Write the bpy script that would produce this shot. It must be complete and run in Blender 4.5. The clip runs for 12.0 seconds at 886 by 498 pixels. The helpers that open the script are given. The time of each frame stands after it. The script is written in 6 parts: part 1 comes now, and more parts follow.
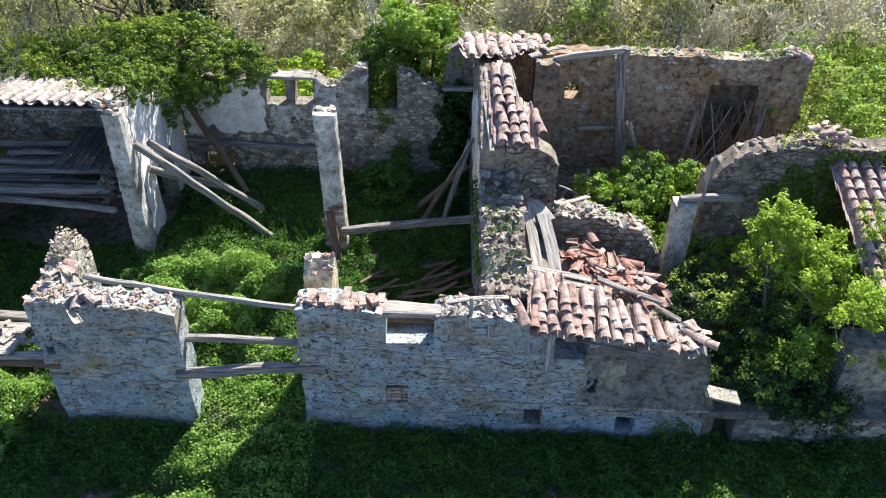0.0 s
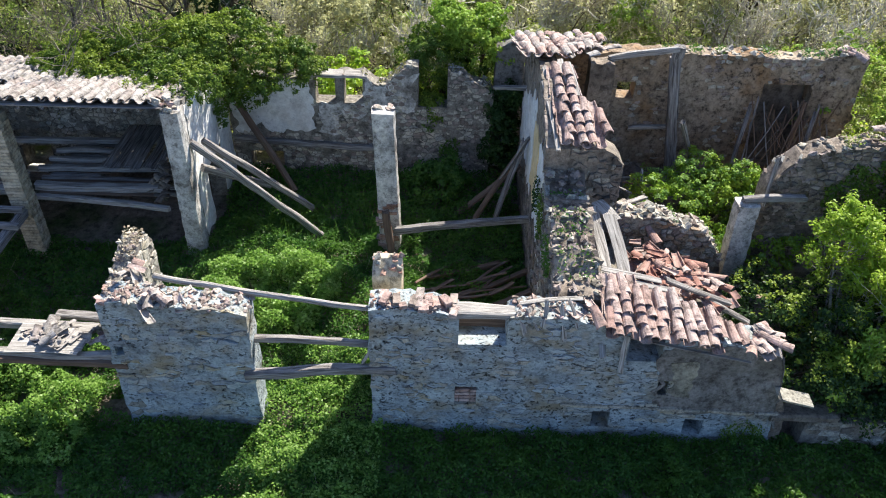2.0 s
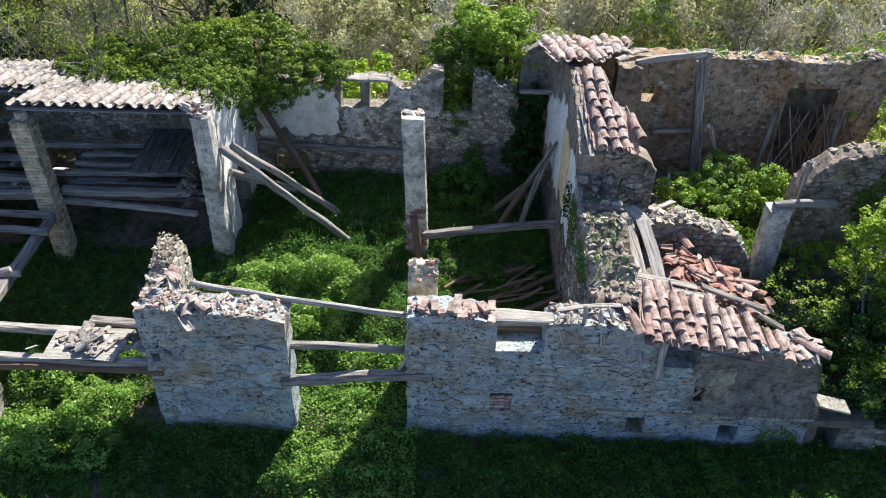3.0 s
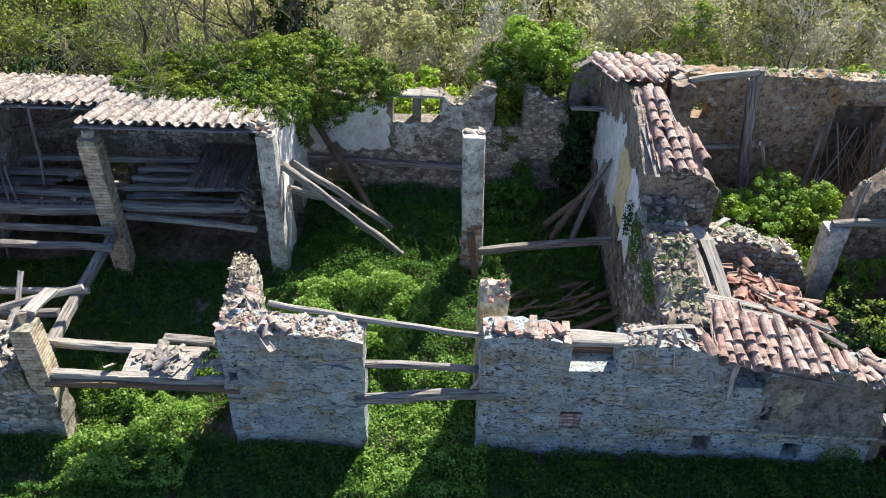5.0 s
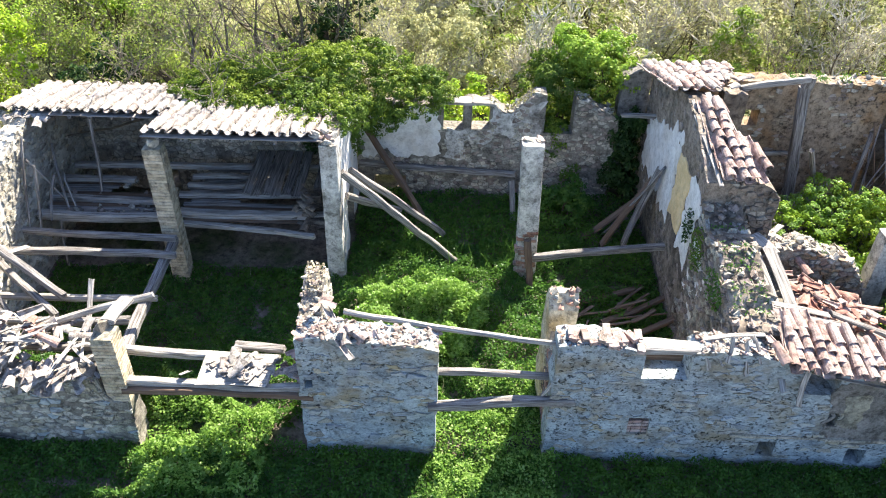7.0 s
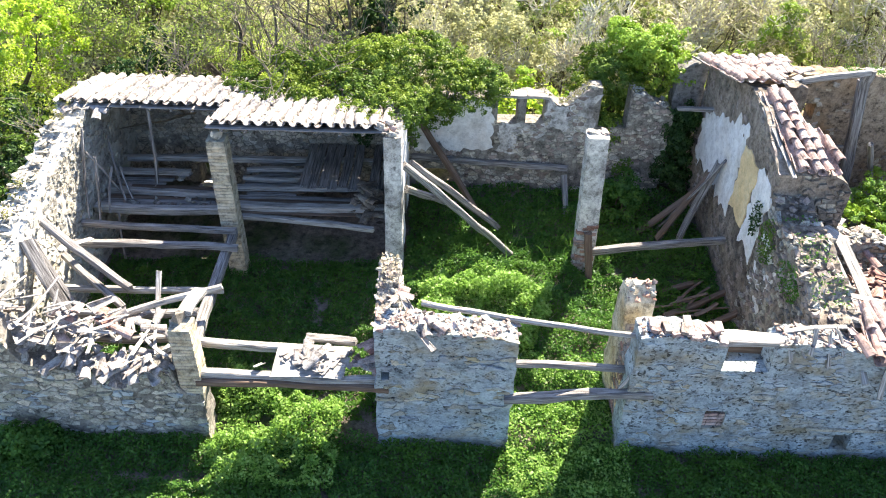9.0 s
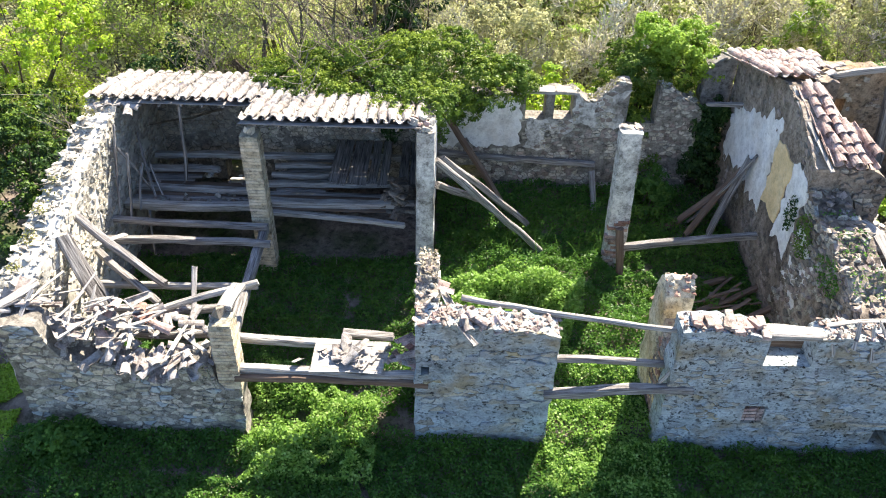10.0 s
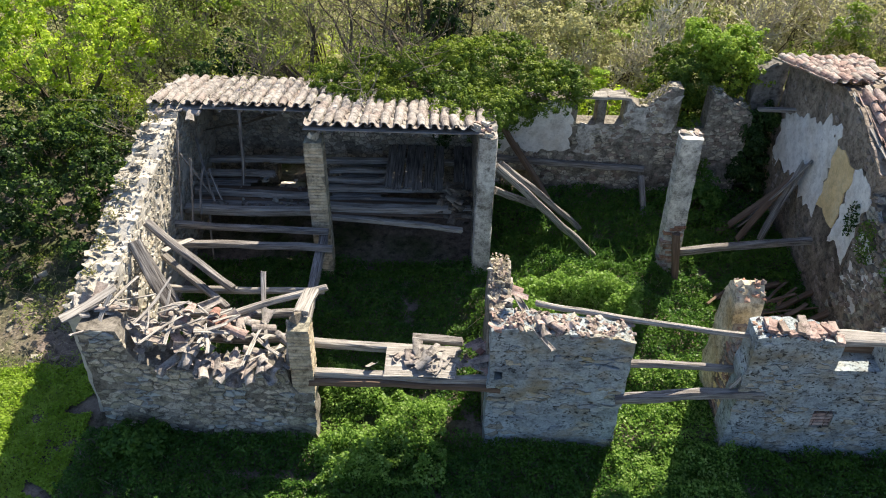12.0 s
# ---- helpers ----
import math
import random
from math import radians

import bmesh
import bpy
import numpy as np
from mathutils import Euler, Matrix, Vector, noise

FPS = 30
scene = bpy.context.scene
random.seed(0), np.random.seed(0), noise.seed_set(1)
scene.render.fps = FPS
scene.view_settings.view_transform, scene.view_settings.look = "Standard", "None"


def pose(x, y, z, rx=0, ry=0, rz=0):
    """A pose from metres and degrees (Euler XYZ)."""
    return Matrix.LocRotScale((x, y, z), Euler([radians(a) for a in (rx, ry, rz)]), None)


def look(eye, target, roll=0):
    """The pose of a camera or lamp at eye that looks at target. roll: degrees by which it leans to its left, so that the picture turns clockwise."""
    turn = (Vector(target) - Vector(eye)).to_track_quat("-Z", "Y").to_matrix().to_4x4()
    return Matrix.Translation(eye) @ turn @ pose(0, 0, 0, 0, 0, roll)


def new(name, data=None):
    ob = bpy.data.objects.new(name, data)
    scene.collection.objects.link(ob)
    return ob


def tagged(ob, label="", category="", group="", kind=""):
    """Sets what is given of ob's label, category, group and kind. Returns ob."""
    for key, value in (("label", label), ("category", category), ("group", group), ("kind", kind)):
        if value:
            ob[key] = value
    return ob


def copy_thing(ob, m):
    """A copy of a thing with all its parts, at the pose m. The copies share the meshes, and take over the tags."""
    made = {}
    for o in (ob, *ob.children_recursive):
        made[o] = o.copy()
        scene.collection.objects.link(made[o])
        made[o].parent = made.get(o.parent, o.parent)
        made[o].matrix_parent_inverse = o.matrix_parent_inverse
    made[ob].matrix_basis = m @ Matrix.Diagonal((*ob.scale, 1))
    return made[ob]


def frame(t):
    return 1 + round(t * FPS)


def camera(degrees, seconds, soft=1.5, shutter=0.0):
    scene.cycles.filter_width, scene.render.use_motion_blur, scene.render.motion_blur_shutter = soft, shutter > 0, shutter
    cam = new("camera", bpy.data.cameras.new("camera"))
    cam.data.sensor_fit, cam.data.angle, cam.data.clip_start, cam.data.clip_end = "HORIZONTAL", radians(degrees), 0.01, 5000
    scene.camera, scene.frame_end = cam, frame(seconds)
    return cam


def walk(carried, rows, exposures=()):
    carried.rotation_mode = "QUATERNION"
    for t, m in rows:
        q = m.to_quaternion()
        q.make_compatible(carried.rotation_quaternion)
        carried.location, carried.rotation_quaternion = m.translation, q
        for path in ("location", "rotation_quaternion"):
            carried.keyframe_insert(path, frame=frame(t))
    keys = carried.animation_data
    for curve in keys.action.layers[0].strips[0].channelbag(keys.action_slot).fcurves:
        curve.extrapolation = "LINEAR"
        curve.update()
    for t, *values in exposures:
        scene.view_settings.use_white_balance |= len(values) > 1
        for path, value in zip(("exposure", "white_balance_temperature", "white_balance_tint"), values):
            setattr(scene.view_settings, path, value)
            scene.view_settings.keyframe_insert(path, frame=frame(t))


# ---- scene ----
cam = camera(59.0, 12.0, soft=1.05)
PATH = [
    (0, (-0.177, -2.095, 11.601), (-0.164, -0.498, 10.396), 1.6),
    (0.5, (-0.463, -2.079, 11.555), (-0.451, -0.483, 10.35), 1.6),
    (1, (-0.748, -2.061, 11.529), (-0.737, -0.465, 10.323), 1.6),
    (1.5, (-1.054, -2.03, 11.522), (-1.044, -0.435, 10.316), 1.6),
    (2, (-1.365, -1.99, 11.535), (-1.355, -0.397, 10.327), 1.7),
    (2.5, (-1.666, -1.932, 11.57), (-1.656, -0.34, 10.359), 1.6),
    (3, (-1.992, -1.908, 11.608), (-1.981, -0.316, 10.398), 1.7),
    (5, (-3.27, -1.849, 11.989), (-3.257, -0.258, 10.777), 1.9),
    (5.5, (-3.601, -1.86, 12.062), (-3.587, -0.269, 10.85), 1.9),
    (6, (-3.911, -1.858, 12.142), (-3.898, -0.269, 10.927), 1.9),
    (6.5, (-4.21, -1.876, 12.176), (-4.197, -0.286, 10.962), 1.9),
    (7, (-4.502, -1.897, 12.2), (-4.492, -0.308, 10.986), 1.8),
    (9, (-5.835, -1.926, 11.981), (-5.824, -0.336, 10.767), 1.9),
    (9.5, (-6.164, -1.954, 11.888), (-6.155, -0.363, 10.676), 1.8),
    (10, (-6.477, -1.961, 11.86), (-6.471, -0.371, 10.647), 1.7),
    (10.5, (-6.801, -1.961, 11.846), (-6.796, -0.372, 10.631), 1.7),
    (11, (-7.109, -1.982, 11.859), (-7.106, -0.392, 10.645), 1.7),
    (11.5, (-7.407, -1.995, 11.915), (-7.406, -0.405, 10.702), 1.6),
    (12, (-7.698, -2.025, 11.984), (-7.699, -0.435, 10.772), 1.6),
]
walk(cam, [(t, look(eye, target, roll)) for t, eye, target, roll in PATH],
     [(0, 1.41, 6280, 13), (2.5, 1.24, 6280, 13), (3.2, 1.21, 6310, 13), (5, 1.23, 6480, 13), (6, 1.51, 6530, 13), (6.5, 1.71, 6580, 13), (7, 2.02, 6610, 13), (8, 2.19, 6640, 13), (9, 2.26, 6670, 13), (9.5, 2.19, 6670, 13),
      (10, 1.98, 6680, 13), (10.5, 1.71, 6730, 13), (11, 1.51, 6830, 13), (11.5, 1.31, 6930, 13), (12, 1.13, 6980, 13)])

# ---- world and light ----
SUN_AZ, SUN_EL = radians(25), radians(42)
world = bpy.data.worlds.new("world")
scene.world = world
world.use_nodes = True
wn = world.node_tree
sky = wn.nodes.new("ShaderNodeTexSky")
sky.sky_type = "NISHITA"
sky.sun_disc = False
sky.sun_elevation, sky.sun_rotation, sky.ozone_density = SUN_EL, SUN_AZ, 2.5
tint = wn.nodes.new("ShaderNodeMix")
tint.data_type, tint.blend_type = "RGBA", "MULTIPLY"
tint.inputs[0].default_value, tint.inputs[7].default_value = 1.0, (0.90, 0.97, 1.08, 1)
wn.links.new(sky.outputs[0], tint.inputs[6])
wn.links.new(tint.outputs[2], wn.nodes["Background"].inputs[0])
wn.nodes["Background"].inputs[1].default_value = 0.083
sun = new("sun", bpy.data.lights.new("sun", "SUN"))
sun.data.energy, sun.data.angle, sun.data.color = 5.0, radians(0.5), (1.0, 0.94, 0.80)
SUN_DIR = Vector((math.sin(SUN_AZ) * math.cos(SUN_EL), math.cos(SUN_AZ) * math.cos(SUN_EL), math.sin(SUN_EL)))
sun.matrix_world = look(tuple(SUN_DIR * 60), (0, 0, 0))

# ---- materials ----
rnd = random.Random(7)


def ramp_nodes(nt, fac, stops):
    r = nt.nodes.new("ShaderNodeValToRGB")
    e = r.color_ramp.elements
    e[0].position, e[0].color = stops[0][0], (*stops[0][1], 1)
    e[1].position, e[1].color = stops[-1][0], (*stops[-1][1], 1)
    for p, c in stops[1:-1]:
        k = e.new(p)
        k.color = (*c, 1)
    nt.links.new(fac, r.inputs[0])
    return r.outputs[0]


def noise_fac(nt, vec, scale, detail=5, rough=0.6):
    n = nt.nodes.new("ShaderNodeTexNoise")
    n.inputs["Scale"].default_value, n.inputs["Detail"].default_value, n.inputs["Roughness"].default_value = scale, detail, rough
    nt.links.new(vec, n.inputs["Vector"])
    return n.outputs[0]


def mixc(nt, fac, a, b, mode="MIX"):
    m = nt.nodes.new("ShaderNodeMix")
    m.data_type, m.blend_type = "RGBA", mode
    for sock, v in ((m.inputs[0], fac), (m.inputs[6], a), (m.inputs[7], b)):
        if isinstance(v, (int, float)):
            sock.default_value = v
        elif isinstance(v, tuple):
            sock.default_value = (*v, 1)
        else:
            nt.links.new(v, sock)
    return m.outputs[2]


def mathn(nt, op, a, b=0.0):
    m = nt.nodes.new("ShaderNodeMath")
    m.operation = op
    for sock, v in zip(m.inputs, (a, b)):
        if isinstance(v, (int, float)):
            sock.default_value = v
        else:
            nt.links.new(v, sock)
    return m.outputs[0]


def piece_random(nt):
    a = nt.nodes.new("ShaderNodeObjectInfo").outputs["Random"]
    b = nt.nodes.new("ShaderNodeNewGeometry").outputs["Random Per Island"]
    return mathn(nt, "FRACT", mathn(nt, "ADD", a, b))


def surface(name, stops, coarse=1.2, fine=14.0, rough=0.9, bump=0.35, stain=None, stain_scale=0.8, vary=(), local=False, stretch=(1, 1, 1), bump_dist=0.02, pits=0.0, pit_scale=26.0, mottle=0.85, pit_at=0.44):
    """A weathered surface: colours from noise at two scales, a tint per piece, stains, fine relief."""
    m = bpy.data.materials.new(name)
    m.use_nodes = True
    nt = m.node_tree
    bs = nt.nodes["Principled BSDF"]
    bs.inputs["Roughness"].default_value = rough
    bs.inputs["Specular IOR Level"].default_value = 0.25
    if local:
        vec = nt.nodes.new("ShaderNodeTexCoord").outputs["Object"]
    else:
        vec = nt.nodes.new("ShaderNodeNewGeometry").outputs["Position"]
    mp = nt.nodes.new("ShaderNodeMapping")
    mp.inputs["Scale"].default_value = stretch
    nt.links.new(vec, mp.inputs[0])
    vec = mp.outputs[0]
    fa, fb = noise_fac(nt, vec, coarse), noise_fac(nt, vec, fine, 6, 0.7)
    both = mathn(nt, "ADD", mathn(nt, "MULTIPLY", fa, 0.55), mathn(nt, "MULTIPLY", fb, 0.45))
    col = ramp_nodes(nt, both, stops)
    if vary:
        col = mixc(nt, 0.6, col, ramp_nodes(nt, piece_random(nt), vary), "MIX")
    if stain:
        f = ramp_nodes(nt, noise_fac(nt, vec, stain_scale, 7, 0.65), [(0.48, (0, 0, 0)), (0.66, (1, 1, 1))])
        col = mixc(nt, f, col, stain)
    if not local:
        m1 = ramp_nodes(nt, noise_fac(nt, vec, 5.5, 9, 0.82), [(0.40, (0.30, 0.285, 0.275)), (0.47, (0.78, 0.77, 0.76)), (0.53, (1.06, 1.05, 1.04)), (0.62, (1.36, 1.35, 1.33))])
        col = mixc(nt, mottle, col, m1, "MULTIPLY")
    height = fb
    if pits:
        f = ramp_nodes(nt, noise_fac(nt, vec, pit_scale, 6, 0.78), [(pit_at - 0.06, (1, 1, 1)), (pit_at, (0, 0, 0))])
        g = ramp_nodes(nt, noise_fac(nt, vec, 1.7, 3, 0.5), [(0.35, (0.15, 0.15, 0.15)), (0.6, (1, 1, 1))])
        f = mathn(nt, "MULTIPLY", mathn(nt, "MULTIPLY", f, g), pits)
        col = mixc(nt, f, col, (0.035, 0.032, 0.03))
        height = mathn(nt, "SUBTRACT", fb, f)
    nt.links.new(col, bs.inputs["Base Color"])
    bp = nt.nodes.new("ShaderNodeBump")
    bp.inputs["Strength"].default_value, bp.inputs["Distance"].default_value = bump, bump_dist
    nt.links.new(height, bp.inputs["Height"])
    nt.links.new(bp.outputs[0], bs.inputs["Normal"])
    return m


def leafy(name, stops, through_light=0.35, patch=None, spray=4.5):
    """Leaves: a small tint per leaf, a larger one per spray and per patch, partly let through by the light."""
    m = bpy.data.materials.new(name)
    m.use_nodes = True
    nt = m.node_tree
    nt.nodes.remove(nt.nodes["Principled BSDF"])
    geo = nt.nodes.new("ShaderNodeNewGeometry")
    f = noise_fac(nt, geo.outputs["Position"], spray, 2, 0.5)
    f = ramp_nodes(nt, f, [(0.3, (0, 0, 0)), (0.7, (1, 1, 1))])
    f = mathn(nt, "ADD", mathn(nt, "MULTIPLY", f, 0.55), mathn(nt, "MULTIPLY", geo.outputs["Random Per Island"], 0.45))
    col = ramp_nodes(nt, f, stops)
    if patch:
        f = ramp_nodes(nt, noise_fac(nt, geo.outputs["Position"], patch[0], 4), [(0.45, (0, 0, 0)), (0.66, (0.8, 0.8, 0.8))])
        col = mixc(nt, f, col, patch[1])
    d, tr, gl = (nt.nodes.new(k) for k in ("ShaderNodeBsdfDiffuse", "ShaderNodeBsdfTranslucent", "ShaderNodeBsdfGlossy"))
    gl.inputs["Roughness"].default_value = 0.42
    for sh in (d, tr):
        nt.links.new(col, sh.inputs[0])
    a, b = nt.nodes.new("ShaderNodeMixShader"), nt.nodes.new("ShaderNodeMixShader")
    a.inputs[0].default_value, b.inputs[0].default_value = through_light, 0.014
    nt.links.new(d.outputs[0], a.inputs[1]), nt.links.new(tr.outputs[0], a.inputs[2])
    nt.links.new(a.outputs[0], b.inputs[1]), nt.links.new(gl.outputs[0], b.inputs[2])
    nt.links.new(b.outputs[0], nt.nodes["Material Output"].inputs[0])
    return m


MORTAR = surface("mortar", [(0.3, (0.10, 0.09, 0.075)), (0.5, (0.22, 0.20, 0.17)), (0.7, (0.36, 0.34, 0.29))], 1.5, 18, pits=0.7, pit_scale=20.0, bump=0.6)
FRONT_STONE = surface("flush_grey_stone", [(0.3, (0.19, 0.20, 0.205)), (0.5, (0.38, 0.405, 0.41)), (0.7, (0.57, 0.60, 0.595))], 2.2, 26, bump=0.8, pits=0.95, pit_scale=11.0, pit_at=0.445, mottle=0.5, stain=(0.36, 0.30, 0.18), stain_scale=1.1, stretch=(0.8, 1, 1.4),
                      vary=[(0.0, (0.18, 0.205, 0.23)), (0.25, (0.33, 0.385, 0.415)), (0.6, (0.47, 0.535, 0.555)), (0.85, (0.42, 0.42, 0.36)), (1.0, (0.38, 0.31, 0.19))])
GRIT = surface("gritty_mortar", [(0.32, (0.13, 0.15, 0.165)), (0.5, (0.34, 0.395, 0.415)), (0.68, (0.52, 0.59, 0.60))], 1.6, 24, bump=1.0, pits=1.0, pit_scale=12.0, pit_at=0.445, mottle=0.5, stain=(0.30, 0.26, 0.18), stain_scale=1.2, stretch=(0.9, 1, 1.3))
RUBBLE = surface("pinkish_rubble", [(0.3, (0.15, 0.12, 0.10)), (0.5, (0.31, 0.26, 0.22)), (0.7, (0.46, 0.40, 0.35))], 2.5, 26, bump=0.6, pits=0.5, pit_scale=24.0,
                 vary=[(0.0, (0.18, 0.13, 0.105)), (0.4, (0.29, 0.235, 0.20)), (0.75, (0.35, 0.27, 0.235)), (1.0, (0.38, 0.34, 0.30))])
STONE = surface("grey_stone", [(0.3, (0.22, 0.21, 0.18)), (0.5, (0.36, 0.34, 0.29)), (0.7, (0.50, 0.47, 0.40))], 1.6, 22, pits=0.7, pit_scale=20.0, bump=0.5,
                vary=[(0.0, (0.25, 0.24, 0.20)), (0.35, (0.42, 0.40, 0.33)), (0.6, (0.46, 0.40, 0.28)), (0.8, (0.34, 0.35, 0.33)), (1.0, (0.50, 0.44, 0.33))])
PALE_STONE = surface("pale_stone", [(0.3, (0.30, 0.28, 0.23)), (0.5, (0.46, 0.43, 0.36)), (0.7, (0.62, 0.58, 0.50))], 1.6, 22, pits=0.5, pit_scale=22.0, bump=0.5,
                     vary=[(0.0, (0.34, 0.31, 0.26)), (0.4, (0.52, 0.48, 0.40)), (0.7, (0.55, 0.47, 0.34)), (1.0, (0.62, 0.58, 0.50))])
# pale stone brightened in colour, standing for strong sun on the gable wall
SUN_STONE = surface("sunlit_rubble", [(0.3, (0.42, 0.39, 0.33)), (0.5, (0.58, 0.55, 0.48)), (0.7, (0.70, 0.67, 0.60))], 2.5, 24, bump=0.5, pits=0.25, pit_scale=18.0, mottle=0.3,
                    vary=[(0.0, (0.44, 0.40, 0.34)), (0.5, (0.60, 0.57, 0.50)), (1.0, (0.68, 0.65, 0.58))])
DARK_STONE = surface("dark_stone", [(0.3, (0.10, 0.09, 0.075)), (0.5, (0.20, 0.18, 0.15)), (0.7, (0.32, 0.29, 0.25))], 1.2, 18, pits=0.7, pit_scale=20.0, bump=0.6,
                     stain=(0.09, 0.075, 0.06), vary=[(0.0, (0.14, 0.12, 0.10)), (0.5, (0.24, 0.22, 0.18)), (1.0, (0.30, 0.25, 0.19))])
OLD_RENDER = surface("old_render", [(0.3, (0.12, 0.10, 0.08)), (0.5, (0.28, 0.23, 0.18)), (0.7, (0.45, 0.39, 0.32))], 0.9, 16, bump=0.7, stain=(0.10, 0.08, 0.065), pits=0.6, pit_scale=14.0)
PLASTER = surface("white_plaster", [(0.3, (0.62, 0.60, 0.56)), (0.5, (0.78, 0.77, 0.74)), (0.7, (0.83, 0.82, 0.80))], 0.8, 12, bump=0.3, stain=(0.64, 0.60, 0.54), stain_scale=1.4, pits=0.35, pit_scale=7.0, mottle=0.3)
GREY_RENDER = surface("grey_render", [(0.3, (0.11, 0.105, 0.095)), (0.5, (0.21, 0.20, 0.185)), (0.7, (0.33, 0.315, 0.29))], 1.1, 20, bump=0.6, stain=(0.13, 0.12, 0.10), stain_scale=1.3, pits=0.6, pit_scale=9.0)
LIGHT_RENDER = surface("light_render", [(0.3, (0.30, 0.29, 0.27)), (0.5, (0.56, 0.54, 0.50)), (0.7, (0.72, 0.70, 0.66))], 1.3, 20, bump=0.6, stain=(0.22, 0.20, 0.175), stain_scale=1.6, pits=0.5, pit_scale=12.0)
YELLOW_RENDER = surface("yellowed_render", [(0.3, (0.20, 0.185, 0.14)), (0.5, (0.34, 0.32, 0.245)), (0.7, (0.46, 0.43, 0.34))], 1.3, 20, bump=0.6, stain=(0.18, 0.17, 0.14), stain_scale=2.0, pits=0.5, pit_scale=12.0)
STAINED_RENDER = surface("stained_render", [(0.3, (0.11, 0.09, 0.07)), (0.5, (0.29, 0.23, 0.165)), (0.7, (0.47, 0.39, 0.29))], 0.7, 12, bump=0.8, stain=(0.24, 0.14, 0.065), stain_scale=0.75, pits=0.65, pit_scale=11.0)
OCHRE = surface("ochre_plaster", [(0.3, (0.58, 0.40, 0.19)), (0.5, (0.74, 0.55, 0.29)), (0.7, (0.80, 0.66, 0.42))], 1.5, 18, bump=0.4, mottle=0.3)
CREAM = surface("cream_plaster", [(0.3, (0.34, 0.27, 0.18)), (0.5, (0.58, 0.50, 0.37)), (0.7, (0.70, 0.64, 0.52))], 1.8, 16, bump=0.5, stain=(0.50, 0.36, 0.19), stain_scale=1.3, pits=0.35, pit_scale=10.0)
TILE = surface("clay_tile", [(0.3, (0.26, 0.17, 0.13)), (0.5, (0.42, 0.29, 0.23)), (0.7, (0.52, 0.41, 0.35))], 3.0, 30, bump=0.6, stain=(0.25, 0.20, 0.18), stain_scale=7.0, pits=0.4, pit_scale=16.0,
               vary=[(0.0, (0.31, 0.20, 0.175)), (0.4, (0.43, 0.31, 0.28)), (0.7, (0.49, 0.39, 0.36)), (1.0, (0.52, 0.46, 0.43))])
PALE_TILE = surface("bleached_tile", [(0.3, (0.15, 0.135, 0.12)), (0.5, (0.31, 0.285, 0.262)), (0.7, (0.44, 0.42, 0.395))], 3.0, 30, bump=0.5, stain=(0.27, 0.25, 0.22), stain_scale=6.0,
                    vary=[(0.0, (0.27, 0.20, 0.175)), (0.3, (0.35, 0.32, 0.295)), (0.75, (0.44, 0.415, 0.39)), (1.0, (0.35, 0.27, 0.235))], pits=0.5, pit_scale=16.0)
RED_TILE = surface("broken_red_tile", [(0.3, (0.22, 0.10, 0.075)), (0.5, (0.33, 0.16, 0.12)), (0.7, (0.42, 0.28, 0.235))], 3.0, 30, bump=0.4,
                   vary=[(0.0, (0.24, 0.11, 0.085)), (0.5, (0.31, 0.18, 0.145)), (1.0, (0.36, 0.28, 0.245))])
BRICK = surface("yellow_brick", [(0.3, (0.34, 0.28, 0.19)), (0.5, (0.48, 0.41, 0.29)), (0.7, (0.58, 0.51, 0.39))], 3.0, 40, bump=0.4,
                vary=[(0.0, (0.40, 0.32, 0.21)), (0.5, (0.52, 0.44, 0.31)), (1.0, (0.56, 0.50, 0.39))])
RED_BRICK = surface("red_brick", [(0.3, (0.26, 0.13, 0.09)), (0.5, (0.40, 0.22, 0.16)), (0.7, (0.50, 0.34, 0.27))], 3.0, 40, bump=0.4,
                    vary=[(0.0, (0.30, 0.15, 0.10)), (0.5, (0.42, 0.25, 0.18)), (1.0, (0.50, 0.38, 0.30))])
WOOD = surface("weathered_wood", [(0.36, (0.03, 0.026, 0.024)), (0.45, (0.15, 0.135, 0.125)), (0.62, (0.40, 0.38, 0.355))], 2.0, 3.5, bump=1.0, local=True, stretch=(0.6, 15, 15), bump_dist=0.02)
PALE_WOOD = surface("bleached_wood", [(0.36, (0.05, 0.043, 0.037)), (0.45, (0.25, 0.23, 0.205)), (0.62, (0.52, 0.49, 0.445))], 2.0, 3.5, bump=1.0, local=True, stretch=(0.6, 15, 15), bump_dist=0.02)
BROWN_WOOD = surface("brown_wood", [(0.3, (0.07, 0.045, 0.03)), (0.5, (0.15, 0.10, 0.07)), (0.7, (0.26, 0.19, 0.14))], 2.0, 3.0, bump=0.8, local=True, stretch=(0.8, 14, 14), bump_dist=0.012)
BARK = surface("bark", [(0.3, (0.05, 0.042, 0.03)), (0.5, (0.11, 0.09, 0.062)), (0.7, (0.19, 0.16, 0.115))], 2.5, 20, bump=0.5)
IRON = surface("rusty_iron", [(0.3, (0.05, 0.03, 0.02)), (0.7, (0.14, 0.08, 0.05))], 5, 40, rough=0.7)
SOIL = surface("soil", [(0.3, (0.11, 0.085, 0.068)), (0.5, (0.20, 0.16, 0.13)), (0.7, (0.32, 0.27, 0.22))], 0.7, 9, bump=0.8, stain=(0.05, 0.075, 0.02), stain_scale=0.5)

# ---- building helpers ----


def thing(name, label, category, group="", kind="", at=(0, 0, 0)):
    ob = new(name)
    ob.location = at
    ob.empty_display_size = 0.2
    return tagged(ob, label, category, group, kind)


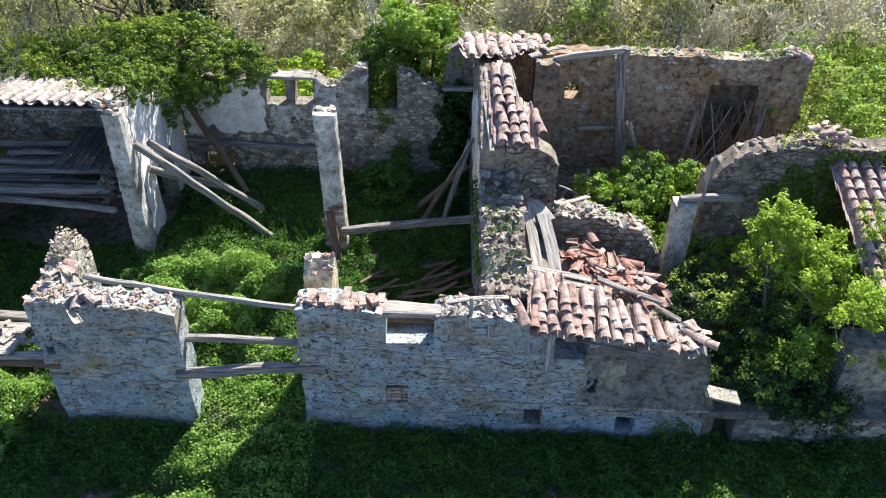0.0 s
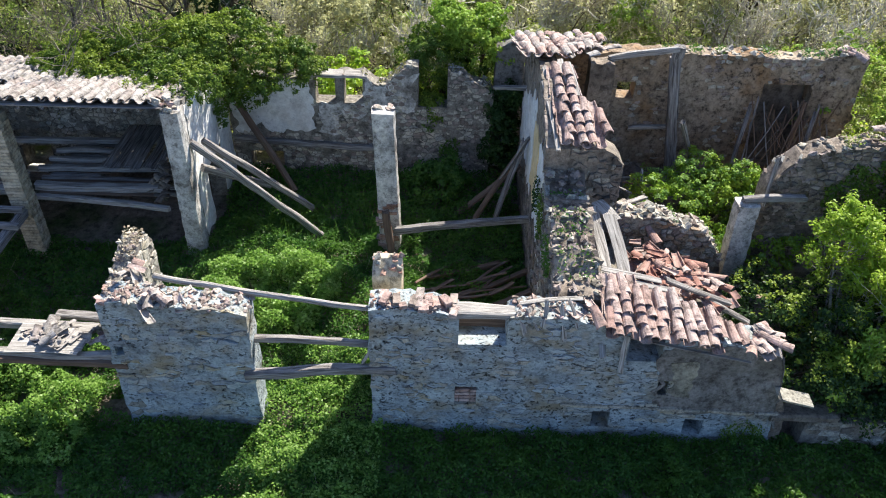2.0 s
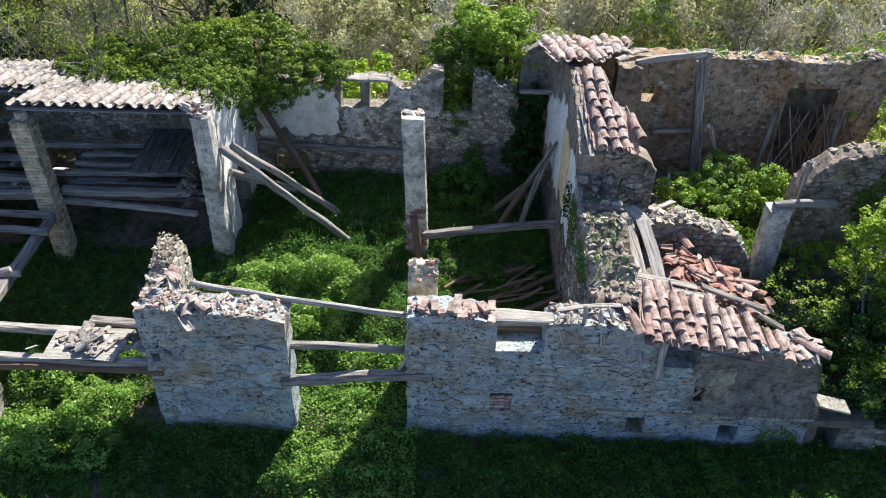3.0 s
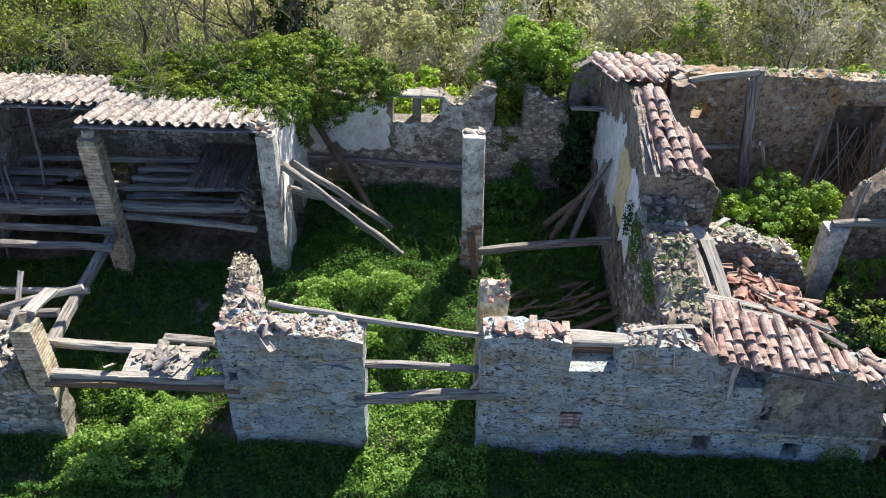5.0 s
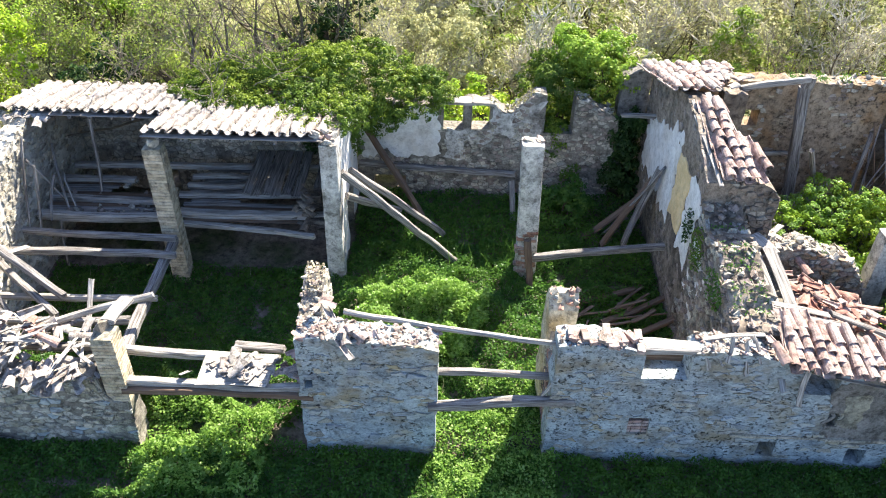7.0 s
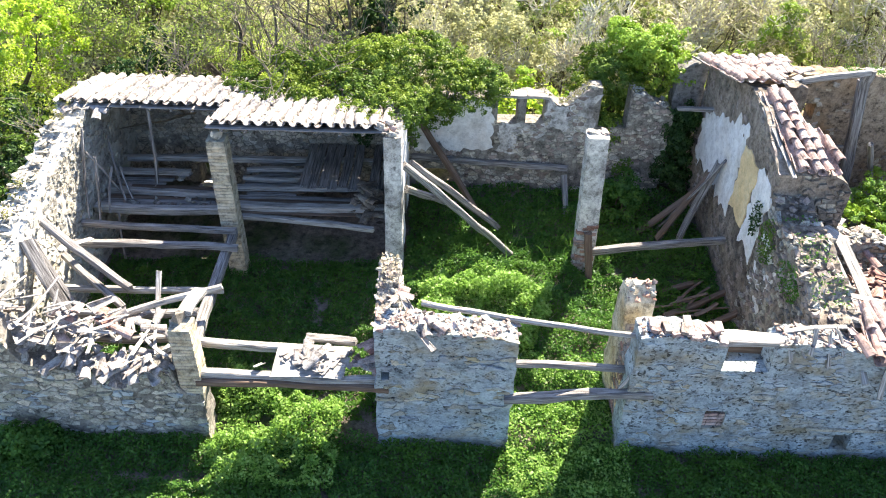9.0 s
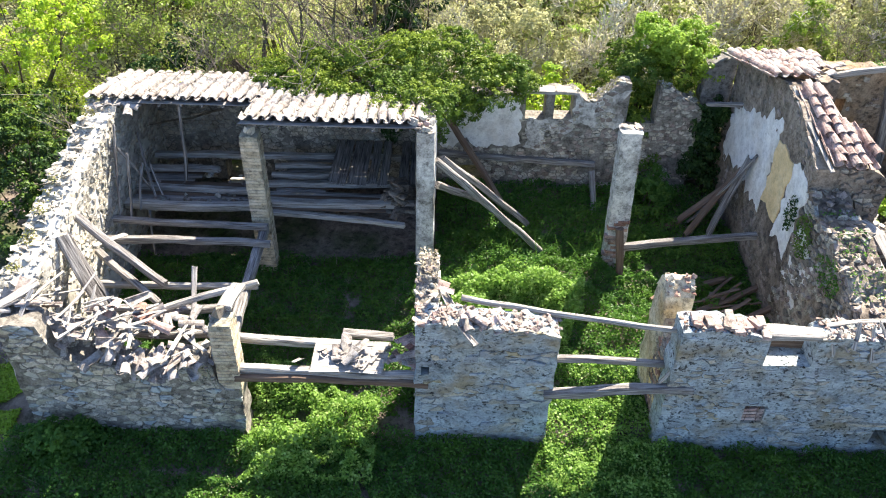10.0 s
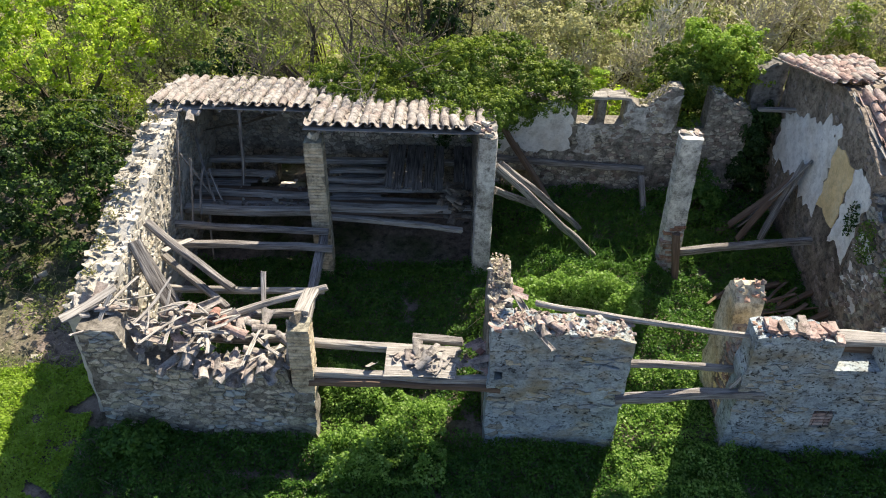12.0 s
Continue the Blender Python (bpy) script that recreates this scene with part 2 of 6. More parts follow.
def mesh_of(name, verts, faces, material, smooth=False):
    me = bpy.data.meshes.new(name)
    me.from_pydata([tuple(v) for v in verts], [], [tuple(f) for f in faces])
    me.materials.append(material)
    if smooth:
        me.polygons.foreach_set("use_smooth", [True] * len(me.polygons))
    me.update()
    return me


def world_of(ob):
    m = ob.matrix_basis.copy()
    return m if ob.parent is None else world_of(ob.parent) @ ob.matrix_parent_inverse @ m


def child(name, data, parent, m=None, label=""):
    """One mesh object under a thing or a part, at the world pose m."""
    ob = new(name, data)
    if parent is not None:
        ob.parent = parent
        ob.matrix_parent_inverse = world_of(parent).inverted()
    if m is not None:
        ob.matrix_basis = m
    if label:
        ob["label"] = label
    return ob


def lerp_profile(prof, s):
    if s <= prof[0][0]:
        return prof[0][1]
    for (a, za), (b, zb) in zip(prof, prof[1:]):
        if s <= b:
            return za + (zb - za) * (s - a) / max(b - a, 1e-6)
    return prof[-1][1]


def n3(x, y, z):
    return noise.noise(Vector((x, y, z)))


def ground_z(x, y):
    """Height of the ground."""
    if y < 7.4:
        z = 0.22 + 0.05 * math.sin(0.45 * x + 0.6)
    elif y < 16:
        z = 0.22 + 0.062 * (y - 7.4)
    else:
        z = 0.75 + 0.012 * (y - 16)
    if x > 1.5 and y < 7.6:
        z -= 0.13 * min(1.0, (x - 1.5) / 2)
    z += 0.10 * n3(x * 0.5, y * 0.5, 3.1) + 0.04 * n3(x * 1.7, y * 1.7, 9.2)
    z += 0.45 * math.exp(-((x + 4.9) ** 2) / 2.6 - ((y - 10.7) ** 2) / 1.2)
    return z


def join_shapes(name, items, material, smooth=False):
    """One mesh from (verts, faces, matrix) items."""
    vs, fs = [], []
    for v, f, m in items:
        o = len(vs)
        a = np.array(v) @ np.array(m.to_3x3()).T + np.array(m.translation)
        vs.extend(map(tuple, a))
        fs.extend(tuple(i + o for i in q) for q in f)
    return mesh_of(name, vs, fs, material, smooth)


# loose rocks: rough balls, unit size
def rock_shape(k):
    """An angular broken stone."""
    r = random.Random(500 + k)
    bm = bmesh.new()
    for q in range(13):
        p = Vector((r.uniform(-1, 1), r.uniform(-1, 1), r.uniform(-1, 1)))
        bm.verts.new(Vector([0.46 * math.copysign(abs(c) ** 0.55, c) for c in p]))
    out = bmesh.ops.convex_hull(bm, input=bm.verts[:])
    loose = [v for v in bm.verts if not v.link_faces]
    bmesh.ops.delete(bm, geom=loose, context="VERTS")
    bm.verts.index_update()
    v = [tuple(q.co) for q in bm.verts]
    f = [tuple(q.index for q in p.verts) for p in bm.faces]
    bm.free()
    return v, f


ROCKS = [rock_shape(k) for k in range(12)]
ROCK_MESHES = {}


def rock_mesh(k, material):
    key = (k, material.name)
    if key not in ROCK_MESHES:
        ROCK_MESHES[key] = mesh_of("stone", *ROCKS[k], material)
    return ROCK_MESHES[key]


class Wall:
    """A wall along p0 to p1; that line is its seen face, and its body lies to the left of the way. prof: heights of its top along it."""

    def __init__(self, name, label, p0, p1, thick, prof, openings=(), base=None, material=MORTAR, seed=1, rough=0.02, ragged=0.06, parent=None):
        self.p0, self.p1 = Vector((*p0, 0)), Vector((*p1, 0))
        self.len = (self.p1 - self.p0).length
        self.d = (self.p1 - self.p0).normalized()
        self.n = Vector((-self.d.y, self.d.x, 0))
        self.prof, self.openings, self.seed, self.thick = prof, openings, seed, thick
        self.base = base if base is not None else (lambda s: -0.3)
        self.ragged = ragged
        self.rng = random.Random(seed)
        if parent is None:
            self.ob = thing(name, label, "wall", kind="structure")
        else:
            self.ob = parent
        cuts = sorted({0.0, self.len, *[max(0, min(self.len, o[i])) for o in openings for i in (0, 1)]})
        vs, fs = [], []
        for a, b in zip(cuts, cuts[1:]):
            if b - a < 0.01:
                continue
            mid = (a + b) / 2
            holes = sorted((o[2], o[3]) for o in openings if o[0] <= mid <= o[1])
            z0 = None
            for lo, hi in holes + [(1e3, 1e3)]:
                self.panel(vs, fs, a, b, z0, lo if lo < 1e2 else None, rough)
                z0 = hi
        self.core = child("wall_core", mesh_of("wall_core", vs, fs, material), self.ob)

    def top(self, s):
        return lerp_profile(self.prof, s) + self.ragged * 0.9 * n3(s * 4.1, self.seed * 3.7, 0.5) + self.ragged * 0.6 * n3(s * 11, self.seed, 2.5)

    def point(self, s, w, z):
        """w: into the wall."""
        return self.p0 + self.d * s + self.n * w + Vector((0, 0, z))

    def panel(self, vs, fs, a, b, z0, z1, rough):
        nx = max(1, round((b - a) / 0.13))
        hmax = max((z1 if z1 is not None else self.top(a + (b - a) * i / nx)) - (z0 if z0 is not None else self.base(a)) for i in range(nx + 1))
        if hmax < 0.03:
            return
        nz = max(1, round(hmax / 0.22))
        o = len(vs)
        for side in (0, 1):
            for i in range(nx + 1):
                s = a + (b - a) * i / nx
                lo = z0 if z0 is not None else self.base(s)
                hi = z1 if z1 is not None else max(lo + 0.02, self.top(s) + (0.05 * n3(s * 7, self.seed, 8.0) if side else 0))
                for j in range(nz + 1):
                    z = lo + (hi - lo) * j / nz
                    ss = s
                    if 0 < i < nx:
                        ss += 0.03 * n3(s * 5, z * 5, self.seed)
                    elif s < 0.01 or s > self.len - 0.01:
                        ss += 0.05 * n3(z * 3.0, self.seed, 1.0 + s) + 0.03 * n3(z * 9.0, self.seed, s)
                    w = rough * 1.5 * n3(s * 2.3, z * 2.3, self.seed + 7 * side)
                    vs.append(self.point(ss, self.thick + w if side else w, z))
        c = nz + 1
        back = o + (nx + 1) * c
        for i in range(nx):
            for j in range(nz):
                p = o + i * c + j
                fs.append((p, p + c, p + c + 1, p + 1))
                q = back + i * c + j
                fs.append((q, q + 1, q + c + 1, q + c))
            t = o + i * c + nz
            fs.append((t, t + c, back + (i + 1) * c + nz, back + i * c + nz))
            t = o + i * c
            fs.append((t + c, t, back + i * c, back + (i + 1) * c))
        for j in range(nz):
            fs.append((o + j, o + j + 1, back + j + 1, back + j))
            p, q = o + nx * c + j, back + nx * c + j
            fs.append((p + 1, p, q, q + 1))

    def inside(self, s, z, ms=0.0, mz=0.0):
        if s - ms < -0.03 or s + ms > self.len + 0.03 or z - mz < self.base(s) - 0.02:
            return False
        if z + mz > lerp_profile(self.prof, s) + 0.05:
            return False
        return not any(o[0] - ms < s < o[1] + ms and o[2] - mz < z < o[3] + mz for o in self.openings)

    def cells(self, wide, high, low, zmax):
        """Outlines of rubble stones: the cells between uneven points."""
        r = self.rng
        nx, nz = max(2, round(self.len / wide)), max(2, round((zmax - low) / high))
        pts = {}
        for a in range(-1, nx + 1):
            for b in range(-1, nz + 1):
                if r.random() < 0.17:
                    continue
                pts[a, b] = ((a + 0.5 + 0.5 * (b % 2) + r.uniform(-0.44, 0.44)) * wide, low + (b + 0.5 + r.uniform(-0.3, 0.3) + 0.5 * n3(a * 0.35, b * 0.35, self.seed)) * high)
        k = wide / high
        for (a, b), (px, pz) in pts.items():
            if not (0 <= a < nx and 0 <= b < nz):
                continue
            poly = [(px + dx * wide * 1.1, pz + dz * high * 1.1) for dx, dz in ((-1, -1), (1, -1), (1, 1), (-1, 1))]
            for da in range(-2, 3):
                for db in range(-2, 3):
                    q = pts.get((a + da, b + db))
                    if q is None or (da, db) == (0, 0):
                        continue
                    ex, ez = q[0] - px, (q[1] - pz) * k * k
                    lim = ex * (q[0] + px) / 2 + ez * (q[1] + pz) / 2
                    cut = []
                    for u, v in zip(poly, poly[1:] + poly[:1]):
                        fu, fv = ex * u[0] + ez * u[1] - lim, ex * v[0] + ez * v[1] - lim
                        if fu <= 0:
                            cut.append(u)
                        if fu * fv < 0:
                            t = fu / (fu - fv)
                            cut.append((u[0] + (v[0] - u[0]) * t, u[1] + (v[1] - u[1]) * t))
                    poly = cut
                    if len(poly) < 3:
                        break
                if len(poly) < 3:
                    break
            if len(poly) >= 3:
                clean = [u for u, v in zip(poly, poly[1:] + poly[:1]) if math.hypot(u[0] - v[0], u[1] - v[1]) > 0.018]
                if len(clean) >= 3:
                    yield px, pz, clean

    def face(self, materials, course=(0.10, 0.2), width=(0.15, 0.42), depth=0.05, proud=0.018, back=False, low=0.0, high=9.0, span=None, skip=None, single=300, stretch=None, joint=0.008, gaps=0.0, jag=0.10):
        """Stones of the seen face (or of the back), fitted together as rubble."""
        r = self.rng
        zmax = min(high, max(p[1] for p in self.prof) + 0.1)
        found = []
        for cs, cz, poly in self.cells((width[0] + width[1]) / 2, (course[0] + course[1]) / 2, low, zmax):
            if span and not span[0] < cs < span[1]:
                continue
            if skip and skip(cs, cz):
                continue
            if not self.inside(cs, cz, 0.02, 0.02):
                continue
            fit_poly = []
            own = joint * r.choice((0.45, 0.7, 1.0, 1.3, 2.2))
            for s, z in poly:
                d = math.hypot(s - cs, z - cz) + 1e-6
                f = max(0.5, 1 - own * r.uniform(0.5, 1.8) / d)
                s, z = cs + (s - cs) * f, cz + (z - cz) * f
                s = max(-0.02, min(self.len + 0.02, s))
                z = min(z, self.top(min(max(s, 0), self.len)) + 0.015)
                fit_poly.append((s, z))
            if any(o[0] < s < o[1] and o[2] < z < o[3] for s, z in fit_poly for o in self.openings):
                continue
            area = abs(sum(a[0] * b[1] - b[0] * a[1] for a, b in zip(fit_poly, fit_poly[1:] + fit_poly[:1]))) / 2
            if area < 0.0008:
                continue
            if gaps and n3(cs * 1.9, cz * 3.1, self.seed + 7) + r.uniform(-0.25, 0.25) < gaps - 0.55:
                continue
            jagged = []
            for (sa, za), (sb, zb) in zip(fit_poly, fit_poly[1:] + fit_poly[:1]):
                jagged.append((sa, za))
                ln = math.hypot(sb - sa, zb - za)
                if ln > 0.06:
                    f, q = r.uniform(0.35, 0.65), -jag * ln * r.uniform(-0.3, 1.0)
                    side = 1 if (sb - sa) * (cz - za) - (zb - za) * (cs - sa) > 0 else -1
                    jagged.append((sa + (sb - sa) * f + (zb - za) / ln * q * side, za + (zb - za) * f - (sb - sa) / ln * q * side))
            fit_poly = jagged
            found.append((cs, cz, fit_poly))
        if stretch is not None:
            found.sort(key=lambda q: abs(q[0] - stretch))
        rest = {m.name: ([], []) for m in materials}
        sign = -1 if back else 1
        for i, (cs, cz, poly) in enumerate(found):
            mt = r.choice(materials)
            p = proud * r.choice((0.1, 0.5, 0.9, 1.3, 2.0)) * r.uniform(0.8, 1.2) + 0.01 * n3(cs * 2.3, cz * 2.3, self.seed)
            base = self.thick if back else 0.0
            ts, tz = r.uniform(-0.08, 0.08), r.uniform(-0.08, 0.08)
            single_piece = i < single
            vs, fs = ([], []) if single_piece else rest[mt.name]
            o = len(vs)
            at = self.point(cs, base, cz)
            n = len(poly)
            for ring, (shrink, w) in enumerate(((1.0, depth - p), (1.0, -p * 0.35), (0.9, -p))):
                for s, z in poly:
                    a, b = (s - cs) * shrink, (z - cz) * shrink
                    ww = w + (a * ts + b * tz if ring else 0)
                    q = self.point(cs + a, base + sign * ww, cz + b)
                    vs.append(q - at if single_piece else q)
            for ring in (0, 1):
                for k in range(n):
                    m = (k + 1) % n
                    f = (o + ring * n + k, o + ring * n + m, o + (ring + 1) * n + m, o + (ring + 1) * n + k)
                    fs.append(f if not back else f[::-1])
            f = tuple(o + 2 * n + k for k in range(n))
            fs.append(f if not back else f[::-1])
            if single_piece:
                child("stone", mesh_of("stone", vs, fs, mt), self.ob, Matrix.Translation(at))
        for mt in materials:
            vs, fs = rest[mt.name]
            if vs:
                tagged(child("stone_facing", mesh_of("stone_facing", vs, fs, mt), self.ob), kind="stuff")

    def rubble(self, materials, count, size=(0.06, 0.17), span=None, lift=0.0, spread=1.0, flat=1.0, shift=0.0):
        """Loose stones along the broken top."""
        r = self.rng
        a, b = span or (0, self.len)
        for i in range(count):
            s = r.uniform(a, b)
            z = self.top(s)
            if any(o[0] - 0.05 < s < o[1] + 0.05 and o[3] > z for o in self.openings):
                continue
            q = r.uniform(*size)
            w = self.thick * (0.5 + shift + spread * (r.random() - 0.5))
            m = Matrix.Translation(self.point(s, w, z + q * 0.08 + lift)) @ Euler((r.gauss(0, 0.3), r.gauss(0, 0.3), r.uniform(0, 6.3))).to_matrix().to_4x4() @ Matrix.Diagonal((q * r.uniform(1.0, 1.8), q * r.uniform(0.8, 1.3), q * flat * r.uniform(0.4, 0.8), 1))
            child("stone", rock_mesh(r.randrange(12), r.choice(materials)), self.ob, m)

    def patch(self, name, material, s0, s1, z0, z1, proud=0.012, ragged=0.12, label="", back=False, rise=0.0):
        """A coat of plaster with a ragged outline."""
        nx, nz = max(2, round((s1 - s0) / 0.09)), max(2, round((z1 - z0) / 0.09))
        vs, fs = [], []
        for i in range(nx + 1):
            for j in range(nz + 1):
                u, v = i / nx, j / nz
                s, z = s0 + (s1 - s0) * u, z0 + (z1 + rise * u - z0) * v
                s += ragged * (2 * n3(z * 2.1, self.seed, 4.0 + round(u)) + n3(z * 6, self.seed, 5.0)) * (abs(u - 0.5) * 2) ** 3
                z += ragged * (2 * n3(s * 2.1, self.seed, 6.0 + round(v)) + n3(s * 6, self.seed, 7.0)) * (abs(v - 0.5) * 2) ** 3
                z = min(z, self.top(s) - 0.02)
                w = -proud + 0.03 * n3(s * 2.3, z * 2.3, self.seed)
                vs.append(self.point(s, self.thick - w if back else w, z))
        c = nz + 1
        for i in range(nx):
            for j in range(nz):
                p = i * c + j
                q = (p, p + c, p + c + 1, p + 1)
                s_mid = s0 + (s1 - s0) * (i + 0.5) / nx
                z_mid = z0 + (z1 - z0) * (j + 0.5) / nz
                if any(o[0] < s_mid < o[1] and o[2] < z_mid < o[3] for o in self.openings):
                    continue
                fs.append(q if not back else q[::-1])
        me = mesh_of(name, vs, fs, material)
        ob = child(name, me, self.ob, label=label)
        so = ob.modifiers.new("thickness", "SOLIDIFY")
        so.thickness, so.offset = proud + 0.02, -1
        return ob


def beam_mesh(length, w, h, seed, material, sides=6, taper=0.9, bow=0.03, wob=0.012, name="beam"):
    """A hewn timber along x from 0 to length, with uneven sides, a bow and broken ends."""
    r = random.Random(seed)
    n = max(4, min(26, round(length / 0.16)))
    if sides == 4:
        ring = [(-0.5, -0.5), (0.5, -0.5), (0.5, 0.5), (-0.5, 0.5)]
        ring = [q for a, b in zip(ring, ring[1:] + ring[:1]) for q in ((a[0] * 0.86 + b[0] * 0.14, a[1] * 0.86 + b[1] * 0.14), (a[0] * 0.14 + b[0] * 0.86, a[1] * 0.14 + b[1] * 0.86))]
    else:
        ring = [(0.5 * math.cos(2 * math.pi * i / (sides + 3)), 0.5 * math.sin(2 * math.pi * i / (sides + 3))) for i in range(sides + 3)]
    k = len(ring)
    vs, fs = [], []
    o = r.uniform(0, 99)
    for i in range(n + 1):
        u = i / n
        x = length * u
        f = 1 - (1 - taper) * u
        dy = bow * math.sin(math.pi * u) * math.cos(o) + wob * 1.5 * n3(x * 1.3, o, 0.3)
        dz = bow * math.sin(math.pi * u) * math.sin(o) + wob * 1.5 * n3(x * 1.3, o, 7.3)
        for j, (a, b) in enumerate(ring):
            g = 1 + wob * 14 * n3(x * 2.2, j * 1.7, o) * 0.6
            xe = x + (0.06 * n3(j * 2.3, o, 1.0) if i in (0, n) else 0)
            vs.append((xe, a * w * f * g + dy, b * h * f * g + dz))
    for i in range(n):
        for j in range(k):
            q = (j + 1) % k
            fs.append((i * k + j, i * k + q, (i + 1) * k + q, (i + 1) * k + j))
    fs.append(tuple(range(k))[::-1])
    fs.append(tuple(n * k + j for j in range(k)))
    return mesh_of(name, vs, fs, material)


def along(a, b, roll=0.0):
    """A pose at a with x towards b."""
    a, b = Vector(a), Vector(b)
    x = (b - a).normalized()
    up = Vector((0, 0, 1)) if abs(x.z) < 0.97 else Vector((0, 1, 0))
    y = up.cross(x).normalized()
    z = x.cross(y)
    return Matrix.Translation(a) @ Matrix((x, y, z)).transposed().to_4x4() @ Matrix.Rotation(roll, 4, "X")


SEED = [1000]


def beam(name, label, a, b, w=0.13, h=0.14, material=WOOD, sides=4, category="beam", group="", roll=0.0, taper=0.92, bow=0.03, wob=0.02):
    wob = min(wob, 0.22 * min(w, h))
    bow = min(bow, 0.5 * max(w, h))
    SEED[0] += 1
    ob = new(name, beam_mesh((Vector(b) - Vector(a)).length, w, h, SEED[0], material, sides, taper, bow, wob))
    ob.matrix_basis = along(a, b, roll)
    return tagged(ob, label, category, group)


# curved clay tiles, along +x downhill, hump up
def tile_shape(length=0.44, wa=0.135, wb=0.20, rise=0.095, thick=0.018, seed=0, seg=6):
    r = random.Random(seed)
    vs, fs = [], []
    rows = 3
    for i in range(rows):
        u = i / (rows - 1)
        for inner in (0, 1):
            for j in range(seg + 1):
                a = math.pi * j / seg
                w = (wa + (wb - wa) * u) / 2 - inner * thick
                h = rise * (0.66 + 0.34 * u) - inner * thick
                vs.append((u * length + r.uniform(-0.006, 0.006), w * math.cos(a), h * math.sin(a)))
    k = 2 * (seg + 1)
    for i in range(rows - 1):
        for j in range(seg):
            p = i * k + j
            fs.append((p, p + k, p + k + 1, p + 1))
            q = p + seg + 1
            fs.append((q, q + 1, q + k + 1, q + k))
        for j in (0, seg):
            p, q = i * k + j, i * k + seg + 1 + j
            f = (p, q, q + k, p + k)
            fs.append(f if j == 0 else f[::-1])
    for i in (0, rows - 1):
        for j in range(seg):
            p, q = i * k + j, i * k + seg + 1 + j
            f = (p, p + 1, q + 1, q)
            fs.append(f if i == 0 else f[::-1])
    return vs, fs


TILES = {}


def tile_mesh(material, k):
    key = (material.name, k)
    if key not in TILES:
        length = 0.44 if k < 3 else (0.22, 0.3, 0.16, 0.3, 0.2, 0.36)[k - 3]
        wa, wb, rise = ((0.135, 0.20, 0.095) if k < 6 else ((0.09, 0.12, 0.026), (0.12, 0.14, 0.04), (0.06, 0.075, 0.022))[k - 6])
        TILES[key] = mesh_of("tile", *tile_shape(length=length, wa=wa, wb=wb, rise=rise, thick=0.016 if k < 6 else 0.011, seed=k), material)
    return TILES[key]


def tile_field(name, label, origin, across, down, cols, rows, materials, seed, keep=lambda c, r: True, pitch=0.225, step=0.26, sag=lambda c, r: 0.0, jit=1.0):
    """A roof of pan and cover tiles: origin is its upper corner, across and down its directions."""
    r = random.Random(seed)
    across, down = Vector(across).normalized(), Vector(down).normalized()
    up = down.cross(across).normalized()
    if up.z < 0:
        up = -up
    side = up.cross(down)
    base = Matrix((down, side, up)).transposed()
    roof = thing(name, label, "roof", at=tuple(origin))
    for c in range(cols):
        wob = r.uniform(-0.02, 0.02)
        for k in range(rows):
            for cover in (0, 1):
                if not keep(c + 0.5 * cover, k):
                    continue
                if cover and c == cols - 1 and r.random() < 0.3:
                    continue
                at = Vector(origin) + across * ((c + 0.5 + 0.5 * cover) * pitch + (wob + r.uniform(-0.012, 0.012)) * jit) + down * (k * step + r.uniform(-0.02, 0.02) * jit) + up * (sag(c, k) + (0.062 if cover else 0.085) + (0.022 if cover else 0.0))
                rot = base @ Euler((r.uniform(-0.05, 0.05) * jit, -0.062, r.uniform(-0.05, 0.05) * jit)).to_matrix()
                if not cover:
                    rot = base @ Euler((math.pi, -0.05, r.uniform(-0.03, 0.03))).to_matrix()
                m = Matrix.Translation(at) @ rot.to_4x4()
                if not cover:
                    m = m @ Matrix.Diagonal((1, 1.1, 0.85, 1))
                child("tile", tile_mesh(r.choice(materials), r.randrange(3)), roof, m)
    return roof

# ---- ground ----
def make_ground():
    xs = [-400, -150, -60] + [-30 + 0.5 * i for i in range(24)] + [-18 + 0.22 * i for i in range(137)] + [12.5 + 0.8 * i for i in range(24)] + [60, 150, 400]
    ys = [-400, -120, -40, -12, 0, 3] + [4.5 + 0.22 * i for i in range(55)] + [16.8 + 0.6 * i for i in range(40)] + [55, 90, 200, 600]
    vs = [(x, y, ground_z(x, y) if -40 < x < 40 and 0 < y < 50 else 0.8) for x in xs for y in ys]
    n = len(ys)
    fs = [(i * n + j, (i + 1) * n + j, (i + 1) * n + j + 1, i * n + j + 1) for i in range(len(xs) - 1) for j in range(n - 1)]
    tagged(new("ground", mesh_of("ground", vs, fs, SOIL, True)), "bare brown soil with moss between the weeds", "ground", kind="structure")


make_ground()

# ---- front walls ----
w_left_front = Wall("wall_front_left", "pale rubble stone wall, broken down to sill height, under fallen roof tiles", (-13.78, 7.4), (-9.93, 7.4), 0.5,
                    [(0, 2.9), (0.72, 2.86), (0.80, 2.15), (1.2, 2.05), (2.4, 1.95), (3.3, 2.15), (3.44, 2.0), (3.48, 1.5), (3.85, 1.48)], seed=3)
w_left_front.rubble([PALE_STONE, STONE], 34, (0.08, 0.2), span=(0.85, 3.4))

w_a = Wall("wall_front_middle", "grey coursed stone wall piece with a broken rubble top", (-6.86, 7.4), (-4.47, 7.4), 0.5,
           [(0, 3.12), (0.3, 3.2), (0.7, 3.16), (1.4, 3.1), (2.2, 3.02), (2.4, 2.92)], material=GRIT, seed=5, openings=[(0.10, 0.24, 2.0, 2.22)])
w_a.rubble([RUBBLE, RUBBLE, RUBBLE, PALE_STONE, TILE], 260, (0.04, 0.11))

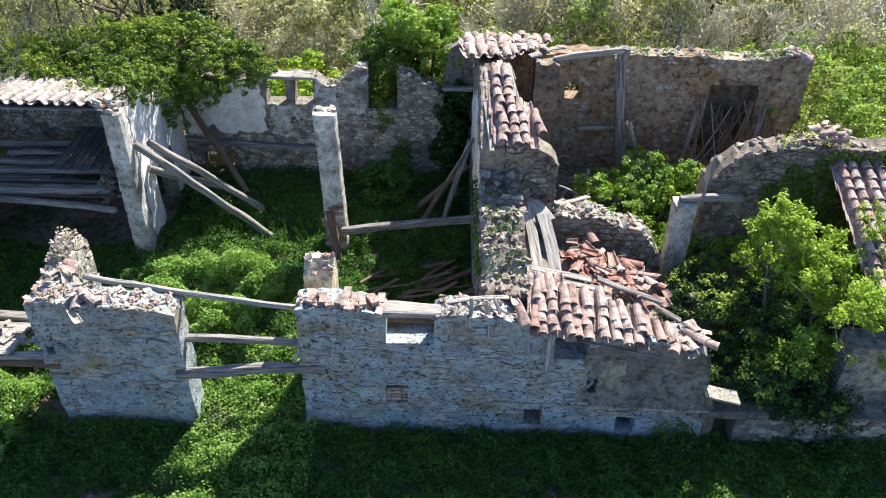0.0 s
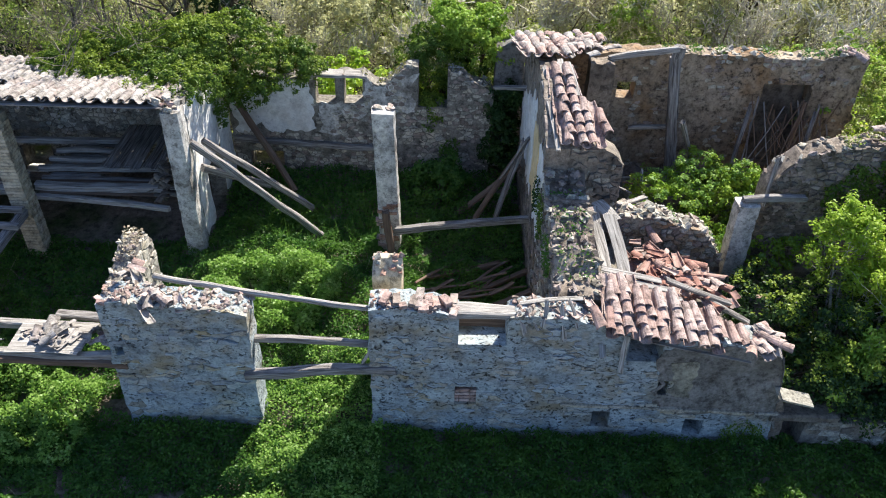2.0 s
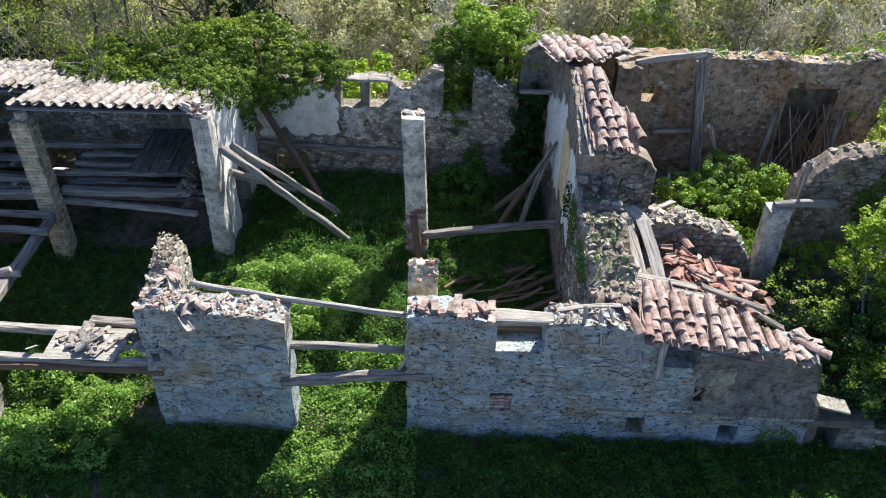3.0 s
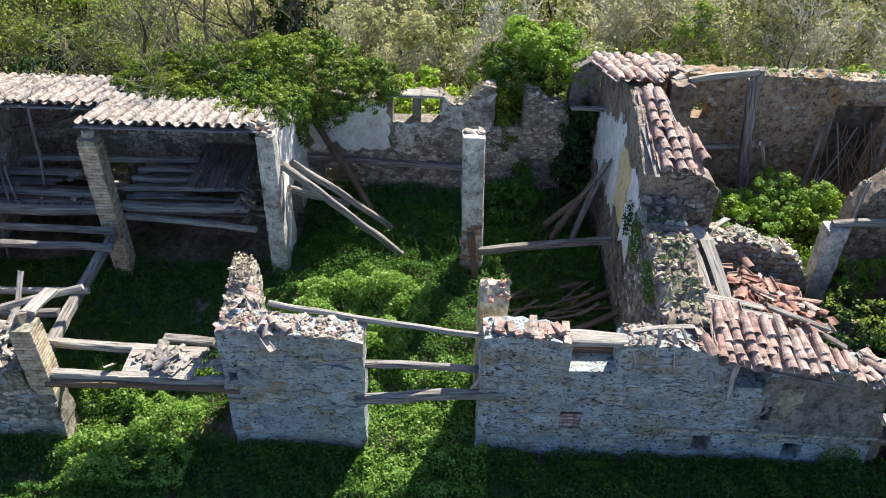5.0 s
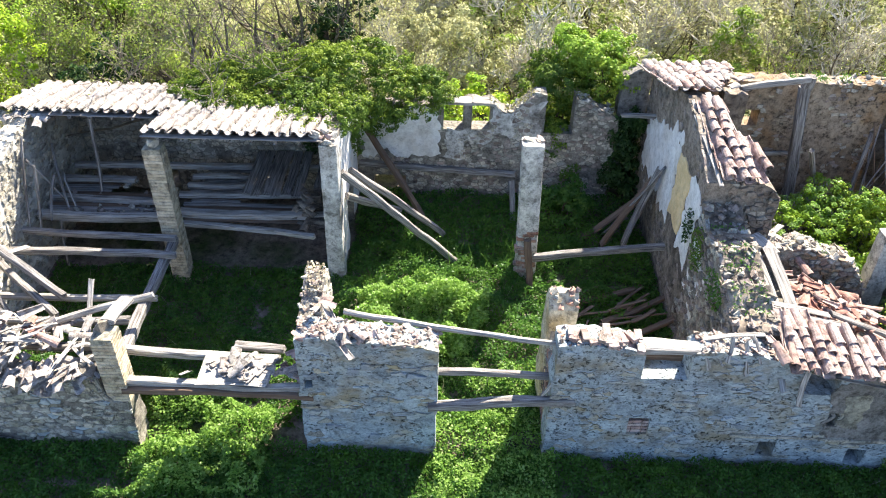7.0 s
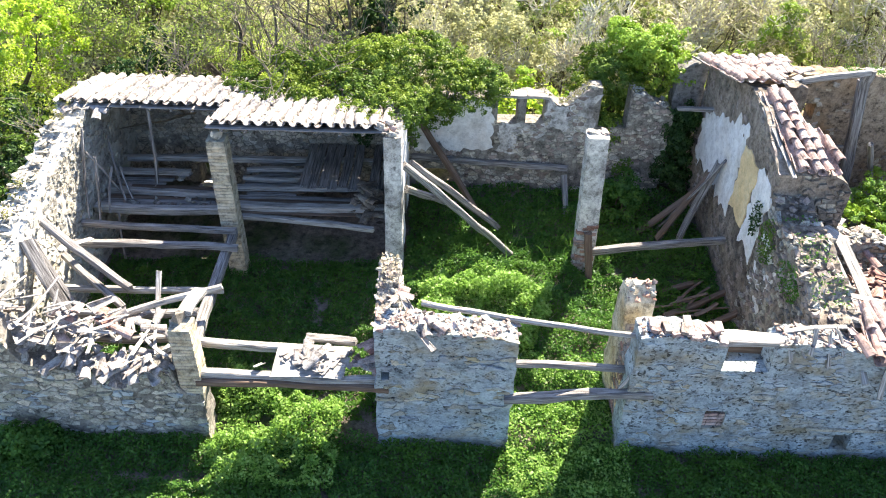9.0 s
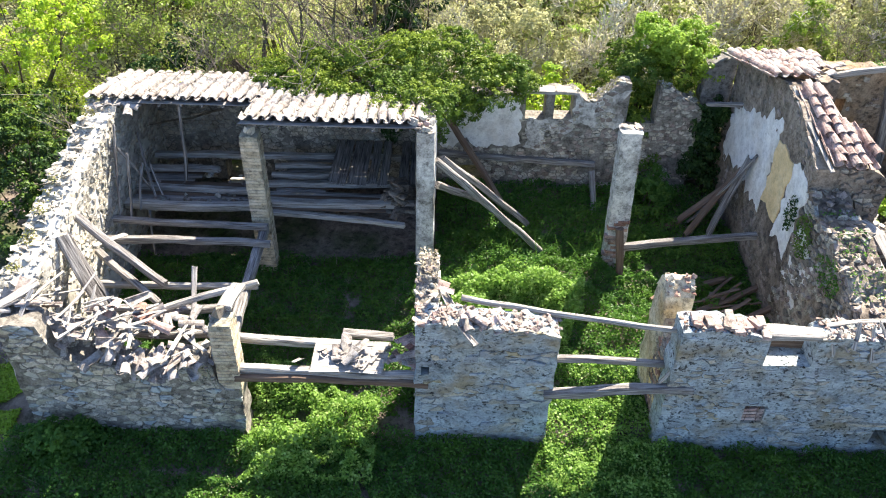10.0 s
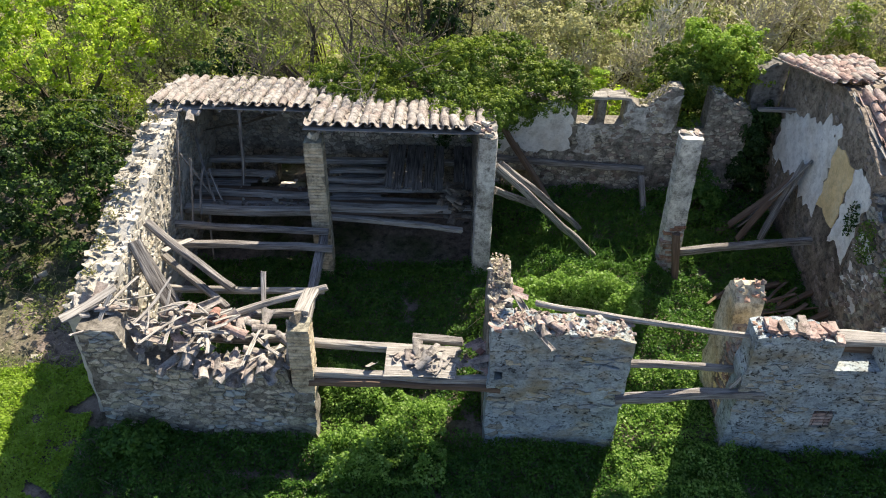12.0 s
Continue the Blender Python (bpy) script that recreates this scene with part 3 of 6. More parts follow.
w_a_return = Wall("wall_return", "ragged return wall of rubble stone", (-6.5, 7.9), (-6.5, 9.2), 0.38,
                  [(0, 3.1), (0.35, 3.15), (0.7, 3.3), (1.1, 3.38), (1.3, 3.1)], seed=6)
w_a_return.rubble([PALE_STONE, RUBBLE], 80, (0.04, 0.11))

w_b = Wall("wall_front_right", "grey coursed stone wall with a small window and bricked vents", (-2.48, 7.4), (4.72, 7.4), 0.5,
           [(0, 3.14), (0.4, 3.2), (1.4, 3.02), (1.47, 2.96), (2.27, 2.96), (2.3, 3.1), (3.2, 3.05), (3.8, 2.92), (4.9, 2.82), (6.3, 2.54), (6.65, 2.57), (6.9, 2.3), (7.0, 1.95), (7.08, 1.5), (7.2, 0.5)], material=GRIT, seed=8,
           openings=[(1.47, 2.27, 2.44, 2.97), (1.45, 1.83, 1.0, 1.42), (3.92, 4.24, 0.47, 0.88), (5.60, 5.94, 0.32, 0.72), (4.95, 5.13, 1.31, 1.68), (4.30, 4.88, 2.16, 2.74)])
w_b.rubble([RUBBLE, TILE, RED_BRICK, RUBBLE], 70, (0.04, 0.09), span=(0, 1.4), flat=0.7)
w_b.rubble([RUBBLE, RUBBLE, TILE], 120, (0.04, 0.10), span=(2.35, 3.8), flat=0.8)

w_low = Wall("wall_low_right", "low mossy stone wall at the foot of a bank", (5.28, 7.36), (10.5, 7.36), 0.5, [(0, 0.74), (2.0, 0.8), (5.2, 0.85)], seed=9)
w_right = Wall("wall_outbuilding", "rendered stone wall of an outbuilding", (7.1, 7.8), (11.5, 7.8), 0.5, [(0, 2.2), (4.8, 2.25)], seed=10, material=GREY_RENDER)
w_ridge = Wall("wall_outbuilding_ridge", "broken stone wall rising under a tiled roof", (5.3, 11.55), (11.5, 11.55), 0.5,
               [(0, 3.1), (0.15, 3.4), (0.4, 3.65), (0.9, 3.93), (2.0, 4.0), (6.2, 4.06)], seed=11, material=OLD_RENDER)
w_ridge.rubble([RUBBLE, STONE, DARK_STONE], 70, (0.06, 0.15), span=(0, 3.2))

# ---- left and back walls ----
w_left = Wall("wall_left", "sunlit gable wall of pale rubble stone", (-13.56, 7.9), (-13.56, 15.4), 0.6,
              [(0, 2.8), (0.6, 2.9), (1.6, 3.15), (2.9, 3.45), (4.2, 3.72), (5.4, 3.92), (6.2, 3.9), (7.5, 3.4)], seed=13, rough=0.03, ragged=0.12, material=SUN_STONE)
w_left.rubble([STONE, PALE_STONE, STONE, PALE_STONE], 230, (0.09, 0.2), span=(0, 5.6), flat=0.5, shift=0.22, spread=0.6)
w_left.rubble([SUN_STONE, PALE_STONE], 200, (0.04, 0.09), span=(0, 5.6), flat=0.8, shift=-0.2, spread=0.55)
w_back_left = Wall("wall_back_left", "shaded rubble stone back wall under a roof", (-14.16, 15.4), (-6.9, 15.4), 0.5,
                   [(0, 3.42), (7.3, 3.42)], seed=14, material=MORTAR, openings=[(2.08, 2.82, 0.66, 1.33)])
w_plastered = Wall("wall_cross_plastered", "cross wall coated with white plaster", (-6.66, 12.43), (-6.66, 15.42), 0.4,
                   [(0, 4.25), (0.4, 4.15), (1.5, 3.8), (3.0, 3.4)], seed=15, material=MORTAR, openings=[(0.75, 1.95, 0.2, 2.15)])
w_back = Wall("wall_back_middle", "ruined back wall with three small windows and flaking plaster", (-6.66, 15.5), (-0.15, 15.5), 0.45,
              [(0, 3.25), (1.2, 3.3), (2.05, 3.42), (3.4, 3.42), (3.65, 3.2), (3.85, 3.15), (4.1, 3.45), (4.5, 3.72), (4.69, 3.7), (5.4, 3.62), (5.7, 3.5), (6.1, 3.3), (6.5, 3.05)],
              seed=16, material=MORTAR, openings=[(2.18, 2.67, 2.69, 3.36), (2.88, 3.34, 2.71, 3.36), (4.69, 5.4, 2.65, 5.0), (0.4, 1.24, 0.6, 1.3)])
w_back.rubble([STONE, PALE_STONE], 40, (0.07, 0.17), span=(3.4, 6.5))
w_cross = Wall("wall_cross_gable", "gable wall with torn white plaster on its west face", (0.6, 15.9), (0.6, 10.85), 0.45,
               [(0, 4.2), (0.4, 4.3), (2.8, 4.95), (3.6, 4.85), (5.05, 4.25)], seed=17, material=OLD_RENDER, openings=[])
w_gable_rear = Wall("wall_gable_rear", "grey rendered wall behind the gable", (-0.1, 15.95), (0.62, 15.95), 0.4, [(0, 4.05), (0.72, 4.25)], seed=26, material=GREY_RENDER)
w_cross_low = Wall("wall_cross_low", "broken cross wall overgrown with ivy", (0.62, 10.85), (0.62, 7.9), 0.75,
                   [(0, 3.75), (0.5, 3.55), (1.2, 3.6), (2.0, 3.35), (2.95, 3.05)], seed=18, material=OLD_RENDER, ragged=0.1)
w_cross_low.rubble([RUBBLE, STONE, DARK_STONE, RUBBLE], 190, (0.06, 0.16))
w_stub = Wall("wall_stub", "ragged stone pier under a strip of roof", (1.06, 10.86), (2.1, 10.86), 0.5, [(0, 4.22), (0.6, 4.2), (0.9, 4.1), (1.04, 3.9)], seed=19, material=DARK_STONE)
w_back_right = Wall("wall_back_right", "stained back wall of the roofless east room", (1.05, 15.5), (8.65, 15.5), 0.5,
                    [(0, 4.1), (1.6, 4.2), (4, 4.2), (6.5, 4.15), (7.0, 4.25), (7.6, 4.3)], seed=20, material=STAINED_RENDER, openings=[(1.78, 2.22, 3.02, 3.46), (5.3, 6.5, 1.2, 3.5)])
# dark stone stands in for the shade inside the recess
w_recess = Wall("wall_recess", "back wall of a recess, its shade put into dark stone", (6.1, 15.9), (7.9, 15.9), 0.3, [(0, 3.9), (1.8, 3.9)], seed=24, material=DARK_STONE)
w_back_right.rubble([STONE, PALE_STONE], 60, (0.06, 0.15), span=(3, 7.5))
w_rubble = Wall("wall_rubble_inner", "tumbled inner wall of loose stones", (2.1, 10.75), (4.45, 10.75), 0.5,
                [(0, 2.85), (0.8, 2.75), (1.7, 2.55), (2.1, 2.2), (2.35, 1.6)], seed=22, material=OLD_RENDER, ragged=0.1)
w_rubble.rubble([RUBBLE, STONE, PALE_STONE], 170, (0.06, 0.18))
w_pier_right = Wall("wall_pier_inner", "plastered pier under the tiled roof", (1.95, 14.6), (2.5, 14.6), 0.4, [(0, 4.3), (0.55, 4.25)], seed=23, material=OLD_RENDER)

# ---- pillars ----
def plain_pillar(name, label, x0, x1, y0, y1, z0, z1, lean=(0, 0), material=GREY_RENDER, seed=1, flare=0.03):
    """An upright post of rendered masonry with chipped edges; lean moves its top."""
    vs, fs = [], []
    ring = []
    m = 3
    for (ax, ay), (bx, by) in (((0, 0), (1, 0)), ((1, 0), (1, 1)), ((1, 1), (0, 1)), ((0, 1), (0, 0))):
        for i in range(m):
            ring.append((ax + (bx - ax) * i / m, ay + (by - ay) * i / m))
    nz = round((z1 - z0) / 0.11)
    k = len(ring)
    for j in range(nz + 1):
        v = j / nz
        for i, (a, b) in enumerate(ring):
            z = z0 + (z1 - z0) * v
            corner = 0.02 if i % m == 0 else 0.0
            g = 1 + flare * 2 * (1 - v) ** 3
            x = (x0 + x1) / 2 + (a - 0.5) * (x1 - x0) * g + lean[0] * v
            y = (y0 + y1) / 2 + (b - 0.5) * (y1 - y0) * g + lean[1] * v
            f = corner + 0.012 * n3(i * 3.1, z * 4.0, seed) + 0.022 * max(0.0, n3(i * 3.1, z * 9.0, seed))
            x += (0.5 - a) * 2 * f
            y += (0.5 - b) * 2 * f
            if j == nz:
                z += 0.05 * n3(i * 1.9, seed, 3.0)
            vs.append((x, y, z))
    for j in range(nz):
        for i in range(k):
            q = (i + 1) % k
            fs.append((j * k + i, j * k + q, (j + 1) * k + q, (j + 1) * k + i))
    vs.append(((x0 + x1) / 2 + lean[0], (y0 + y1) / 2 + lean[1], z1 + 0.03))
    fs += [(nz * k + i, nz * k + (i + 1) % k, len(vs) - 1) for i in range(k)]
    ob = thing(name, label, "pillar", kind="structure", at=((x0 + x1) / 2, (y0 + y1) / 2, z0))
    child("shaft", mesh_of("shaft", vs, fs, material), ob)
    return ob


BRICK_MESH = {}


def brick_mesh(material, half):
    key = (material.name, half)
    if key not in BRICK_MESH:
        bm = bmesh.new()
        bmesh.ops.create_cube(bm, size=1)
        for v in bm.verts:
            v.co.x *= 0.127 if half else 0.258
            v.co.y *= 0.127
            v.co.z *= 0.066
            v.co += Vector([0.004 * n3(*(v.co * 30 + Vector((i * 3.3, half, 0)))) for i in range(3)])
        bmesh.ops.bevel(bm, geom=bm.edges[:], offset=0.005, segments=1, affect="EDGES")
        me = bpy.data.meshes.new("brick")
        bm.to_mesh(me)
        bm.free()
        me.materials.append(material)
        BRICK_MESH[key] = me
    return BRICK_MESH[key]


def brick_pillar(name, label, cx, cy, z0, z1, lean=(0.0, 0.0), size=0.385, material=BRICK, seed=1, course=0.078):
    """A brick pillar, one and a half bricks square, its bricks laid in turn."""
    r = random.Random(seed)
    ob = thing(name, label, "pillar", kind="structure", at=(cx, cy, z0))
    n = round((z1 - z0) / course)
    vs, fs = [], []
    h = size / 2 - 0.012
    for z, f in ((z0 - 0.2, 0), (z1, 1)):
        vs += [(cx + a * h + lean[0] * f, cy + b * h + lean[1] * f, z) for a, b in ((-1, -1), (1, -1), (1, 1), (-1, 1))]
    fs = [(0, 1, 5, 4), (1, 2, 6, 5), (2, 3, 7, 6), (3, 0, 4, 7), (4, 5, 6, 7)]
    child("mortar_core", mesh_of("mortar_core", vs, fs, YELLOW_RENDER), ob)
    for k in range(n):
        z = z0 + (k + 0.5) * course
        f = (k + 0.5) / n
        ox, oy = cx + lean[0] * f, cy + lean[1] * f
        e = size / 2 - 0.0635
        flip = k % 2
        for side in range(4):
            a = side * math.pi / 2
            off = 0.0635 if flip else -0.0635
            c, s = math.cos(a), math.sin(a)
            px, py = off, -e
            x, y = ox + px * c - py * s, oy + px * s + py * c
            if k > n - 3 and r.random() < 0.35:
                continue
            m = pose(x + r.uniform(-0.004, 0.004), y + r.uniform(-0.004, 0.004), z, r.uniform(-1, 1), r.uniform(-1, 1), math.degrees(a) + r.uniform(-1, 1))
            child("brick", brick_mesh(material, False), ob, m)
    return ob


p_left = brick_pillar("brick_pillar", "slender pale brick pillar inside the roofless room", -10.38, 12.08, 0.45, 3.98, lean=(-0.05, 0), seed=31)
child("cap_stone", rock_mesh(2, PALE_STONE), p_left, pose(-10.42, 12.08, 4.05, 20, 10, 40) @ Matrix.Diagonal((0.34, 0.3, 0.26, 1)))
p_front = brick_pillar("brick_pillar_front", "pale brick pillar at the end of a broken wall", -10.09, 7.62, 1.45, 2.96, seed=32)
child("cap_stone", rock_mesh(3, DARK_STONE), p_front, pose(-10.12, 7.72, 3.05, 20, 10, 80) @ Matrix.Diagonal((0.3, 0.26, 0.24, 1)))
p_white = plain_pillar("plastered_pillar", "tall plastered pillar with a red brick head", -7.04, -6.64, 12.0, 12.46, 0.4, 4.12, lean=(0.0, 0), material=LIGHT_RENDER, seed=33)
hd = random.Random(12)
for k in range(16):
    child("stone", rock_mesh(k % 12, (PALE_STONE, TILE, PALE_STONE)[k % 3]), p_white,
          pose(-6.9 + hd.uniform(-0.19, 0.19), 12.22 + hd.uniform(-0.2, 0.2), 4.14 + hd.uniform(0, 0.28), hd.uniform(0, 30), hd.uniform(0, 30), hd.uniform(0, 360)) @ Matrix.Diagonal((0.22, 0.15, 0.11, 1)))
p_mid = plain_pillar("weathered_pillar", "lone weathered pillar with plaster fallen from its foot", -2.7, -2.22, 12.3, 12.72, 0.4, 4.08, lean=(-0.13, 0), material=LIGHT_RENDER, seed=34)
w_stub_pier = Wall("wall_jamb_return", "broken leaning pier of brick under cream plaster", (-2.5, 9.1), (-2.5, 8.45), 0.5,
                   [(0, 2.75), (0.12, 3.05), (0.3, 3.22), (0.45, 3.12), (0.65, 2.95)], seed=35, material=CREAM, ragged=0.05)
w_stub_pier.rubble([RUBBLE, RED_BRICK, RED_BRICK, STONE], 26, (0.05, 0.12), span=(0.05, 0.6))
w_stub_pier.patch("plaster", CREAM, 0.05, 0.6, 0.7, 3.0, ragged=0.1, label="cream plaster")
w_jamb = Wall("wall_jamb_inner", "torn brick and stone joint behind the door jamb", (-2.45, 8.45), (-2.45, 7.9), 0.44,
              [(0, 2.5), (0.15, 2.2), (0.4, 2.3), (0.55, 2.7)], seed=36, material=OLD_RENDER, ragged=0.08)
w_jamb.rubble([RUBBLE, RED_BRICK, STONE], 24, (0.05, 0.12), span=(0, 0.5))
w_jamb.patch("plaster", OCHRE, 0.05, 0.5, 0.6, 1.7, ragged=0.1, label="ochre plaster")
w_jamb.face([RED_BRICK, RUBBLE], (0.07, 0.08), (0.12, 0.26), low=0.5, skip=lambda s, z: n3(s * 2, z * 1.5, 5) < -0.1)
p_right = plain_pillar("leaning_pillar", "whitewashed pillar among fallen tiles", 4.62, 5.08, 10.95, 11.35, 0.3, 2.95, lean=(-0.06, 0), material=LIGHT_RENDER, seed=36)

# ---- roofs ----
roof_a = tile_field("tiled_roof", "bleached clay tile roof remnant with ivy creeping over it", (-10.62, 12.0, 4.28), (1, 0, 0), (0, 1, -0.235), 15, 11, [PALE_TILE], 41, pitch=0.24, jit=1.9)
roof_b = tile_field("tiled_roof", "bleached clay tile roof remnant over the back corner", (-14.3, 13.35, 3.98), (1, 0, 0), (0, 1, -0.225), 16, 8, [PALE_TILE], 42, pitch=0.235, jit=1.9)
roof_c = tile_field("tiled_roof", "clay tile roof remnant on top of the gable", (0.26, 13.2, 4.98), (1, 0, 0), (0, 1, -0.26), 10, 11, [PALE_TILE, TILE], 43, keep=lambda c, k: c < 4.5 + 0.5 * k and n3(c * 1.7, k * 1.3, 4.0) > -0.42, jit=2.8)
roof_ribs = tile_field("tiled_roof", "strip of four rows of clay tiles on a broken wall", (0.66, 12.9, 4.93), (1, 0, 0), (0.07, -1, -0.28), 4, 8, [TILE], 44, pitch=0.22, jit=2.0, keep=lambda c, k: c < 2.2 or k > 3)
roof_front = tile_field("tiled_roof", "sagging slope of pink clay tiles on the eaves", (1.36, 8.83, 3.25), (1, 0, -0.05), (0.0, -1, -0.27), 14, 7, [TILE], 45, pitch=0.2, step=0.205,
                        keep=lambda c, k: k >= 0.30 * c + 1.3 and k <= 6 - (c > 9) and not (k == 6 and c % 3 == 1), sag=lambda c, k: -0.0027 * c * c - 0.02 * math.sin(c * 0.9 + k), jit=2.4)
roof_right = tile_field("tiled_roof", "old clay tile roof of the outbuilding", (7.55, 11.75, 3.72), (1, 0, 0), (-0.03, -1, -0.32), 12, 13, [TILE], 46, pitch=0.25)

# ---- timbers ----
J = "floor joists"
for a, b, w, h, lab, mt in (
    ((-13.55, 11.75, 1.97), (-10.2, 11.66, 1.95), 0.13, 0.14, "crooked weathered floor joist between wall and pillar", WOOD),
    ((-13.55, 11.02, 1.95), (-10.05, 11.05, 1.95), 0.14, 0.14, "straight weathered floor joist above the weeds", WOOD),
    ((-13.3, 9.6, 1.95), (-10.02, 9.68, 1.95), 0.15, 0.15, "round grey floor joist above the weeds", PALE_WOOD),
    ((-12.6, 8.95, 1.93), (-10.35, 9.05, 1.93), 0.15, 0.15, "grey floor joist under fallen tiles", WOOD),
    ((-12.4, 8.35, 1.9), (-10.3, 8.4, 1.9), 0.15, 0.15, "grey floor joist beside the brick pillar", WOOD),
    ((-10.25, 8.3, 1.9), (-7.35, 8.17, 1.88), 0.15, 0.15, "pale floor joist crossing the gateway", PALE_WOOD),
    ((-10.05, 7.58, 1.86), (-6.7, 7.55, 1.80), 0.16, 0.14, "pale floor joist over the gateway", PALE_WOOD),
    ((-10.0, 7.44, 1.74), (-6.65, 7.42, 1.72), 0.10, 0.12, "dark lintel over the gateway", BROWN_WOOD),
    ((-8.2, 8.48, 1.9), (-7.3, 8.42, 1.9), 0.18, 0.10, "short grey joist end with a broken tip", WOOD),
    ((-13.5, 12.42, 1.92), (-10.55, 12.44, 1.92), 0.2, 0.2, "massive grey bearer at the edge of the upper floor", PALE_WOOD),
    ((-13.5, 13.18, 1.92), (-10.8, 13.06, 1.92), 0.16, 0.14, "dusty floor joist in the shaded bay", PALE_WOOD),
    ((-13.5, 13.92, 1.92), (-11.8, 13.94, 1.92), 0.2, 0.12, "dusty floor joist in the shaded bay", PALE_WOOD),
    ((-13.5, 14.58, 1.92), (-7.2, 14.7, 1.92), 0.16, 0.14, "long dusty joist along the back wall", PALE_WOOD),
    ((-10.4, 12.46, 1.76), (-7.3, 12.12, 1.74), 0.13, 0.12, "cracked joist of the upper floor", PALE_WOOD),
    ((-10.4, 12.70, 1.9), (-7.1, 12.72, 1.9), 0.22, 0.16, "broad bluish joist of the upper floor", PALE_WOOD),
    ((-10.6, 13.38, 1.93), (-7.1, 13.52, 1.93), 0.14, 0.12, "grey joist of the upper floor", PALE_WOOD),
    ((-10.5, 13.76, 1.93), (-9.1, 13.82, 1.93), 0.13, 0.12, "grey joist of the upper floor", PALE_WOOD),
    ((-10.5, 14.14, 1.93), (-9.1, 14.2, 1.93), 0.13, 0.12, "grey joist of the upper floor", PALE_WOOD),
):
    beam("floor_joist", lab, a, b, w, h, mt, sides=4 if "round" not in lab else 6, group=J)
for i in range(9):
    x = -9.05 + 0.235 * i
    if i in (6,):
        continue
    beam("floorboard", "dark dusty floorboard on the upper floor", (x, 13.35 - 0.1 * (i % 2), 2.03), (x + 0.01, 15.3, 2.03), 0.22, 0.03, WOOD, group="floorboards", category="board", wob=0.004)
fb = random.Random(19)
for k in range(17):
    y = 12.58 + 0.15 * k
    if k in (9, 13):
        continue
    beam("floorboard", "dusty grey floorboard of the upper floor", (-10.5 + fb.uniform(0, 0.3), y, 1.80), (-9.0 + fb.uniform(-0.3, 0.2) if k > 4 else -7.2 - fb.uniform(0, 0.3), y + fb.uniform(-0.02, 0.02), 1.80), 0.145, 0.03, WOOD if k % 3 else BROWN_WOOD, group="floorboards", category="board", wob=0.006, bow=0.005)
for k in range(11):
    y = 12.6 + 0.15 * k
    beam("floorboard", "dusty grey floorboard under rubble", (-13.5, y, 1.80), (-12.2 + fb.uniform(-0.2, 0.3) if k > 6 else -10.7 - fb.uniform(0, 0.4), y + fb.uniform(-0.02, 0.02), 1.80), 0.145, 0.03, WOOD if k % 3 else BROWN_WOOD, group="floorboards", category="board", wob=0.006, bow=0.005)
# planks added under both roofs to stop sun leaking between the tiles
for name, x0, x1, y0, z0, k, n in (("a", -10.6, -6.95, 12.06, 4.235, -0.235, 22), ("b", -13.95, -10.5, 13.42, 3.935, -0.225, 14)):
    for i in range(n):
        y = y0 + 0.155 * i
        beam("roof_plank", "old grey plank added under the roof tiles against sun leaks", (x0, y, z0 + k * 0.155 * i), (x1, y, z0 + k * 0.155 * i), 0.164, 0.022, WOOD, group="roof planks", category="board", wob=0.003, bow=0.0, taper=1.0)
beam("main_bearer", "heavy grey bearer running from front pillar to ridge pillar", (-10.22, 7.95, 1.84), (-10.32, 11.8, 1.76), 0.2, 0.2, WOOD)
beam("fallen_rafter", "pale rafter lying across the joists", (-11.95, 8.4, 2.2), (-9.9, 9.3, 2.38), 0.15, 0.14, PALE_WOOD, sides=6)
beam("upright_plank", "short pale plank nailed across the joists", (-11.12, 9.55, 2.5), (-10.95, 8.5, 1.86), 0.1, 0.05, PALE_WOOD)
beam("fallen_rafter", "thick rafter slumped from the gable wall", (-13.45, 10.2, 3.1), (-11.75, 9.55, 2.06), 0.14, 0.14, WOOD)
beam("fallen_rafter", "rafter slumped onto the joists", (-13.3, 10.3, 2.2), (-11.8, 9.15, 1.9), 0.13, 0.12, WOOD)
beam("fallen_rafter", "split grey plank leaning on the gable wall", (-13.5, 9.6, 3.1), (-12.75, 9.0, 1.75), 0.24, 0.09, WOOD)
beam("fallen_rafter", "thin rafter leaning on the gable wall", (-13.5, 9.8, 2.95), (-12.65, 9.15, 1.8), 0.09, 0.09, WOOD)
beam("board", "white painted board caught between rafters", (-13.15, 9.95, 2.62), (-12.75, 10.5, 2.5), 0.14, 0.02, PALE_WOOD, category="board")
for a, b in (((-13.42, 12.6, 3.8), (-13.4, 11.8, 1.98)), ((-13.1, 12.2, 3.35), (-13.17, 11.8, 1.98)), ((-13.45, 12.5, 3.3), (-13.1, 12.95, 1.98)), ((-13.45, 13.7, 3.0), (-12.9, 12.65, 1.98)), ((-13.1, 13.2, 2.5), (-12.75, 12.7, 2.0)), ((-13.1, 12.8, 2.75), (-13.08, 12.15, 1.98)), ((-12.9, 12.2, 1.9), (-12.9, 11.9, 0.9))):
    beam("pole", "thin weathered pole leaning in the shaded corner", a, b, 0.055, 0.055, WOOD, sides=5, group="leaning poles", category="pole")
beam("prop", "slender prop under the roof edge", (-12.42, 13.4, 1.98), (-12.3, 13.5, 3.86), 0.08, 0.08, WOOD, sides=5, category="prop")
beam("purlin", "grey purlin under the tiles", (-13.7, 13.9, 3.72), (-10.4, 13.9, 3.72), 0.12, 0.12, WOOD)
beam("ridge_beam", "grey ridge beam under the tiles", (-10.3, 12.75, 3.94), (-6.9, 12.75, 3.94), 0.14, 0.14, WOOD)
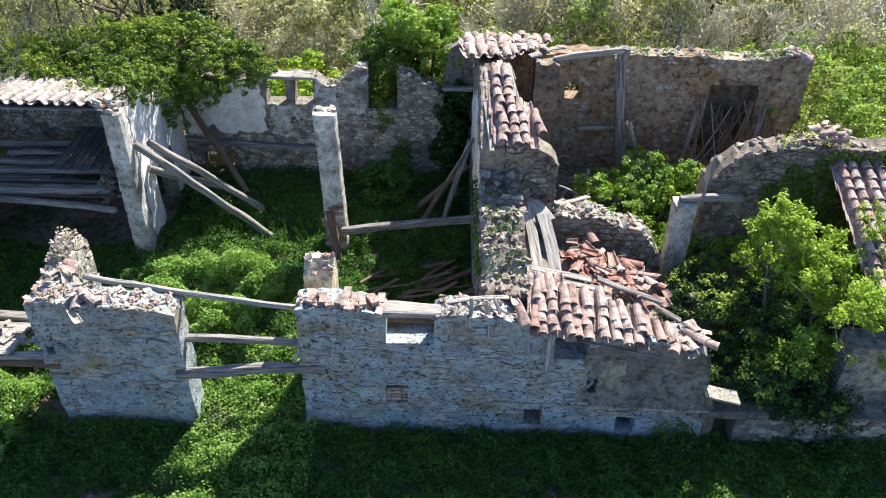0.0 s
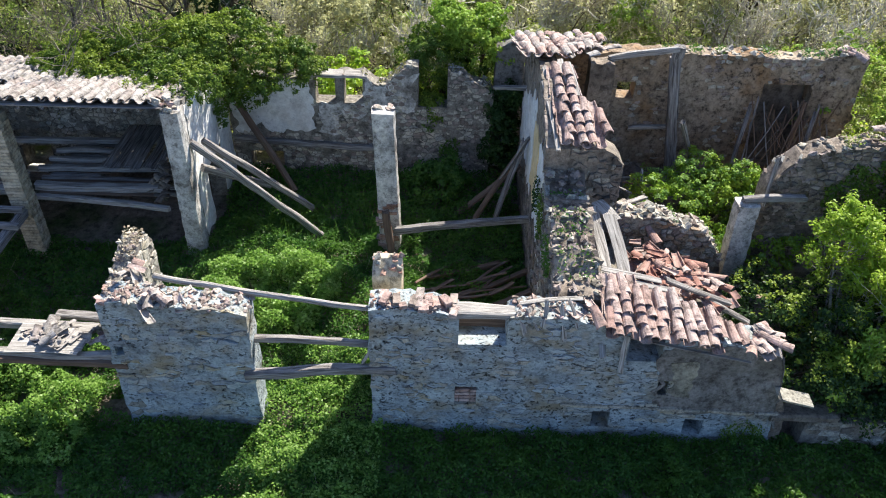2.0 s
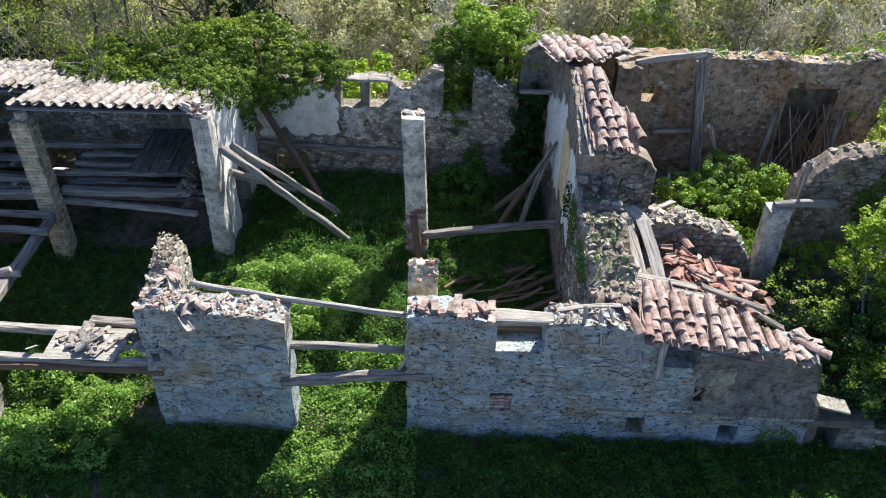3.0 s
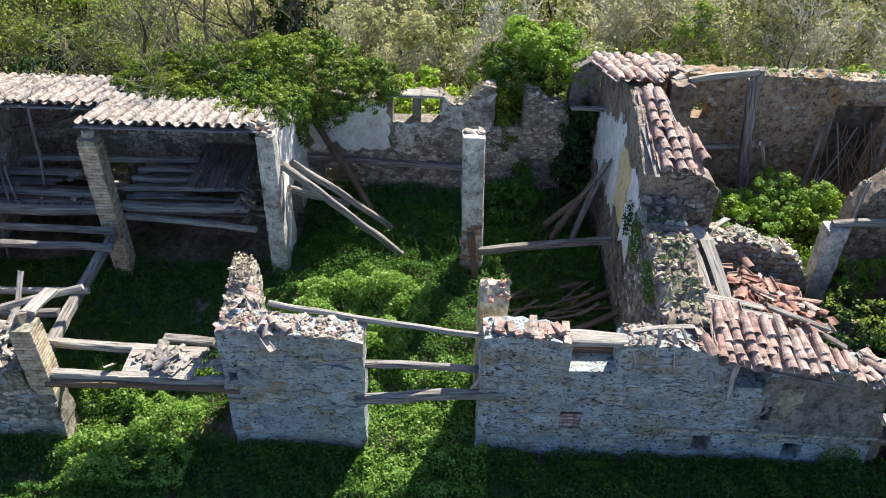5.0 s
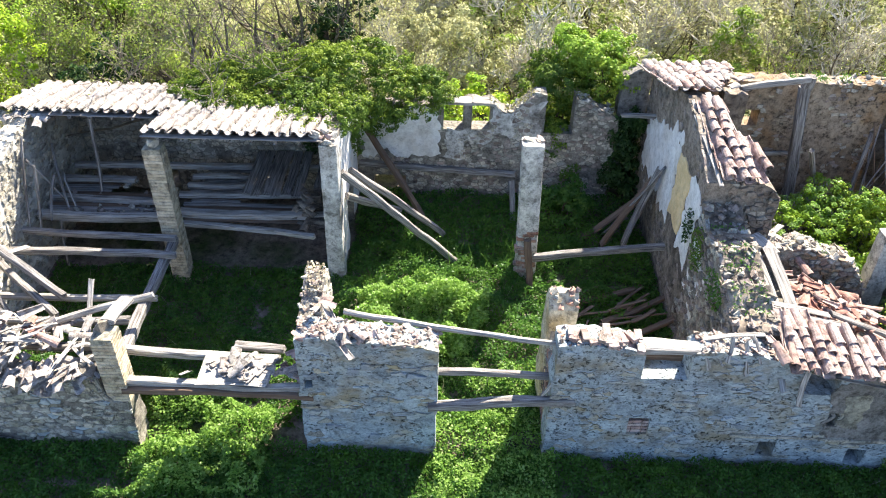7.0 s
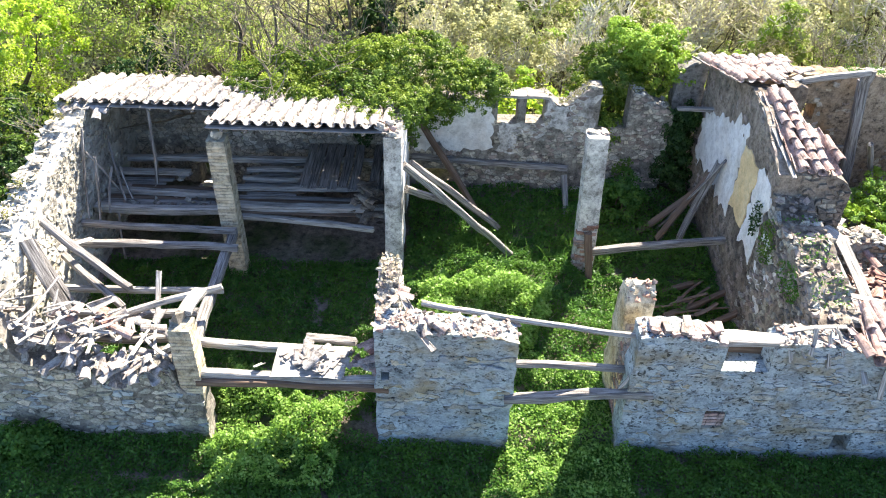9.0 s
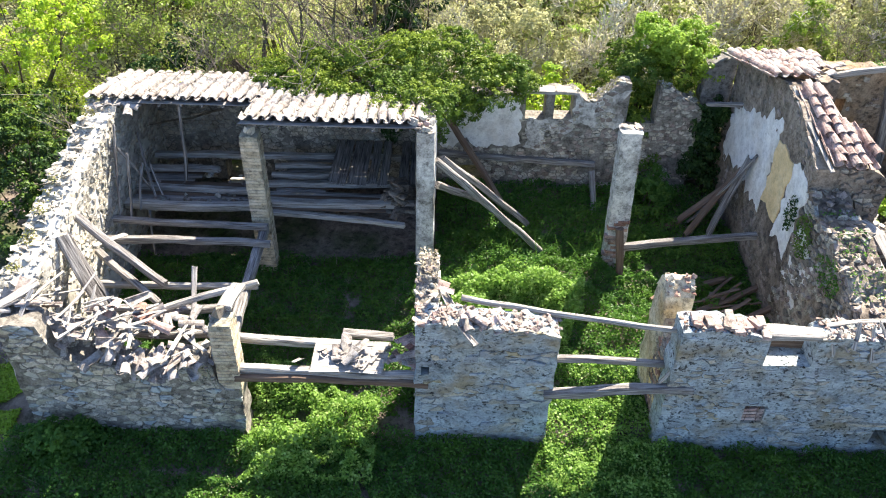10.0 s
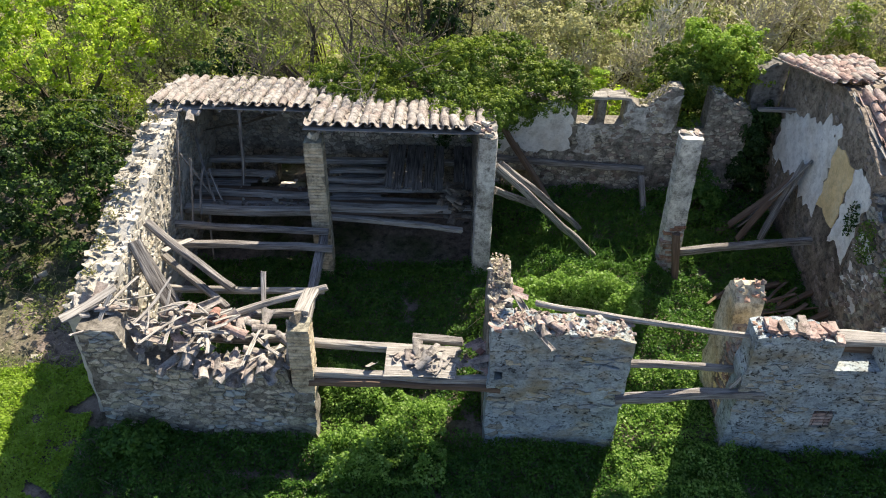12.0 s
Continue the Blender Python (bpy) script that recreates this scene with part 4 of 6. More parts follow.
for i in range(8):
    x = -10.3 + 0.48 * i
    beam("rafter", "weathered rafter under the tiles", (x, 12.05, 4.17), (x, 15.5, 3.38), 0.08, 0.09, WOOD, group="rafters")
for i in range(8):
    x = -13.6 + 0.46 * i
    beam("rafter", "weathered rafter under the tiles", (x, 13.4, 3.88), (x, 15.6, 3.4), 0.08, 0.09, WOOD, group="rafters")
# middle room
beam("fallen_beam", "long pale beam slumped from pillar to ground", (-6.62, 12.35, 3.3), (-3.95, 12.85, 0.42), 0.13, 0.15, WOOD, bow=0.03)
beam("fallen_beam", "grey beam slumped beside another", (-6.5, 12.75, 3.1), (-4.4, 13.55, 0.9), 0.14, 0.14, WOOD)
beam("fallen_beam", "short stout beam propped against the cross wall", (-6.6, 12.7, 2.45), (-5.5, 14.0, 1.2), 0.16, 0.16, WOOD)
beam("fallen_beam", "dark rafter leaning on the back wall", (-6.38, 15.3, 2.72), (-4.95, 14.25, 0.9), 0.14, 0.14, BROWN_WOOD)
beam("wall_beam", "weathered timber set along the back wall", (-6.6, 15.42, 1.68), (-2.6, 15.36, 1.52), 0.14, 0.15, WOOD)
beam("post", "rotten post standing by the back wall", (-2.72, 15.1, 1.45), (-2.66, 14.3, 0.55), 0.15, 0.15, WOOD, category="post")
beam("tie_beam", "pale beam between pillar and gable wall", (-2.35, 12.18, 1.28), (0.66, 12.3, 1.62), 0.15, 0.16, WOOD)
beam("post", "dark post at the foot of the pillar", (-2.55, 12.08, 1.85), (-2.4, 11.75, 0.2), 0.16, 0.15, BROWN_WOOD, category="post")
for a, b in (((0.55, 13.35, 3.02), (-0.4, 14.0, 0.7)), ((0.5, 13.5, 2.9), (-0.1, 13.3, 0.7)), ((0.45, 13.65, 2.5), (-0.55, 13.45, 0.75)), ((0.5, 14.1, 1.9), (-0.9, 13.8, 0.7))):
    beam("leaning_plank", "dark plank leaning against the gable wall", a, b, 0.2, 0.06, BROWN_WOOD if a[2] < 2.9 else WOOD, group="leaning planks", category="plank")
for a, b in (((-0.9, 10.75, 0.62), (0.6, 11.5, 0.75)), ((-0.5, 10.3, 0.6), (0.6, 10.65, 0.9)), ((-1.2, 9.7, 0.55), (0.55, 10.0, 0.7)), ((-1.6, 11.4, 0.6), (0.2, 12.0, 0.62)), ((-1.4, 9.2, 0.6), (0.3, 9.2, 0.75))):
    beam("fallen_plank", "rotten brown timber lying among weeds", a, b, 0.14, 0.1, BROWN_WOOD, group="fallen planks", category="plank")
beam("door_beam", "long pale pole sagging across the doorway", (-6.1, 8.05, 3.2), (-2.3, 7.72, 2.86), 0.11, 0.11, PALE_WOOD, sides=6, bow=0.05)
beam("door_beam", "straight grey lintel in the doorway", (-4.5, 7.7, 2.17), (-2.45, 7.88, 1.93), 0.12, 0.12, WOOD)
beam("door_beam", "gnarled grey lintel in the doorway", (-4.62, 7.36, 1.62), (-2.05, 7.42, 1.80), 0.17, 0.16, WOOD, bow=0.06, wob=0.03)
beam("brace", "short broken brace on the jamb", (-2.62, 7.5, 1.85), (-2.46, 7.5, 2.2), 0.07, 0.05, PALE_WOOD, category="brace")
beam("window_lintel", "bleached timber lintel split along its grain", (-1.16, 7.56, 3.04), (-0.1, 7.54, 3.02), 0.3, 0.14, PALE_WOOD)
beam("window_lintel_inner", "rotten brown timber behind the window", (-1.2, 7.85, 2.54), (0.0, 7.85, 2.52), 0.08, 0.2, BROWN_WOOD)
for a, b, w in (((-0.06, 7.5, 3.13), (0.06, 7.36, 2.76), 0.1), ((0.1, 7.52, 3.17), (0.3, 7.37, 2.83), 0.13), ((0.38, 7.55, 3.33), (0.33, 7.36, 2.93), 0.07), ((0.62, 7.52, 3.25), (0.72, 7.34, 2.66), 0.09), ((0.75, 7.6, 3.3), (0.9, 7.38, 2.9), 0.06), ((-0.05, 7.7, 3.1), (1.0, 7.75, 3.2), 0.09)):
    beam("roof_lath", "broken bleached roof lath on the wall top", a, b, w, 0.03, PALE_WOOD, group="roof laths", category="lath")
for a, b, w in (((1.5, 10.3, 3.3), (1.62, 8.75, 2.9), 0.2), ((1.78, 10.05, 3.3), (1.95, 8.9, 2.85), 0.24), ((1.62, 10.5, 3.3), (1.9, 10.0, 3.2), 0.3), ((1.45, 8.7, 3.0), (1.36, 7.2, 2.42), 0.12), ((1.75, 7.35, 2.75), (1.7, 7.16, 2.1), 0.09), ((1.3, 9.4, 3.0), (1.42, 8.2, 2.9), 0.14)):
    beam("roof_board", "bleached split roof board hanging off the wall", a, b, w, 0.035, PALE_WOOD, group="roof boards", category="board")
for a, b, w in (((0.62, 12.4, 4.85), (0.78, 10.6, 4.32), 0.09), ((0.66, 12.9, 4.95), (0.72, 11.2, 4.4), 0.07), ((0.9, 13.0, 5.0), (1.2, 12.2, 4.85), 0.14), ((1.15, 13.0, 5.02), (1.25, 12.0, 4.78), 0.1), ((1.0, 13.1, 5.02), (1.1, 12.3, 4.86), 0.12)):
    beam("roof_lath", "splintered lath along the tile strip", a, b, w, 0.03, PALE_WOOD, group="roof laths", category="lath")
beam("window_lintel", "pale grey lintel over two small windows", (-4.6, 15.62, 3.42), (-3.2, 15.62, 3.4), 0.36, 0.09, PALE_WOOD)
beam("rafter_end", "grey rafter end jutting from the gable", (0.72, 14.85, 3.55), (-0.12, 15.35, 3.3), 0.14, 0.1, WOOD)
# east room
beam("post", "tall violet-grey timber post standing in the east room", (4.4, 14.95, 0.9), (3.95, 15.1, 4.3), 0.26, 0.2, WOOD, category="post")
beam("roof_beam", "bleached wall plate under the roof remnant", (2.4, 14.9, 4.3), (3.95, 14.95, 4.55), 0.12, 0.14, PALE_WOOD)
beam("roof_beam", "broken end of a roof truss", (3.98, 15.15, 4.15), (4.02, 15.1, 4.55), 0.24, 0.2, WOOD)
beam("leaning_plank", "grey plank leaning in the brambles", (4.15, 14.2, 3.1), (4.9, 14.6, 1.5), 0.12, 0.1, WOOD, group="leaning planks", category="plank")
beam("shelf_beam", "pale timber set in the back wall", (3.25, 15.42, 2.28), (4.3, 15.4, 2.34), 0.1, 0.1, PALE_WOOD)
beam("fallen_plank", "grey plank across the inner doorway", (2.1, 10.95, 2.95), (3.1, 12.4, 2.2), 0.14, 0.06, WOOD, group="fallen planks", category="plank")
rs = random.Random(91)
for i in range(34):
    x = 6.3 + rs.random() * 1.5
    beam("dry_branch", "dry branch stacked against the wall", (x + rs.uniform(-0.5, 0.5), 15.35, 2.4 + rs.random() * 0.9), (x + rs.uniform(-0.9, 0.9), 14.3 + rs.random() * 0.5, 0.9 + rs.random() * 0.6), 0.035 if i > 3 else 0.11, 0.035 if i > 3 else 0.1, BROWN_WOOD if i % 3 else WOOD, sides=3, group="dry branches", category="branch", wob=0.03)
beam("tie_beam", "stub of a tie beam resting on the pillar", (4.68, 11.12, 3.02), (5.95, 11.2, 3.05), 0.14, 0.14, WOOD)
beam("pole", "thin upright pole by the broken wall", (5.25, 11.4, 2.7), (5.3, 11.5, 3.8), 0.08, 0.08, WOOD, sides=5, category="pole")
for a, b, w in (((3.25, 10.2, 2.25), (4.0, 9.55, 1.8), 0.16), ((2.7, 8.85, 2.75), (3.9, 8.7, 2.35), 0.13), ((2.3, 9.6, 2.5), (3.2, 9.9, 2.2), 0.1), ((3.1, 9.2, 2.3), (4.3, 8.6, 2.0), 0.12)):
    beam("fallen_plank", "dusty plank among broken tiles", a, b, w, 0.07, WOOD if w < 0.15 else BROWN_WOOD, group="fallen planks", category="plank")

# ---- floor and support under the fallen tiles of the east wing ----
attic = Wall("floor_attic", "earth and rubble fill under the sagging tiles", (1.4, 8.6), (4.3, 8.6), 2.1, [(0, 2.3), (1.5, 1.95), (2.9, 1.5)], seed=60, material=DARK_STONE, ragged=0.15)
# added dark block that keeps sunlight out of the hole under the eaves
loft = Wall("floor_loft", "dark fill added behind the eaves to keep the hole dark", (1.42, 8.25), (4.4, 8.25), 0.36, [(0, 2.75), (1.2, 2.35), (2.9, 1.7)], seed=63, material=DARK_STONE, ragged=0.05)
bank = Wall("bank", "earth bank behind the low wall", (4.8, 7.86), (10.5, 7.86), 3.6, [(0, 0.7), (1.0, 0.75), (5.6, 0.9)], seed=61, material=SOIL, ragged=0.2)
slab = new("door_lintel_slab", beam_mesh(0.6, 0.3, 0.07, 88, STONE, 4, 1.0, 0.0, 0.02))
slab.matrix_basis = along((4.5, 7.25, 1.62), (5.2, 7.2, 1.42))
tagged(slab, "pale broken stone slab jutting from the wall end", "slab")
lint = new("door_lintel_slab", beam_mesh(1.2, 0.36, 0.14, 89, DARK_STONE, 4, 1.0, 0.0, 0.02))
lint.matrix_basis = along((4.6, 7.5, 0.86), (5.7, 7.5, 0.88))
tagged(lint, "grey stone lintel over a low dark opening", "slab")
jamb = Wall("wall_jamb", "stone jamb beside a low opening", (4.62, 7.42), (4.92, 7.42), 0.6, [(0, 1.6), (0.3, 0.75)], seed=62, material=OLD_RENDER)

# planks added under the front tiles to keep light out of the eaves
for i in range(9):
    y = 7.42 + 0.155 * i
    z = 3.16 - 0.27 * (8.75 - y)
    beam("roof_plank", "old grey plank added under the roof tiles against sun leaks", (1.46, y, z), (3.9 - 0.17 * i, y, z - 0.24 * (2.44 - 0.17 * i)), 0.15, 0.022, WOOD, group="roof planks", category="board", wob=0.003, bow=0.0, taper=1.0)

# ---- fallen tiles ----
def scatter_tiles(name, label, spots, materials, seed, category="tile heap", tilt=1.0, kinds=(0, 1, 3, 4, 4, 5, 5, 6, 7)):
    """A heap of whole and broken tiles lying as they fell."""
    r = random.Random(seed)
    heap = thing(name, label, category, at=tuple(spots[0][0]))
    for (c, spread, count, turn) in spots:
        for i in range(count):
            x, y = c[0] + r.gauss(0, spread[0]), c[1] + r.gauss(0, spread[1])
            z = c[2] + spread[2] * (1 - min(1, abs(x - c[0]) / (2 * spread[0] + 1e-6))) * r.uniform(0.2, 1.0)
            m = Matrix.Translation((x, y, z)) @ Euler((r.choice((0, 0, math.pi)) + r.gauss(0, 0.3 * tilt), r.gauss(0.1, 0.22 * tilt), turn + r.gauss(0, 0.7))).to_matrix().to_4x4()
            child("tile", tile_mesh(r.choice(materials), r.choice(kinds)), heap, m @ Matrix.Diagonal((1, 1, r.uniform(0.45, 0.8), 1)))
    return heap


scatter_tiles("fallen_tiles", "heap of bleached roof tiles slumped over the broken wall",
              [((-13.75, 7.75, 2.9), (0.22, 0.2, 0.12), 12, 0.9), ((-13.1, 7.85, 2.62), (0.3, 0.2, 0.15), 15, -1.2), ((-12.5, 7.95, 2.4), (0.35, 0.25, 0.2), 20, -1.3), ((-11.9, 8.1, 2.25), (0.35, 0.3, 0.2), 22, -1.8), ((-11.7, 7.6, 2.1), (0.45, 0.15, 0.12), 22, -1.6), ((-11.0, 7.62, 2.08), (0.3, 0.14, 0.12), 24, -1.6), ((-11.2, 8.3, 2.15), (0.4, 0.2, 0.15), 14, 0.5)], [PALE_TILE], 71, kinds=(0, 1, 2, 3, 4, 4, 5, 7, 8), tilt=1.2)
scatter_tiles("fallen_tiles", "orange broken tiles among the bleached ones", [((-12.2, 8.3, 2.45), (0.4, 0.2, 0.2), 9, -1.2)], [RED_TILE, TILE], 72, kinds=(0, 4, 3))
lh = random.Random(83)
for i in range(34):
    u = lh.random()
    x, y, z = -13.6 + 2.9 * u, 7.8 + lh.uniform(-0.3, 0.6), 2.98 - 0.85 * u + lh.uniform(0, 0.2)
    a, ln = lh.choice((1.35, 0.3, 2.2)) + lh.gauss(0, 0.4), lh.uniform(0.3, 0.95)
    dz = lh.uniform(-0.18, 0.18)
    beam("roof_lath", "splintered bleached lath among fallen tiles", (x - ln / 2 * math.cos(a), y - ln / 2 * math.sin(a), z - dz), (x + ln / 2 * math.cos(a), y + ln / 2 * math.sin(a), z + dz), lh.uniform(0.03, 0.09), 0.02, PALE_WOOD, group="roof laths", category="lath", wob=0.006)
beam("roof_board", "thick whitewashed board on the brick pillar", (-10.06, 7.78, 3.06), (-10.0, 8.5, 2.95), 0.26, 0.09, PALE_WOOD, group="roof boards", category="board")
beam("roof_board", "broken board leaning on the brick pillar", (-10.36, 7.62, 2.0), (-10.28, 7.75, 2.9), 0.11, 0.03, PALE_WOOD, group="roof boards", category="board")
beam("roof_board", "whitewashed board slumped onto the wall top", (-14.05, 7.55, 2.98), (-13.35, 8.25, 3.12), 0.2, 0.05, PALE_WOOD, group="roof boards", category="board")
board = beam("board", "square boarding holding broken tiles over the gateway", (-8.66, 7.8, 1.965), (-7.42, 7.75, 1.965), 0.78, 0.03, PALE_WOOD, category="board", wob=0.004)
scatter_tiles("fallen_tiles", "broken pale tiles lying on a board", [((-8.0, 7.72, 2.02), (0.28, 0.15, 0.06), 34, 0.8)], [PALE_TILE], 73)
scatter_tiles("fallen_tiles", "broken tiles and slats heaped against stone masonry", [((-7.1, 7.95, 1.9), (0.14, 0.25, 0.12), 22, 0.8)], [TILE, RED_TILE, PALE_TILE], 74)
scatter_tiles("fallen_tiles", "heap of broken red tiles fallen inside the east wing", [((2.6, 9.6, 2.45), (0.3, 0.35, 0.25), 60, -1.4), ((3.3, 9.5, 2.15), (0.4, 0.35, 0.2), 60, -1.0), ((3.0, 9.0, 2.4), (0.4, 0.25, 0.15), 30, -1.4)], [RED_TILE, RED_TILE, TILE], 75)
scatter_tiles("fallen_tiles", "curved tiles lying loose on the wall top", [((-5.95, 7.65, 3.18), (0.22, 0.1, 0.1), 7, -1.5), ((-6.5, 8.2, 3.3), (0.08, 0.15, 0.08), 4, -1.5)], [PALE_TILE, TILE], 76)
scatter_tiles("fallen_tiles", "red tile pieces bedded on the wall top", [((-1.5, 7.6, 3.08), (0.12, 0.05, 0.03), 3, -1.5), ((1.15, 7.85, 3.08), (0.2, 0.2, 0.05), 5, -1.3)], [TILE, TILE, RED_TILE], 77)
scatter_tiles("fallen_tiles", "loose tiles on the gable's roof remnant", [((1.4, 14.3, 4.82), (0.35, 0.4, 0.03), 14, 1.4), ((2.0, 15.0, 4.6), (0.25, 0.4, 0.03), 10, 1.4)], [PALE_TILE, TILE], 78, tilt=0.3)
scatter_tiles("fallen_tiles", "bleached tiles slipping off the roof corner onto the gable", [((-13.85, 13.45, 3.92), (0.3, 0.16, 0.06), 12, -1.4), ((-14.1, 14.2, 3.86), (0.14, 0.4, 0.05), 9, -1.2)], [PALE_TILE], 81, tilt=0.6, kinds=(0, 1, 2, 3))
scatter_tiles("fallen_tiles", "tile pieces and mortar along the end of the wall top", [((3.95, 7.62, 2.6), (0.16, 0.12, 0.04), 16, -1.4), ((4.2, 7.75, 2.5), (0.08, 0.1, 0.04), 8, -1.2)], [TILE, PALE_TILE], 82, tilt=0.7)
scatter_tiles("fallen_tiles", "loose tiles on the ridge wall", [((7.4, 11.8, 4.2), (0.3, 0.15, 0.08), 12, 0.3), ((8.1, 15.75, 4.3), (0.15, 0.1, 0.06), 8, 0.2)], [TILE], 79)
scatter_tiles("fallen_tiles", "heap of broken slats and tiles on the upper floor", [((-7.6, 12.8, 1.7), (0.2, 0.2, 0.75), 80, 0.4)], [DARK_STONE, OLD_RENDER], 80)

wt = random.Random(37)
loose_bricks = thing("loose_bricks", "pale red bricks lying loose on the wall top", "bricks", at=(-1.7, 7.6, 3.15))
for i in range(26):
    u = wt.random()
    x = -2.3 + 1.25 * u
    child("brick", brick_mesh(TILE if i % 3 else RUBBLE, i % 4 == 0), loose_bricks, pose(x, 7.44 + wt.uniform(0.02, 0.34), w_b.top(x + 2.48) + 0.03 + 0.05 * (i % 2), wt.gauss(0, 4), wt.gauss(0, 4), 90 + wt.gauss(0, 12)))

# ---- iron bars in the vent ----
grate = thing("vent_grate", "rusty iron bars in a bricked vent", "grate", at=(-0.85, 7.4, 1.2))
for k in range(2):
    child("bar", beam_mesh(0.42, 0.012, 0.012, 90 + k, IRON, 4, 1, 0, 0), grate, along((-0.95 + 0.2 * k, 7.44, 1.0), (-0.95 + 0.2 * k, 7.44, 1.45)))
child("bar", beam_mesh(0.4, 0.012, 0.012, 95, IRON, 4, 1, 0, 0), grate, along((-1.05, 7.435, 1.4), (-0.64, 7.435, 1.4)))
for k in range(4):
    for q in range(2):
        child("brick", brick_mesh(TILE, q == 1), grate, pose(-0.9 + 0.2 * q, 7.5, 1.04 + 0.08 * k, 0, 0, 2 * k))

# ---- rotten timber on the ground of the middle room ----
rt = random.Random(55)
for i in range(26):
    x, y = rt.uniform(-1.5, 0.3), rt.uniform(9.0, 11.6)
    a, ln = rt.gauss(0.35, 0.35), rt.uniform(0.5, 1.5)
    z = ground_z(x, y) + 0.12 + rt.uniform(0, 0.2)
    beam("rotten_lath", "rotten brown lath on the ground", (x - ln / 2 * math.cos(a), y - ln / 2 * math.sin(a), z), (x + ln / 2 * math.cos(a), y + ln / 2 * math.sin(a), z + rt.uniform(-0.05, 0.15)), rt.uniform(0.04, 0.1), 0.03, BROWN_WOOD, group="rotten laths", category="lath")
rb = random.Random(56)
for i in range(22):
    x, y = rb.uniform(2.0, 3.3), rb.uniform(11.6, 14.6)
    a, ln = rb.uniform(0, 3.1), rb.uniform(0.4, 1.1)
    z = 1.75 if y < 14 else 1.6
    beam("rotten_lath", "grey broken lath in the east room", (x - ln / 2 * math.cos(a), y - ln / 2 * math.sin(a), z + rb.uniform(-0.3, 0.3)), (x + ln / 2 * math.cos(a), y + ln / 2 * math.sin(a), z + rb.uniform(-0.3, 0.4)), rb.uniform(0.04, 0.1), 0.03, BROWN_WOOD if i % 2 else WOOD, group="rotten laths", category="lath")
fill = Wall("floor_east_room", "earth and rubble floor of the east room", (1.1, 11.4), (8.2, 11.4), 4.0, [(0, 1.45), (3.0, 1.2), (7.1, 1.0)], seed=64, material=SOIL, ragged=0.2)

# ---- bare masonry on the lone pillar, and a stone ledge along the wall's foot ----
pb = random.Random(21)
for i in range(20):
    u = pb.random()
    z = 0.75 + 1.2 * u
    child("brick", brick_mesh(RED_BRICK if i % 3 else TILE, i % 4 == 0), p_mid, pose(-2.5 - 0.045 * u + pb.uniform(-0.16, 0.16), 12.335, z, 0, pb.uniform(-4, 4), pb.uniform(-2, 2)))
for i in range(7):
    child("stone", rock_mesh(i, (RUBBLE, STONE)[i % 2]), p_mid, pose(-2.59 + pb.uniform(-0.18, 0.18), 12.5 + pb.uniform(-0.14, 0.14), 4.09, pb.uniform(-15, 15), pb.uniform(-15, 15), pb.uniform(0, 360)) @ Matrix.Diagonal((0.2, 0.16, 0.09, 1)))
for i in range(9):
    x = 0.85 + 0.43 * i
    SEED[0] += 1
    st = new("ledge_stone", beam_mesh(0.42, 0.07, 0.06, SEED[0], STONE, 4, 1.0, 0.0, 0.015))
    st.matrix_basis = along((x, 7.385, 1.06 - 0.012 * i), (x + 0.42, 7.385, 1.05 - 0.012 * i))
    tagged(st, "grey stone of a narrow ledge along the wall", "stone", "ledge stones")

# ---- sill and debris of the shaded bay ----
sill = new("window_sill", beam_mesh(0.62, 0.34, 0.06, 101, PLASTER, 4, 1.0, 0.0, 0.01))
sill.matrix_basis = along((-12.02, 15.27, 0.74), (-11.4, 15.27, 0.74))
tagged(sill, "whitewashed sill of a small low window", "sill")
sb = random.Random(64)
bay = thing("rubble_heap", "stones and clods lying on the upper floor", "rubble", at=(-11.2, 13.0, 1.82))
for i in range(46):
    q = sb.uniform(0.05, 0.14)
    child("stone", rock_mesh(i % 12, (STONE, RUBBLE, DARK_STONE)[i % 3]), bay, pose(sb.uniform(-13.2, -10.6), 12.7 + 1.2 * sb.random() ** 2, 1.83 + q * 0.2, sb.uniform(-20, 20), sb.uniform(-20, 20), sb.uniform(0, 360)) @ Matrix.Diagonal((q * 1.4, q, q * 0.6, 1)))
yard = thing("rubble_heap", "grey stones scattered on shaded soil beside the gable wall", "rubble", at=(-14.6, 10.0, ground_z(-14.6, 10.0)))
for i in range(90):
    q = sb.uniform(0.05, 0.2)
    x, y = -14.3 - 2.6 * sb.random(), sb.uniform(8.8, 11.6)
    child("stone", rock_mesh(i % 12, (STONE, DARK_STONE, RUBBLE)[i % 3]), yard, pose(x, y, ground_z(x, y) + q * 0.1, sb.uniform(-20, 20), sb.uniform(-20, 20), sb.uniform(0, 360)) @ Matrix.Diagonal((q * 1.4, q, q * 0.6, 1)))

# ---- plants ----
LEAF_GREEN = leafy("weed_leaf", [(0.0, (0.030, 0.085, 0.020)), (0.5, (0.075, 0.185, 0.032)), (1.0, (0.18, 0.33, 0.06))], 0.5, patch=(0.9, (0.11, 0.22, 0.03)))
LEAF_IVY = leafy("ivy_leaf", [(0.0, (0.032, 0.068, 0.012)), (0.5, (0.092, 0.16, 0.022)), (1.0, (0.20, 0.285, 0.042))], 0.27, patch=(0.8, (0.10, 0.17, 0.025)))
# lighter copy of the ivy leaf, standing for sun on the tops
LEAF_IVY_LIT = leafy("lit_ivy_leaf", [(0.0, (0.09, 0.14, 0.017)), (0.5, (0.19, 0.27, 0.03)), (1.0, (0.32, 0.40, 0.055))], 0.34, patch=(0.8, (0.17, 0.24, 0.03)))
